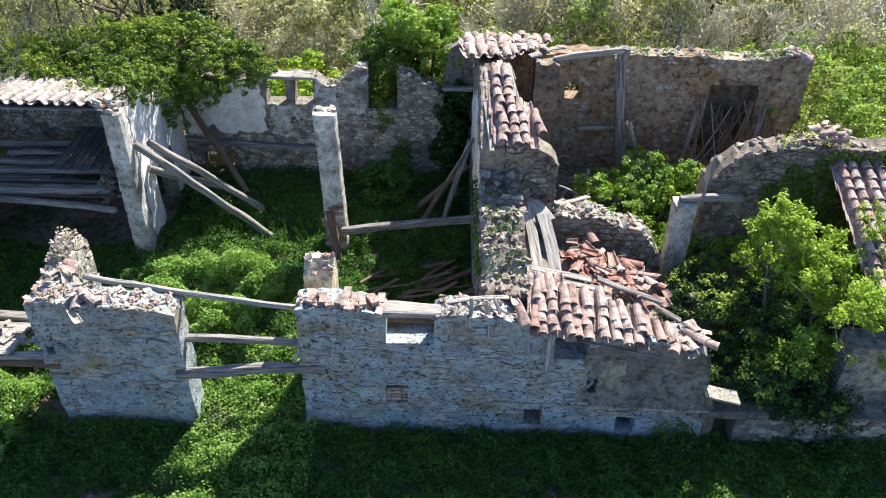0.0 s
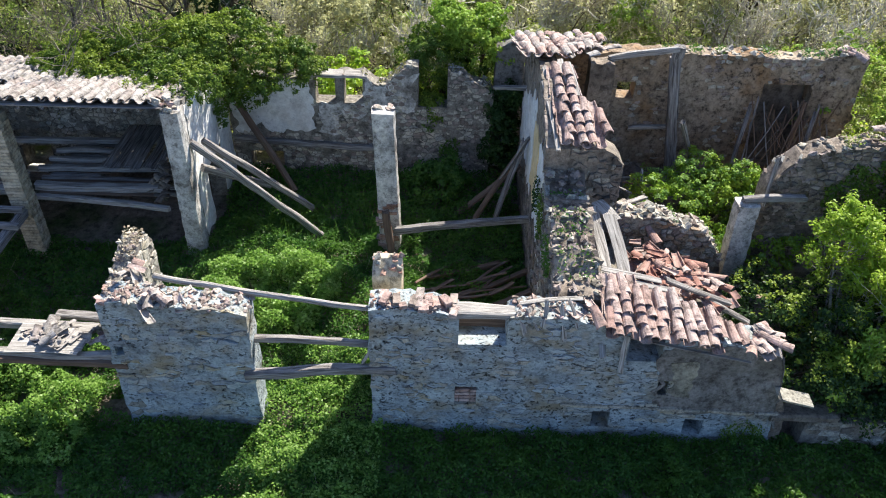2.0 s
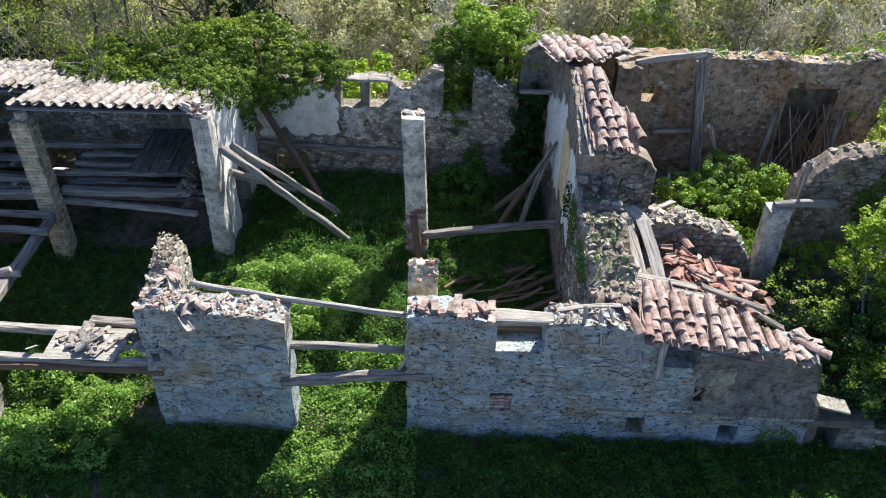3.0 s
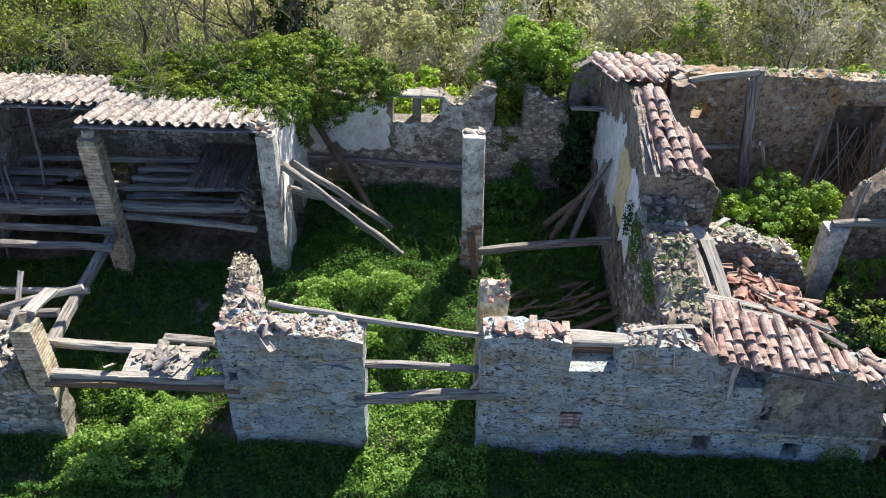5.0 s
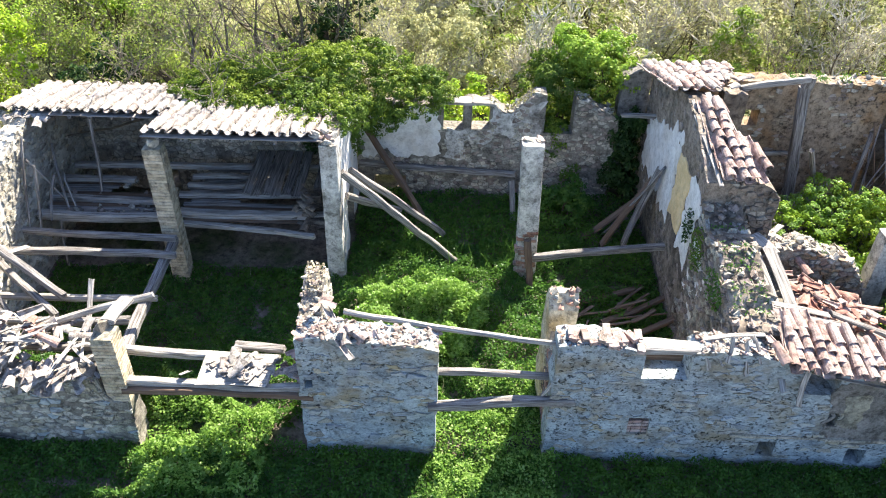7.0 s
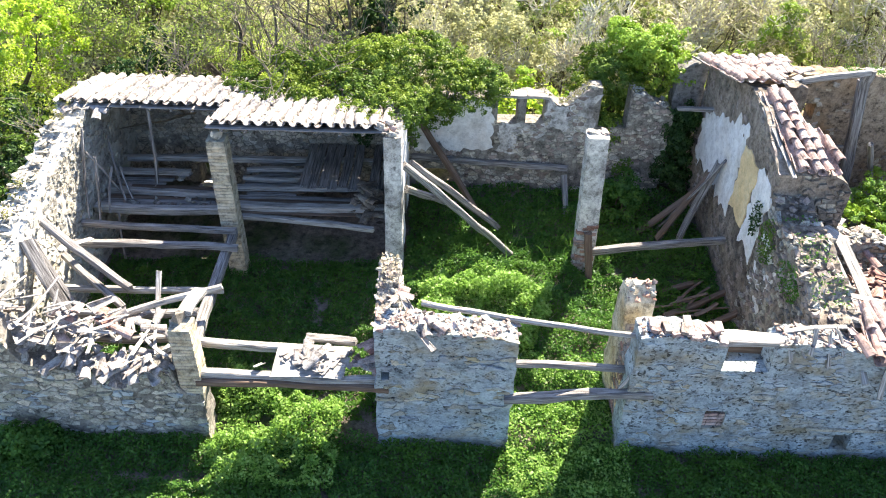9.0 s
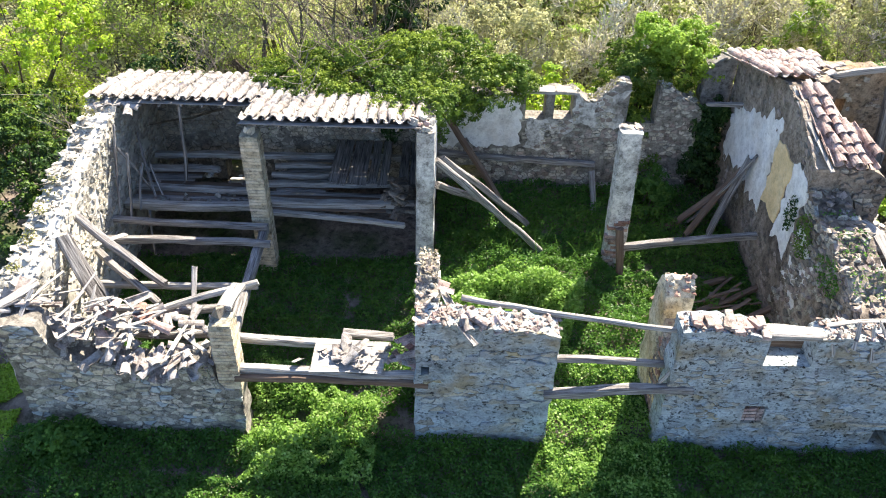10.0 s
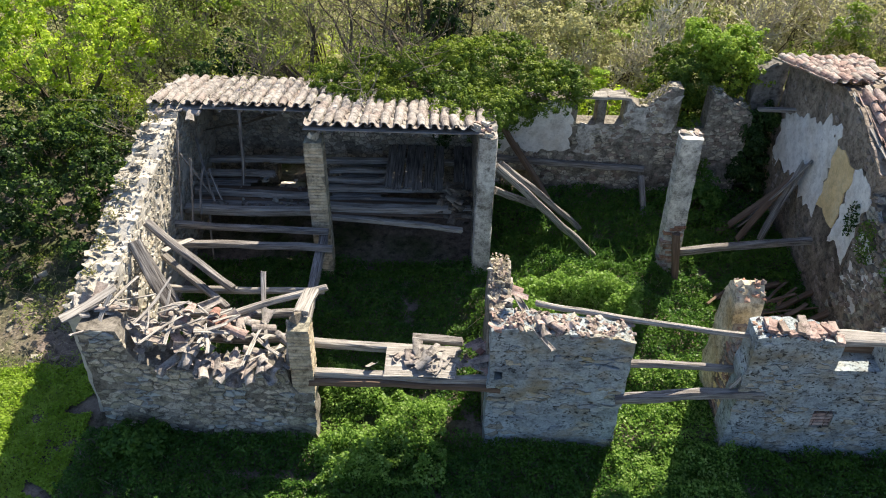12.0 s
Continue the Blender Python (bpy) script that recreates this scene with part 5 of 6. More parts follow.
LEAF_BRIGHT = leafy("bright_leaf", [(0.0, (0.17, 0.30, 0.035)), (0.5, (0.27, 0.42, 0.055)), (1.0, (0.40, 0.54, 0.10))], 0.42)
LEAF_YOUNG = leafy("young_leaf", [(0.0, (0.17, 0.28, 0.025)), (0.5, (0.29, 0.43, 0.04)), (1.0, (0.42, 0.54, 0.08))], 0.45)
LEAF_LAWN = leafy("lawn_blade", [(0.0, (0.20, 0.33, 0.035)), (0.5, (0.30, 0.46, 0.05)), (1.0, (0.42, 0.56, 0.10))], 0.45, patch=(0.7, (0.34, 0.44, 0.09)), spray=2.5)
# weed leaf made lighter, for growth where the sun falls
LEAF_WEED_LIT = leafy("lit_weed_leaf", [(0.0, (0.11, 0.23, 0.035)), (0.5, (0.22, 0.38, 0.07)), (1.0, (0.40, 0.55, 0.17))], 0.5)
LEAF_DARK = leafy("dark_leaf", [(0.0, (0.012, 0.03, 0.010)), (0.6, (0.035, 0.075, 0.018)), (1.0, (0.085, 0.145, 0.035))], 0.2)
LEAF_PALE = leafy("budding_leaf", [(0.0, (0.42, 0.42, 0.20)), (0.5, (0.50, 0.50, 0.26)), (1.0, (0.62, 0.60, 0.36))], 0.5, spray=1.6)
LEAF_LIME = leafy("lime_leaf", [(0.0, (0.32, 0.46, 0.04)), (0.5, (0.46, 0.61, 0.06)), (1.0, (0.58, 0.70, 0.12))], 0.62, spray=2.2)
# ivy leaf again, lighter, with sunlight in its colour
LEAF_CROWN = leafy("sunlit_ivy_leaf", [(0.0, (0.10, 0.20, 0.02)), (0.5, (0.20, 0.33, 0.03)), (1.0, (0.33, 0.45, 0.06))], 0.22, patch=(0.9, (0.25, 0.33, 0.04)))
LEAF_OLIVE = leafy("olive_leaf", [(0.0, (0.15, 0.21, 0.04)), (0.5, (0.26, 0.34, 0.07)), (1.0, (0.40, 0.46, 0.13))], 0.5, spray=2.6)
STRAW = leafy("dry_stalk", [(0.0, (0.28, 0.23, 0.15)), (0.5, (0.46, 0.40, 0.28)), (1.0, (0.62, 0.55, 0.42))], 0.35)
HAZE = leafy("fine_twig", [(0.0, (0.34, 0.31, 0.22)), (0.5, (0.50, 0.46, 0.34)), (1.0, (0.66, 0.62, 0.48))], 0.5, spray=1.4)
PALE_TWIG = surface("silver_twig", [(0.3, (0.42, 0.38, 0.29)), (0.5, (0.58, 0.54, 0.43)), (0.7, (0.70, 0.66, 0.55))], 0.6, 6, bump=0.2)
TWIG = surface("grey_twig", [(0.3, (0.13, 0.11, 0.08)), (0.5, (0.22, 0.19, 0.14)), (0.7, (0.34, 0.30, 0.24))], 0.6, 6, bump=0.2)
PALE_BARK = surface("pale_bark", [(0.3, (0.22, 0.20, 0.17)), (0.5, (0.36, 0.34, 0.30)), (0.7, (0.50, 0.47, 0.42))], 2.5, 20, bump=0.4)
MOSS = leafy("moss", [(0.0, (0.12, 0.13, 0.035)), (0.5, (0.20, 0.20, 0.06)), (1.0, (0.28, 0.27, 0.10))], 0.2)


def quads_mesh(name, v, material):
    """A mesh from an array of four-cornered leaves, shape n x 4 x 3."""
    n = len(v)
    me = bpy.data.meshes.new(name)
    me.vertices.add(4 * n)
    me.vertices.foreach_set("co", v.reshape(-1).astype(np.float32))
    me.loops.add(4 * n)
    me.loops.foreach_set("vertex_index", np.arange(4 * n, dtype=np.int32))
    me.polygons.add(n)
    me.polygons.foreach_set("loop_start", np.arange(0, 4 * n, 4, dtype=np.int32))
    me.materials.append(material)
    me.update(calc_edges=True)
    return me


def leaves(points, normals, size, rng, tilt=0.6, slim=0.62, fold=0.18):
    """Leaf quads at points, facing roughly along normals."""
    n = len(points)
    nr = normals + tilt * rng.normal(size=(n, 3))
    nr /= np.linalg.norm(nr, axis=1, keepdims=True) + 1e-9
    a = np.cross(nr, rng.normal(size=(n, 3)))
    a /= np.linalg.norm(a, axis=1, keepdims=True) + 1e-9
    b = np.cross(nr, a)
    s = rng.uniform(size[0], size[1], (n, 1))
    half, wide = a * s * 0.5, b * s * 0.5 * slim
    lift = nr * s * fold * 0.5
    return np.stack([points - half, points + wide - half * 0.1 + lift, points + half, points - wide - half * 0.1 + lift], 1)


def blades(points, height, rng, lean=0.35, width=0.012):
    """Upright grass blades or stalks."""
    n = len(points)
    h = rng.uniform(height[0], height[1], (n, 1))
    d = rng.normal(size=(n, 3)) * lean
    d[:, 2] = 1
    d /= np.linalg.norm(d, axis=1, keepdims=True)
    side = np.cross(d, rng.normal(size=(n, 3)))
    side /= np.linalg.norm(side, axis=1, keepdims=True) + 1e-9
    w = side * width * rng.uniform(0.6, 1.4, (n, 1))
    tip = points + d * h + rng.normal(size=(n, 3)) * h * 0.12
    return np.stack([points - w, points + w, tip + w * 0.25, tip - w * 0.25], 1)


def sprigs(points, away, length, rng, width):
    """Fine twigs that follow the way the tree grows."""
    n = len(points)
    d = away * 0.5 + rng.normal(size=(n, 3)) * 0.75 + np.array([0, 0, 0.2])
    d /= np.linalg.norm(d, axis=1, keepdims=True)
    side = np.cross(d, rng.normal(size=(n, 3)))
    side /= np.linalg.norm(side, axis=1, keepdims=True) + 1e-9
    w = side * width * rng.uniform(0.6, 1.3, (n, 1))
    tip = points + d * rng.uniform(length[0], length[1], (n, 1))
    back = points - d * 0.15
    return np.stack([back - w, back + w, tip + w * 0.3, tip - w * 0.3], 1)


def ground_z_many(p):
    return np.array([ground_z(x, y) for x, y in p])


def clump(x, y, f=1.6, seed=0.0):
    return n3(x * f, y * f, 40 + seed) + 0.5 * n3(x * f * 2.3, y * f * 2.3, 50 + seed)


def weeds(name, label, x0, x1, y0, y1, per_m2, size, height, material, seed, where=None, tall=0.0):
    """Low leafy weeds over a stretch of ground."""
    rng = np.random.default_rng(seed)
    n = int((x1 - x0) * (y1 - y0) * per_m2)
    p = np.stack([rng.uniform(x0, x1, n), rng.uniform(y0, y1, n)], 1)
    c = np.array([clump(x, y) for x, y in p])
    keep = c > -0.55 + rng.uniform(-0.25, 0.25, n)
    if where is not None:
        keep &= np.array([where(x, y) for x, y in p])
    p, c = p[keep], c[keep]
    n = len(p)
    z = ground_z_many(p)
    h = height * (0.35 + 1.1 * np.clip(c + 0.5, 0, 1.5))
    t = rng.uniform(0, 1, n) ** 0.6
    pts = np.stack([p[:, 0], p[:, 1], z + 0.01 + t * h], 1)
    nr = np.tile(np.array([0.0, 0.0, 1.0]), (n, 1))
    q = leaves(pts, nr, size, rng, 0.85)
    ob = new(name, quads_mesh(name, q, material))
    return tagged(ob, label, "weeds", kind="stuff")


def stalks(name, label, x0, x1, y0, y1, count, height, material, seed, where=None, lean=0.35, width=0.012, category="grass"):
    rng = np.random.default_rng(seed)
    p = np.stack([rng.uniform(x0, x1, count), rng.uniform(y0, y1, count)], 1)
    if where is not None:
        p = p[np.array([where(x, y) for x, y in p])]
    pts = np.column_stack([p, ground_z_many(p) + 0.02])
    return tagged(new(name, quads_mesh(name, blades(pts, height, rng, lean, width), material)), label, category, kind="stuff")


def blob_points(rng, centre, radius, n, shell=0.35, lumps=2.6, depth=0.5, floor=-0.6, per=42, spray=0.17):
    """Points on leafy sprays that sit in the outer shell of a lumpy mound, with outward normals."""
    m = max(6, n // per)
    d = rng.normal(size=(m, 3))
    d /= np.linalg.norm(d, axis=1, keepdims=True)
    d = d[d[:, 2] > floor]
    f = np.array([1 + depth * n3(*(v * lumps + np.array(centre))) + 0.5 * depth * n3(*(v * lumps * 2.7 + np.array(centre))) for v in d])
    t = 1 - shell * rng.uniform(0, 1, len(d)) ** 2.2
    c = np.array(centre) + d * np.array(radius) * (f * t)[:, None]
    r = spray * rng.uniform(0.55, 1.45, len(c))
    c, d, r = (np.repeat(q, per, 0) for q in (c, d, r))
    e = rng.normal(size=c.shape) + d * 0.9 + np.array([0, 0, 0.45])
    e /= np.linalg.norm(e, axis=1, keepdims=True)
    pts = c + e * (r * rng.uniform(0.55, 1.05, len(c)))[:, None] * np.array([1.0, 1.0, 0.8])
    return pts, e * 0.75 + d * 0.35


def tube_path(vs, fs, pts, radii, sides):
    o = len(vs)
    for i, (p, rad) in enumerate(zip(pts, radii)):
        d = (pts[min(i + 1, len(pts) - 1)] - pts[max(i - 1, 0)]).normalized()
        a = d.orthogonal().normalized()
        b = d.cross(a)
        for k in range(sides):
            t = 2 * math.pi * k / sides
            vs.append(p + (a * math.cos(t) + b * math.sin(t)) * rad)
    for i in range(len(pts) - 1):
        for k in range(sides):
            j = (k + 1) % sides
            fs.append((o + i * sides + k, o + i * sides + j, o + (i + 1) * sides + j, o + (i + 1) * sides + k))


def grow(r, start, way, length, rad, depth, limbs, twigs, upward, tips):
    """A limb that bends upward and forks."""
    n = 5
    pts, radii = [start], [rad]
    p, d = start.copy(), way.normalized()
    for i in range(n):
        d = (d + Vector((r.gauss(0, 0.24), r.gauss(0, 0.24), r.gauss(0, 0.16) + upward))).normalized()
        p = p + d * (length / n)
        pts.append(p.copy())
        radii.append(rad * (1 - 0.6 * (i + 1) / n))
    (limbs if depth >= 2 else twigs).append((pts, radii))
    if depth == 0:
        tips.append(pts[-1])
        tips.append(pts[-3])
        return
    for i in range(2 if depth >= 3 else 5 if depth == 2 else 6):
        k = r.randint(2, n)
        a = Vector((r.gauss(0, 1), r.gauss(0, 1), r.gauss(0.25, 0.6))).normalized()
        grow(r, pts[k], (d * 0.8 + a * 0.95), length * r.uniform(0.5, 0.8), radii[k] * 0.62, depth - 1, limbs, twigs, upward, tips)


def bare_tree(name, label, seed, height, stems=3, leaf=None, leaf_n=3, leaf_size=(0.05, 0.1), rad=0.07, depth=4, twig_material=None, twig=0.007, haze=5):
    """A leafless or budding tree: trunk and limbs, a crown of twigs, and a few leaves. It stands at the origin."""
    r = random.Random(seed)
    limbs, twigs, tips = [], [], []
    for s in range(stems):
        a = 2 * math.pi * s / stems + r.uniform(-0.4, 0.4)
        w = Vector((math.cos(a) * 0.45, math.sin(a) * 0.45, 1))
        grow(r, Vector((0.08 * math.cos(a), 0.08 * math.sin(a), -0.3)), w, height * 0.45, rad * r.uniform(0.8, 1.2), depth, limbs, twigs, 0.07, tips)
    ob = thing(name, label, "tree")
    vs, fs = [], []
    for pts, radii in limbs:
        tube_path(vs, fs, pts, radii, 5)
    child("trunk", mesh_of("trunk", vs, fs, BARK), ob)
    vs, fs = [], []
    for pts, radii in twigs:
        tube_path(vs, fs, pts[::2] + ([pts[-1]] if len(pts) % 2 == 0 else []), [max(twig, q) for q in radii[::2]] + ([twig] if len(pts) % 2 == 0 else []), 3)
    crown = child("crown", mesh_of("crown", vs, fs, twig_material or TWIG), ob)
    rng = np.random.default_rng(seed)
    if haze:
        base = np.repeat(np.array([tuple(t) for t in tips]), haze, 0)
        away = base - np.array([0, 0, 0.25 * height])
        away /= np.linalg.norm(away, axis=1, keepdims=True)
        q = sprigs(base + rng.normal(size=base.shape) * 0.15, away, (0.12, 0.38), rng, 0.003)
        tagged(child("fine_twig_haze", quads_mesh("fine_twig_haze", q, HAZE), crown), kind="stuff")
    if leaf is not None:
        base = np.repeat(np.array([tuple(t) for t in tips]), leaf_n, 0)
        pts = base + rng.normal(size=base.shape) * 0.14
        q = leaves(pts, np.tile([0.0, 0.0, 1.0], (len(pts), 1)), leaf_size, rng, 1.0)
        child("leaves", quads_mesh("leaves", q, leaf), crown)
    return ob


def leafy_bush(name, label, seed, lobes, material, n, size=(0.07, 0.14), category="bush", at=(0, 0, 0), shell=0.4, second=None, stem=True, spray=0.16):
    """A bush of several lumpy lobes of leaves on thin stems. lobes: centre and radius of each."""
    rng = np.random.default_rng(seed)
    r = random.Random(seed)
    ob = thing(name, label, category, at=at)
    qs, q2 = [], []
    vol = [rad[0] * rad[1] + rad[2] * rad[0] for c, rad in lobes]
    lobes, vol = list(lobes), list(vol)
    for (c, rad), v in list(zip(lobes, vol)):
        for k in range(6):
            d = Vector((r.gauss(0, 1), r.gauss(0, 1), r.gauss(0.35, 0.8))).normalized()
            g = r.uniform(0.28, 0.5)
            lobes.append((tuple(c[i] + d[i] * rad[i] * 0.92 for i in range(3)), tuple(max(0.16, min(0.6, q * g)) for q in rad)))
            vol.append(v * g * g * 1.5)
    roots = len(lobes) // 7
    for (c, rad), v in zip(lobes, vol):
        pts, nr = blob_points(rng, c, rad, int(n * v / sum(vol)), shell, spray=spray)
        q = leaves(pts, nr * 0.8 + np.array([0, 0, 0.4]), size, rng, 0.45)
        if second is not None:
            # upward-facing leaves, with random patches, take the second tint as painted sunlight
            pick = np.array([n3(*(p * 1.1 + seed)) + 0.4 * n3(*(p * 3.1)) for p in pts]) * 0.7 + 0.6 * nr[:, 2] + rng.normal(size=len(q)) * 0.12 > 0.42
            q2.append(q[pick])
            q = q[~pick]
        qs.append(q)
    me = quads_mesh("leaves", np.concatenate(qs), material)
    child("leaves", me, ob, Matrix.Translation(at))
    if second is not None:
        child("sunlit_leaves", quads_mesh("sunlit_leaves", np.concatenate(q2), second), ob, Matrix.Translation(at), label="paler leaves on top, tinted as if sunlit")
    if stem:
        vs, fs = [], []
        for c, rad in lobes[:roots]:
            for k in range(3):
                a = Vector((c[0] * 0.35 + r.uniform(-0.1, 0.1), c[1] * 0.35 + r.uniform(-0.1, 0.1), min(c[2] - rad[2] - 0.2, -0.2)))
                b = Vector(c) + Vector((r.uniform(-0.4, 0.4) * rad[0], r.uniform(-0.4, 0.4) * rad[1], r.uniform(-0.1, 0.5) * rad[2]))
                mid = (a + b) / 2 + Vector((r.uniform(-0.2, 0.2), r.uniform(-0.2, 0.2), 0))
                tube_path(vs, fs, [a, mid, b], [0.035, 0.025, 0.01], 5)
        child("stem", mesh_of("stem", vs, fs, BARK), ob, Matrix.Translation(at))
    return ob


def rosette_tree(name, label, seed, at, height, stems, leaf, per_tip, leaf_size, rad=0.04):
    """A young tree: slender limbs with a rosette of leaves at every tip."""
    r = random.Random(seed)
    rng = np.random.default_rng(seed)
    limbs, twigs, tips = [], [], []
    for s in range(stems):
        a = 2 * math.pi * s / stems + r.uniform(-0.4, 0.4)
        w = Vector((math.cos(a) * 0.5, math.sin(a) * 0.5, 1))
        grow(r, Vector((0.06 * math.cos(a), 0.06 * math.sin(a), -0.2)), w, height * 0.42, rad * r.uniform(0.8, 1.2), 3, limbs, twigs, 0.08, tips)
    ob = thing(name, label, "tree", at=at)
    vs, fs = [], []
    for pts, radii in limbs + twigs:
        tube_path(vs, fs, pts, [max(0.005, q) for q in radii], 4)
    child("trunk", mesh_of("trunk", vs, fs, PALE_BARK), ob, Matrix.Translation(at))
    base = np.repeat(np.array([tuple(t) for t in tips]), per_tip, 0)
    off = rng.normal(size=base.shape)
    off /= np.linalg.norm(off, axis=1, keepdims=True)
    pts = base + off * rng.uniform(0.03, 0.13, (len(base), 1))
    q = leaves(pts, off * 0.4 + np.array([0, 0, 0.9]), leaf_size, rng, 0.5, slim=0.45)
    child("crown", quads_mesh("crown", q, leaf), ob, Matrix.Translation(at))
    return ob


def ivy_sheet(name, label, seed, wall, s0, s1, z0, z1, n, material, size=(0.05, 0.1), back=False):
    """Ivy clinging to a wall's face."""
    rng = np.random.default_rng(seed)
    pts, nr = [], []
    while len(pts) < n:
        s, z = rng.uniform(s0, s1), rng.uniform(z0, z1)
        u, v = (s - s0) / (s1 - s0) * 2 - 1, (z - z0) / (z1 - z0) * 2 - 1
        if u * u + v * v > 0.75 + 0.5 * n3(s * 2.2, z * 2.2, seed):
            rng.random()
            n -= 0.2
            continue
        w = -rng.uniform(0.02, 0.12)
        pts.append(tuple(wall.point(s, w, min(z, wall.top(s) + 0.08))))
        nr.append(tuple(-wall.n + Vector((0, 0, 0.5))))
    q = leaves(np.array(pts), np.array(nr), size, rng, 0.6)
    return tagged(new(name, quads_mesh(name, q, material)), label, "ivy")


def moss_tufts(name, label, seed, wall, s0, s1, n, material=None, w=(0.05, 0.9), size=(0.03, 0.07)):
    """Moss and small plants along a wall's top."""
    rng = np.random.default_rng(seed)
    pts = []
    for i in range(int(n)):
        s = rng.uniform(s0, s1)
        if n3(s * 3.0, seed, 0.7) < -0.05:
            continue
        q = wall.point(s, wall.thick * rng.uniform(*w), wall.top(s) + rng.uniform(0.0, 0.14))
        pts.append(tuple(q))
    pts = np.array(pts)
    q = leaves(pts, np.tile([0.0, 0.0, 1.0], (len(pts), 1)), size, rng, 0.8)
    return tagged(new(name, quads_mesh(name, q, material or MOSS)), label, "moss", kind="stuff")

# ---- ground cover ----
def open_ground(x, y):
    if y > 12.35 and x < -6.9:
        return False
    if 7.35 < y < 7.95 and (x < -9.9 or -6.9 < x < -4.45 or -2.5 < x < 4.8):
        return False
    if x < -13.4 and y > 7.4:
        return False
    return True


weeds("weeds", "lush green nettles and weeds before the ruin", -14.2, 8.5, 5.0, 7.5, 3000, (0.035, 0.075), 0.24, LEAF_GREEN, 201,
      where=lambda x, y: open_ground(x, y) and not (abs(x + 7.6 + 0.3 * n3(y, 0, 4)) < 0.12 + 0.25 * n3(x, y, 9) and y > 5.6))
weeds("weeds", "thinning weeds and grass out from the ruin", -21, 9, 2.0, 5.05, 1300, (0.04, 0.085), 0.15, LEAF_GREEN, 220,
      where=lambda x, y: y > 3.4 + 1.3 * n3(x * 0.7, y * 0.7, 6.0) + 0.5 * n3(x * 2.3, y * 2.3, 1.0))
weeds("weeds", "lush green weeds in the roofless west room", -13.4, -6.6, 7.9, 12.6, 2600, (0.035, 0.075), 0.22, LEAF_GREEN, 202, where=open_ground)
weeds("weeds", "lush green weeds in the middle room", -6.6, 0.55, 7.9, 13.4, 2600, (0.035, 0.08), 0.26, LEAF_GREEN, 203, where=open_ground)
weeds("weeds", "sparse dark weeds along the back wall", -6.6, 0.55, 13.2, 15.4, 1500, (0.04, 0.09), 0.25, LEAF_GREEN, 204)
# mound, gateway and doorway strips: sunlight put into the leaf colour
weeds("weeds", "tall bright weeds on a mound", -6.3, -3.4, 9.2, 12.0, 4200, (0.04, 0.09), 0.50, LEAF_WEED_LIT, 205,
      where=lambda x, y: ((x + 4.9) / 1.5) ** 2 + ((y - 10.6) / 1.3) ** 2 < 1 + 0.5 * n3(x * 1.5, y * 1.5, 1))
weeds("weeds", "weeds growing in the gateway", -9.9, -6.9, 6.3, 9.0, 2600, (0.04, 0.085), 0.40, LEAF_WEED_LIT, 206, where=lambda x, y: clump(x, y, 1.1, 3) > -0.35 and x < -7.55)
weeds("weeds", "weeds growing in the doorway", -4.5, -2.3, 5.0, 9.5, 1800, (0.035, 0.08), 0.30, LEAF_WEED_LIT, 207)
weeds("weeds", "weeds in the east room", 1.1, 8.2, 11.2, 15.4, 700, (0.06, 0.12), 0.3, LEAF_GREEN, 208)
weeds("grass_patch", "short sunlit lawn beside the ruin", -21, -14.2, 5.0, 9.4, 4600, (0.03, 0.07), 0.09, LEAF_LAWN, 209, where=lambda x, y: y < 9.0 + 0.5 * n3(x, y, 0) and x < -14.3 - 0.6 * (n3(x, y * 2, 5) > 0.25))
weeds("weeds", "rough green growth behind the ruin", -24, 16, 16.1, 26, 260, (0.05, 0.12), 0.5, LEAF_OLIVE, 210, where=lambda x, y: clump(x, y, 0.4, 2) > 0.1)
weeds("weeds", "bright undergrowth behind the ruin", -24, 16, 16.1, 24, 560, (0.05, 0.12), 0.8, LEAF_LIME, 211, where=lambda x, y: clump(x, y, 0.35, 7) > 0.1 - 0.25 * (x > 6))
weeds("weeds", "pale dry undergrowth behind the ruin", -24, 16, 16.4, 32, 300, (0.06, 0.13), 0.7, LEAF_PALE, 217)
weeds("weeds", "distant undergrowth on the slope", -30, 26, 25.5, 44, 200, (0.09, 0.2), 1.2, LEAF_PALE, 212)
stalks("dry_grass", "dry grass stalks standing in the shade", -5.6, -2.5, 12.4, 14.9, 700, (0.3, 0.7), LEAF_GREEN, 213, lean=0.6, width=0.008)
stalks("dry_grass", "thin pale stalks among the weeds", -13.2, -2.6, 8.0, 12.4, 320, (0.25, 0.5), STRAW, 214, lean=0.4, width=0.005, where=open_ground)
stalks("dry_grass", "dry stalks at the foot of the front wall", -14, 5, 5.4, 7.3, 260, (0.15, 0.35), STRAW, 215, lean=0.5, width=0.004, where=open_ground)
stalks("dry_grass", "tall dry grass behind the ruin", -24, 16, 16.4, 34, 2600, (0.3, 0.8), STRAW, 216, lean=1.1, width=0.006)

weeds("weeds", "sparse weeds and dry litter beside the gable wall", -19, -14.2, 8.8, 12.5, 420, (0.03, 0.07), 0.18, LEAF_OLIVE, 218, where=lambda x, y: clump(x, y, 1.2, 8) > -0.1)
stalks("dry_grass", "dry grass beside the gable wall", -19, -14.2, 8.8, 12.5, 1500, (0.1, 0.35), STRAW, 219, lean=0.9, width=0.004)

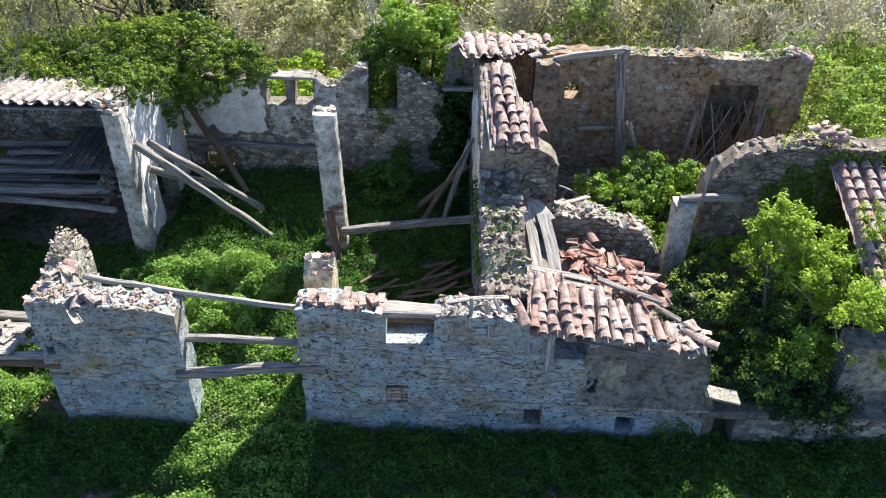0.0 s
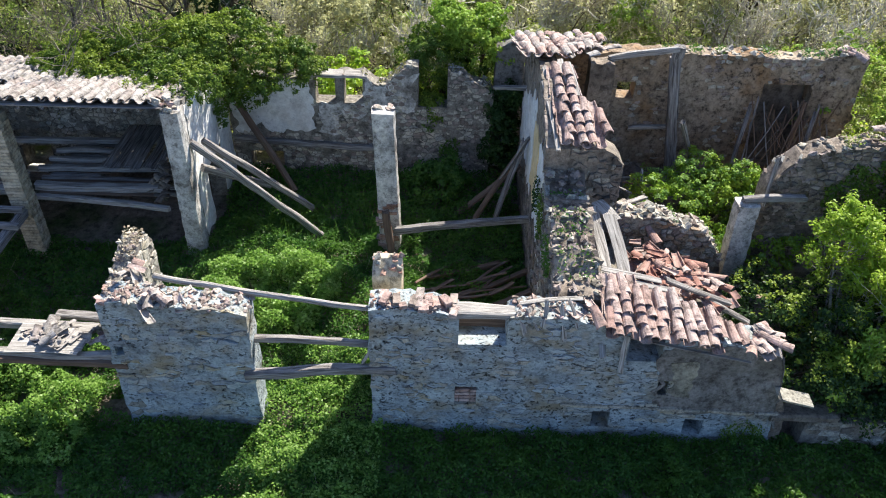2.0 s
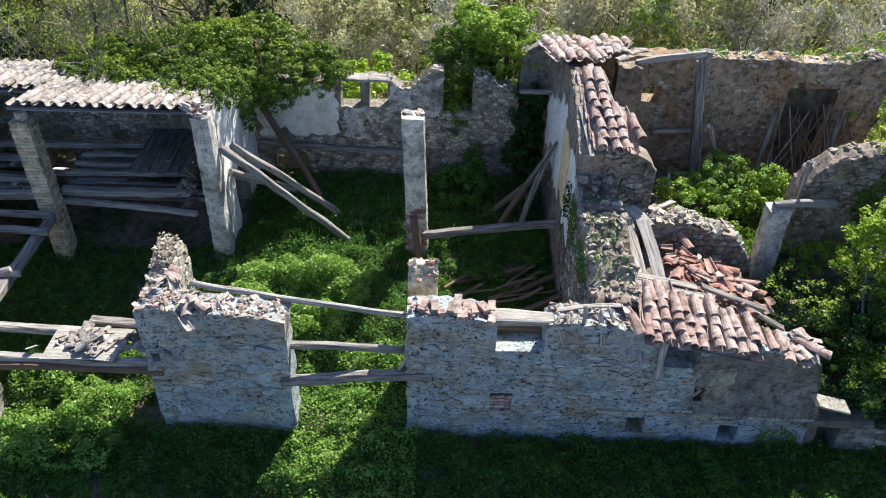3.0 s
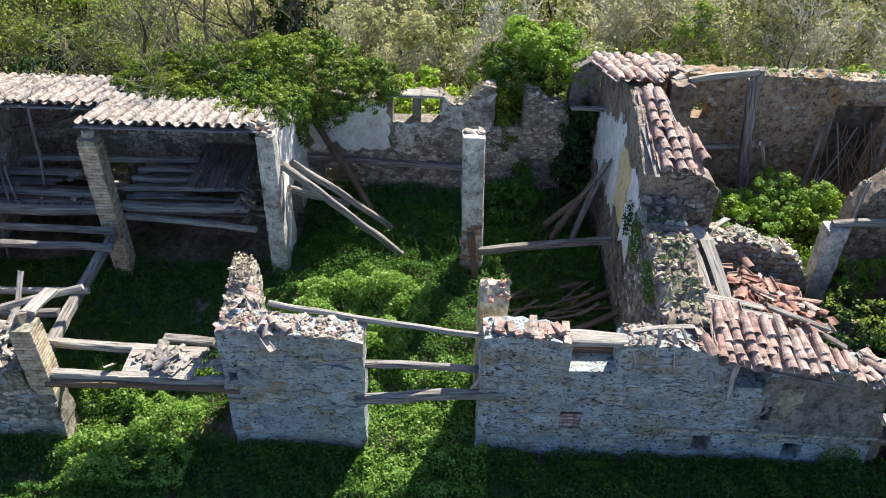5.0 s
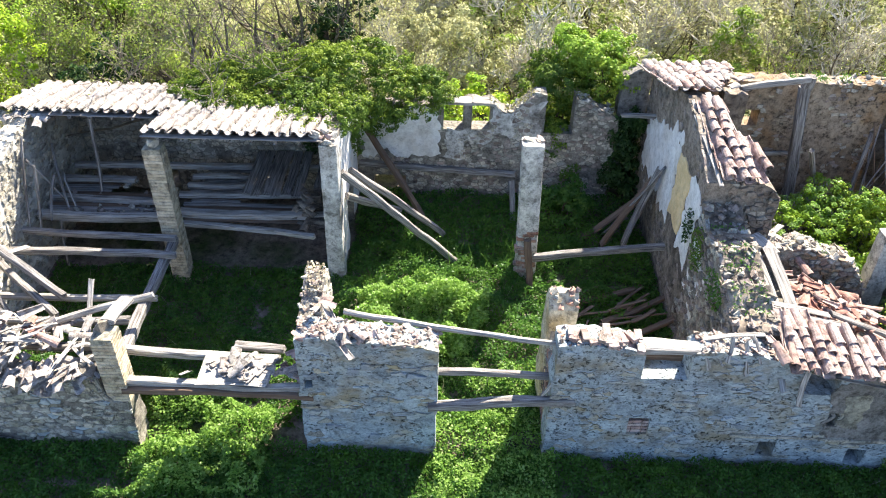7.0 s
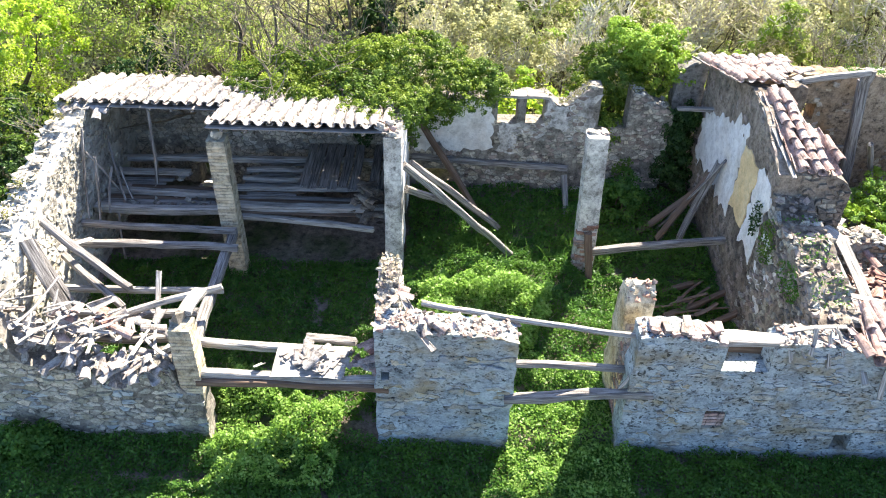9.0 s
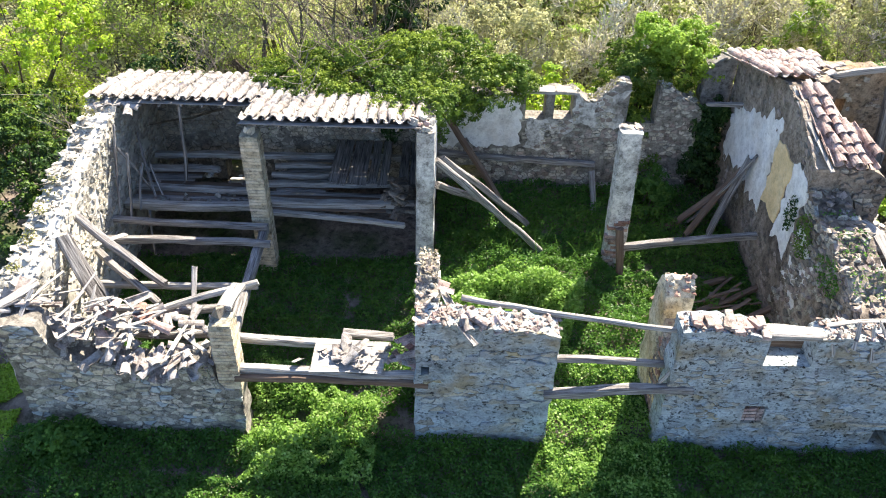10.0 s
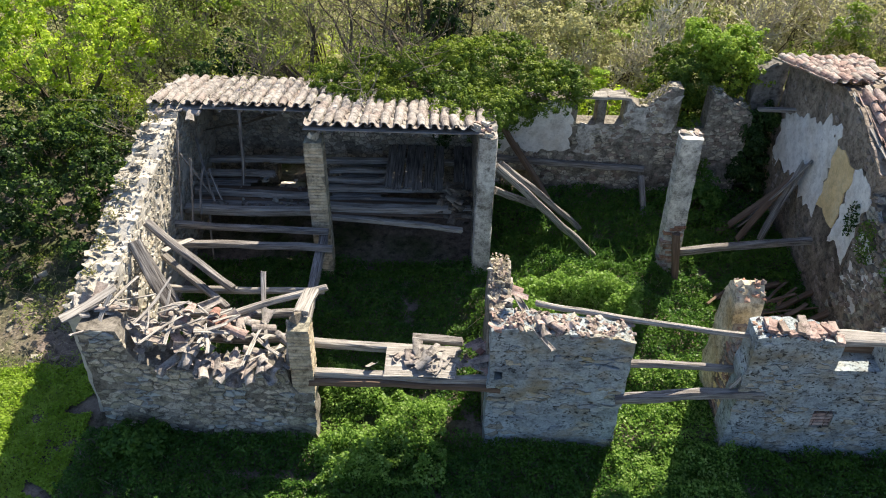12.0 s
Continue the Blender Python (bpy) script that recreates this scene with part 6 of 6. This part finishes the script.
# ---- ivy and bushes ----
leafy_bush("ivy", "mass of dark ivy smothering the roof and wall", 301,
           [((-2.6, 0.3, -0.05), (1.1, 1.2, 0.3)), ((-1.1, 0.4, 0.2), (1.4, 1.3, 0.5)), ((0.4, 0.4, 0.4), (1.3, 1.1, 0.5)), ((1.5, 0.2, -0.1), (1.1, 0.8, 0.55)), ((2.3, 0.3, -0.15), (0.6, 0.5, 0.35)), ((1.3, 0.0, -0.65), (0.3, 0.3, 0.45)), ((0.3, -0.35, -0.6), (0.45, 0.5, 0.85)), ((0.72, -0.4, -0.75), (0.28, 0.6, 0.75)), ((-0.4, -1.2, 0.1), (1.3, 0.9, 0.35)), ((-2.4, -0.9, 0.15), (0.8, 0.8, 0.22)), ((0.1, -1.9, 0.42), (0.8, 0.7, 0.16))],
           LEAF_IVY, 110000, (0.04, 0.08), "ivy", at=(-7.2, 15.2, 3.72), second=LEAF_IVY_LIT, stem=False, shell=0.25, spray=0.13)
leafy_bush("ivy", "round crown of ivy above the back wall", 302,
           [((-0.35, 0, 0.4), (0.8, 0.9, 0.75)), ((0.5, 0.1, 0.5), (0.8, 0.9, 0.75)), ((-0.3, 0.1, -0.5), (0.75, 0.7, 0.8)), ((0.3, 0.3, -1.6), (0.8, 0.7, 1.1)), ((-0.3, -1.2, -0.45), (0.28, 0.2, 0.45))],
           LEAF_IVY, 64000, (0.04, 0.08), "ivy", at=(-1.3, 16.9, 2.9), second=LEAF_IVY_LIT, shell=0.2, spray=0.12)
# lighter leaf colours stand for sun on the crown's right side
leafy_bush("ivy", "bright leaves beside the ivy crown, coloured as its sunlit side", 320, [((-0.05, -0.1, 0.35), (0.75, 0.8, 0.75)), ((-0.8, 0.1, 0.75), (0.6, 0.7, 0.4))], LEAF_CROWN, 24000, (0.04, 0.09), "ivy", at=(-0.35, 16.9, 3.5), second=LEAF_BRIGHT, spray=0.12)
leafy_bush("elder_bush", "green bush against the shaded back wall", 303, [((0, 0, 0.3), (0.6, 0.5, 0.45)), ((0.3, 0.2, 0.65), (0.3, 0.3, 0.35))], LEAF_GREEN, 7000, (0.05, 0.10), at=(-1.5, 14.5, 0.7))
# sunlit leaf colours brighten this bush, which lies partly in the wall's shadow
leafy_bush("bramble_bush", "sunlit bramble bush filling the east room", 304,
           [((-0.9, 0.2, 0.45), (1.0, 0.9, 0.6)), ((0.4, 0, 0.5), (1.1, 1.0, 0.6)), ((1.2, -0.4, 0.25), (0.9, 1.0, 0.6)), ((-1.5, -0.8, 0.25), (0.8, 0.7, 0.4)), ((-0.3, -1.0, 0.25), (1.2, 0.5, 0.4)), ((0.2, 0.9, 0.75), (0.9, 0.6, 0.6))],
           LEAF_CROWN, 60000, (0.04, 0.085), at=(4.6, 12.6, 1.15), second=LEAF_WEED_LIT, spray=0.12)
rosette_tree("young_tree", "vivid green young tree growing out of the ruin", 305, (6.55, 9.3, 0.9), 4.0, 6, LEAF_YOUNG, 34, (0.05, 0.11))
rosette_tree("young_tree", "small leafy sapling with pale limbs beside the outbuilding", 325, (6.5, 8.3, 0.8), 2.3, 4, LEAF_BRIGHT, 12, (0.07, 0.13))
rosette_tree("young_tree", "thin sapling with yellow-green leaves beside the east wall", 326, (7.6, 13.6, 2.2), 1.6, 3, LEAF_PALE, 4, (0.06, 0.11), rad=0.02)
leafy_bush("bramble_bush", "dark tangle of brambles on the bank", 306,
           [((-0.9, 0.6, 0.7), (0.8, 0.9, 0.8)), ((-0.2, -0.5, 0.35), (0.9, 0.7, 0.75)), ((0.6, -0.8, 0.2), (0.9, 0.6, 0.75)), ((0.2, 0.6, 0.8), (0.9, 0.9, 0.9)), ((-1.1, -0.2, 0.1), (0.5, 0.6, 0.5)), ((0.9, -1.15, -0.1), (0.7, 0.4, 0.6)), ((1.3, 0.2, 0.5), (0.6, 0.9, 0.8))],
           LEAF_DARK, 34000, (0.04, 0.09), at=(5.9, 8.75, 0.7), second=LEAF_IVY_LIT)
leafy_bush("hazel_bush", "bright green thicket beyond the east wall", 307,
           [((0, 0, 1.6), (1.5, 1.3, 1.6)), ((1.6, -1.6, 1.4), (1.5, 1.5, 1.6)), ((1.0, -3.2, 1.6), (1.2, 1.3, 1.3)), ((2.8, -0.4, 1.2), (1.6, 1.6, 1.5))],
           LEAF_OLIVE, 36000, (0.05, 0.11), at=(9.0, 16.8, 0.8), second=LEAF_BRIGHT)
leafy_bush("nettle_bush", "dark green nettles at the corner of the broken wall", 331, [((0, 0, 0.3), (0.45, 0.35, 0.4)), ((0.4, 0.05, 0.2), (0.35, 0.3, 0.3))], LEAF_GREEN, 6000, (0.05, 0.10), at=(-13.25, 7.0, 0.2))
leafy_bush("elder_bush", "dark evergreen thicket beside the gable wall", 308,
           [((0, 0, 1.2), (1.4, 1.3, 1.5)), ((-1.6, 0.6, 1.0), (1.5, 1.4, 1.4)), ((0.3, 2.0, 1.0), (1.4, 1.3, 1.2)), ((-1.2, 2.6, 1.0), (1.6, 1.3, 1.1)), ((-3.2, 1.8, 0.7), (1.6, 1.4, 1.1)), ((0.1, -1.6, 0.8), (1.0, 0.9, 1.1)), ((-1.9, -1.3, 0.8), (1.2, 1.1, 1.3)), ((-3.6, -0.4, 0.9), (1.4, 1.3, 1.4)), ((-1.0, -2.9, 0.2), (0.9, 0.8, 0.6)), ((1.5, -2.0, 0.9), (0.8, 1.0, 1.2)), ((1.7, -0.4, 0.8), (0.8, 1.0, 1.3))],
           LEAF_DARK, 52000, (0.05, 0.12), at=(-16.9, 14.0, 0.4), second=LEAF_IVY)
leafy_bush("juniper_bush", "dark grey-green juniper behind the corner", 309, [((0, 0, 1.2), (1.0, 0.9, 1.5)), ((0.7, 0.3, 0.9), (0.8, 0.8, 1.1)), ((-0.8, 0.4, 1.0), (0.8, 0.8, 1.2))], LEAF_DARK, 11000, (0.06, 0.12), at=(-13.6, 18.2, 0.8))
leafy_bush("maple_tree", "vivid spring-green tree at the edge of the wood", 310,
           [((0, 0, 2.4), (1.9, 1.6, 1.6)), ((-2.2, 0.6, 2.0), (1.9, 1.6, 1.6)), ((-1.0, -1.3, 1.4), (1.7, 1.3, 1.3)), ((1.5, 0.8, 1.5), (1.3, 1.3, 1.3)), ((-4.0, 0.2, 1.6), (1.7, 1.5, 1.6))],
           LEAF_LIME, 52000, (0.06, 0.12), "tree", at=(-18.6, 18.4, 1.6), shell=0.4, second=LEAF_BRIGHT)
leafy_bush("cypress_tree", "dark evergreen in the wood", 311, [((0, 0, 2.2), (1.1, 1.0, 2.0)), ((0.3, 0.2, 4.2), (0.9, 0.9, 1.6)), ((-0.8, 0.5, 1.6), (0.9, 0.9, 1.3))], LEAF_DARK, 12000, (0.08, 0.16), "tree", at=(-7.6, 20.6, 0.8))
leafy_bush("spring_bush", "lime-green shrub behind the windows", 312, [((0, 0, 0.9), (1.2, 0.7, 1.0)), ((-1.2, 0.4, 0.6), (0.9, 0.8, 0.9))], LEAF_LIME, 9000, (0.07, 0.14), at=(-3.6, 17.3, 1.0), second=LEAF_BRIGHT)
leafy_bush("willow_bush", "pale yellow budding shrub in the wood", 313, [((0, 0, 1.6), (1.1, 1.0, 1.5)), ((0.9, 0.4, 1.2), (0.9, 0.9, 1.2))], LEAF_PALE, 14000, (0.05, 0.10), at=(-4.6, 20.2, 0.8), shell=0.8)
leafy_bush("box_bush", "dark green shrub at the wood's edge", 314, [((0, 0, 1.4), (1.1, 1.0, 1.4)), ((1.1, 0.5, 1.0), (0.9, 0.9, 1.0))], LEAF_OLIVE, 9000, (0.06, 0.12), at=(4.2, 20.8, 0.8), second=LEAF_CROWN)
leafy_bush("box_bush", "olive shrub at the wood's edge", 315, [((0, 0, 1.0), (1.4, 1.0, 1.0)), ((-1.4, 0.5, 0.8), (1.2, 0.9, 0.9))], LEAF_OLIVE, 9000, (0.07, 0.15), at=(1.2, 19.4, 0.8), second=LEAF_PALE)

leafy_bush("ivy", "dark ivy filling the gap beside the gable", 327, [((0, 0, 0.8), (0.4, 0.35, 0.8)), ((0.0, 0.0, 1.9), (0.3, 0.3, 0.7))], LEAF_DARK, 12000, (0.05, 0.10), "ivy", at=(0.15, 15.6, 0.7), stem=False)

for x, y in ((-5.7, 16.7), (-11.6, 16.8)):
    leafy_bush("spring_bush", "lime-green shrub behind a low window", 330, [((0, 0, 0.5), (0.7, 0.5, 0.6)), ((0.5, 0.3, 0.7), (0.5, 0.5, 0.5))], LEAF_LIME, 3000, (0.06, 0.12), at=(x, y, ground_z(x, y)))
ivy_sheet("ivy", "dark ivy spreading over the outbuilding wall", 507, w_ridge, 0.9, 5.2, 1.6, 4.1, 6500, LEAF_IVY)

# ---- loose budding shrubs filling the wood ----
loose = random.Random(515)
for i, (x, y, s, main, over) in enumerate(((-11.6, 21.4, 1.0, LEAF_PALE, LEAF_OLIVE), (-6.0, 21.6, 0.9, LEAF_PALE, None), (-2.4, 21.8, 1.0, LEAF_PALE, LEAF_BRIGHT), (0.6, 23.2, 1.1, LEAF_OLIVE, LEAF_PALE), (2.9, 19.6, 0.8, LEAF_OLIVE, LEAF_BRIGHT), (6.2, 21.6, 1.0, LEAF_PALE, LEAF_OLIVE), (9.6, 23.4, 1.2, LEAF_PALE, None), (13.0, 20.0, 1.1, LEAF_BRIGHT, LEAF_OLIVE), (-16.5, 25.0, 1.2, LEAF_BRIGHT, LEAF_LIME), (-9.0, 25.5, 1.3, LEAF_PALE, LEAF_BRIGHT), (-4.0, 27.5, 1.4, LEAF_OLIVE, LEAF_PALE), (3.0, 28.5, 1.5, LEAF_PALE, LEAF_BRIGHT), (8.0, 29.0, 1.5, LEAF_PALE, LEAF_OLIVE), (-14.0, 29.5, 1.6, LEAF_PALE, LEAF_OLIVE), (13.5, 29.0, 1.5, LEAF_OLIVE, LEAF_PALE), (-0.5, 33.0, 1.8, LEAF_PALE, None), (-8.0, 34.0, 1.9, LEAF_PALE, LEAF_OLIVE), (7.0, 35.0, 2.0, LEAF_OLIVE, LEAF_PALE), (-20.0, 34.0, 2.0, LEAF_BRIGHT, LEAF_PALE), (15.0, 36.0, 2.0, LEAF_PALE, None))):
    lobes = [((loose.uniform(-1.2, 1.2) * s, loose.uniform(-0.8, 0.8) * s, loose.uniform(0.6, 1.9) * s), (loose.uniform(0.6, 1.1) * s, loose.uniform(0.6, 1.0) * s, loose.uniform(0.6, 1.0) * s)) for k in range(4)]
    words = {"budding_leaf": "pale yellow-green budding shrub in the wood", "olive_leaf": "soft olive-green shrub in the wood", "bright_leaf": "fresh green leafy shrub in the wood"}
    b = leafy_bush("wood_shrub", words[main.name], 600 + i, lobes, main, 11000, (0.05 * s ** 0.5, 0.10 * s ** 0.5), at=(x, y, ground_z(x, y)), shell=0.9, second=over)
    b["group"] = "shrubs of the wood"

# ---- trees of the wood, bare or in bud ----
kinds = [
    bare_tree("bare_tree", "leafless grey-brown tree at the edge of the wood", 401, 5.6, 5, LEAF_OLIVE, 1, (0.03, 0.06), rad=0.15, haze=0, twig_material=TWIG, depth=4, twig=0.006),
    bare_tree("bare_tree", "tangled leafless thorn tree", 402, 4.2, 5, LEAF_OLIVE, 1, (0.04, 0.08), rad=0.09, haze=1, twig_material=BARK),
    bare_tree("budding_tree", "pale budding shrub with fine twigs", 403, 3.6, 6, LEAF_PALE, 4, (0.045, 0.08), rad=0.035, haze=0, twig_material=PALE_TWIG, twig=0.012),
    bare_tree("budding_tree", "willow shrub with silvery twigs", 404, 4.0, 6, LEAF_PALE, 1, (0.04, 0.07), rad=0.04, haze=0, twig_material=PALE_TWIG, twig=0.014),
    bare_tree("budding_tree", "young tree with yellow-green buds", 405, 4.6, 4, LEAF_OLIVE, 5, (0.06, 0.11), rad=0.05, haze=0, twig=0.010),
]
spots = [(0, -10.6, 17.4, 1.25), (0, -9.3, 17.7, 1.1), (4, -12.6, 19.4, 0.9), (0, -8.6, 20.2, 1.25), (4, -15.4, 20.4, 1.0), (2, -5.9, 19.0, 1.0), (3, -2.2, 19.4, 1.1), (3, 1.9, 21.8, 1.2), (0, 6.4, 19.2, 0.8), (1, 9.4, 19.6, 0.7), (2, 3.4, 22.6, 1.2),
         (3, 8.2, 21.0, 1.2), (3, 10.6, 20.6, 1.1), (2, 12.6, 22.6, 1.3), (4, -17.4, 23.2, 1.2), (2, -6.2, 24.0, 1.4), (4, -2.6, 25.0, 1.4), (3, 1.0, 26.4, 1.5), (2, 5.0, 26.4, 1.4), (4, 9.2, 26.0, 1.4), (3, 13.6, 27.0, 1.5),
         (4, -14.0, 26.0, 1.4), (2, -19.5, 27.5, 1.5), (2, -1.0, 31.0, 1.7), (4, 6.6, 31.5, 1.7), (3, 14.0, 32.5, 1.8), (2, -14.5, 32.0, 1.8), (3, 16.5, 24.0, 1.3), (4, -22.5, 31.0, 1.7), (2, 3.0, 35.0, 1.9), (3, -6.0, 36.0, 2.0), (4, 11.0, 37.0, 2.0), (4, -19.0, 24.5, 1.2)]
turns = random.Random(77)
used = set()
for k, x, y, s in spots:
    m = pose(x, y, ground_z(x, y), 0, 0, turns.uniform(0, 360))
    if k in used:
        t = copy_thing(kinds[k], m)
    else:
        t = kinds[k]
        t.matrix_basis = m
        used.add(k)
    t.scale = (s, s, s * turns.uniform(0.9, 1.1))
    t["group"] = "trees of the wood"

# ---- ivy, moss and small plants on the walls ----
ivy_sheet("ivy", "ivy clinging to the broken cross wall", 501, w_cross_low, 0.1, 0.9, 2.4, 3.5, 420, LEAF_IVY, (0.04, 0.08))
ivy_sheet("ivy", "ivy trailing over the stones", 502, w_cross_low, 1.2, 2.2, 2.6, 3.5, 380, LEAF_GREEN, (0.04, 0.08))
ivy_sheet("ivy", "dark ivy on the gable wall", 503, w_cross, 4.6, 5.05, 2.6, 3.5, 260, LEAF_DARK, (0.04, 0.08))
ivy_sheet("ivy", "dark ivy hanging beside the gable", 504, w_back, 5.2, 5.8, 1.0, 1.9, 160, LEAF_IVY)
ivy_sheet("ivy", "dark creeper on the shaded back wall", 505, w_back_left, 6.1, 6.7, 1.9, 3.3, 600, LEAF_DARK)
ivy_sheet("ivy", "green creeper at the foot of the wall", 506, w_b, 6.2, 7.1, 0.1, 0.85, 420, LEAF_IVY, (0.03, 0.06))
moss_tufts("moss", "dry moss along the top of the gable wall", 511, w_left, 0.2, 5.6, 1400, w=(0.5, 0.95))
moss_tufts("moss", "yellow moss on the back wall", 512, w_back, 3.3, 6.5, 700)
moss_tufts("moss", "grass along the wall top", 513, w_back_right, 2.6, 7.4, 1500, LEAF_GREEN)
moss_tufts("moss", "small weeds on the broken cross wall", 514, w_cross_low, 0.2, 2.6, 700, LEAF_GREEN)
moss_tufts("moss", "dry moss on the return wall", 515, w_a_return, 0.5, 1.2, 200, STRAW)
moss_tufts("moss", "small weeds on the tumbled wall", 516, w_rubble, 1.2, 2.3, 500, LEAF_GREEN)
moss_tufts("moss", "grass along the ridge wall", 517, w_ridge, 1.0, 5.0, 1200, LEAF_OLIVE)

# ---- plaster coats ----
w_back.patch("plaster", PLASTER, 0.05, 2.1, 1.9, 3.3, ragged=0.12, label="white plaster")
w_back.patch("plaster", LIGHT_RENDER, 2.2, 2.75, 1.85, 2.35, ragged=0.08, label="grey plaster")
w_back.patch("plaster", LIGHT_RENDER, 3.4, 4.6, 2.5, 3.5, ragged=0.12, label="grey plaster")
w_plastered.patch("plaster", PLASTER, 0.02, 2.95, 0.8, 4.1, ragged=0.08, label="white plaster")
w_cross.patch("plaster", PLASTER, 0.45, 3.3, 2.1, 3.3, ragged=0.2, label="torn white plaster", rise=0.95)
w_cross.patch("plaster", PLASTER, 4.22, 5.0, 2.1, 3.9, ragged=0.12, label="torn white plaster")
w_cross.patch("plaster", OCHRE, 3.32, 4.2, 2.4, 3.88, proud=0.03, ragged=0.08, label="ochre plaster")
w_cross.patch("plaster", STAINED_RENDER, 0.1, 2.4, 1.4, 2.1, ragged=0.15, label="brown stained plaster")
w_cross_low.patch("plaster", PLASTER, 0.1, 1.0, 1.6, 3.0, ragged=0.2, label="flaking white plaster")
w_b.patch("plaster", GREY_RENDER, 4.9, 7.1, 0.9, 2.5, ragged=0.14, label="grey plaster")
w_b.patch("plaster", YELLOW_RENDER, 5.15, 5.55, 1.35, 2.15, proud=0.018, ragged=0.12, label="pale yellow plaster")
w_right.patch("plaster", YELLOW_RENDER, 0.2, 3.0, 1.1, 2.2, ragged=0.2, label="yellowed plaster")
w_back_right.patch("plaster", STAINED_RENDER, 0.3, 1.7, 2.3, 4.0, ragged=0.15, label="stained ochre plaster")
w_back_right.patch("plaster", STAINED_RENDER, 2.4, 5.1, 1.6, 3.7, ragged=0.2, label="stained ochre plaster")
w_back_right.patch("plaster", STAINED_RENDER, 6.55, 7.5, 2.0, 3.9, ragged=0.2, label="stained ochre plaster")

w_back.patch("plaster", LIGHT_RENDER, 2.25, 3.4, 2.35, 2.7, ragged=0.08, label="grey plaster")
# ---- stones of the walls ----
w_b.face([FRONT_STONE, FRONT_STONE, FRONT_STONE, STONE], (0.06, 0.13), (0.12, 0.38), low=0.0, proud=0.014, depth=0.05, skip=lambda s, z: s > 4.95 and z > 1.0, stretch=2.0, joint=0.010, gaps=0.68, jag=0.25)
w_a.face([FRONT_STONE, FRONT_STONE, STONE], (0.07, 0.14), (0.13, 0.40), low=0.0, proud=0.014, depth=0.05, joint=0.010, gaps=0.68, jag=0.25)
w_a_return.face([PALE_STONE, STONE], (0.08, 0.18), (0.1, 0.25))
w_left_front.face([PALE_STONE, STONE, PALE_STONE, YELLOW_RENDER, FRONT_STONE], (0.07, 0.13), (0.10, 0.30), low=0.1, depth=0.06, proud=0.016, joint=0.010)
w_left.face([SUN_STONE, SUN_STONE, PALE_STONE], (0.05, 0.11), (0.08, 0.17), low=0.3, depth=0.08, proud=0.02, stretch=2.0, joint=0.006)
w_back_left.face([PALE_STONE, STONE, PALE_STONE], (0.08, 0.14), (0.10, 0.22), low=0.8, single=200, stretch=4.0, proud=0.012)
w_back.face([STONE, PALE_STONE, RUBBLE], (0.06, 0.12), (0.08, 0.2), low=0.5, single=220, stretch=3.5, proud=0.010, gaps=0.28, skip=lambda s, z: s < 2.1 and z > 1.85)
w_cross.face([OLD_RENDER, RUBBLE, DARK_STONE], (0.06, 0.13), (0.08, 0.2), low=0.5, single=160, stretch=4.5, proud=0.008, gaps=0.5, skip=lambda s, z: 1.9 < z < 3.95 and s > 0.4)
w_cross_low.face([STONE, DARK_STONE, OLD_RENDER, RUBBLE], (0.06, 0.13), (0.08, 0.2), low=0.4, single=160, stretch=1.5, proud=0.03, depth=0.08)
w_stub.face([DARK_STONE, STONE, OLD_RENDER], (0.06, 0.13), (0.08, 0.2), low=1.8, proud=0.03, depth=0.08)
w_rubble.face([STONE, RUBBLE, STAINED_RENDER], (0.06, 0.13), (0.08, 0.2), low=1.0, proud=0.03, depth=0.09)
w_low.face([STONE, DARK_STONE], (0.08, 0.15), (0.12, 0.3), low=0.0, single=60)
w_ridge.face([RUBBLE, DARK_STONE, OLD_RENDER], (0.06, 0.12), (0.08, 0.2), low=1.5, single=60, proud=0.03, depth=0.08, span=(0, 4.5))
w_back_right.face([STONE, STAINED_RENDER, RUBBLE], (0.06, 0.12), (0.08, 0.2), low=1.0, single=60, depth=0.04, proud=0.012, gaps=0.62)
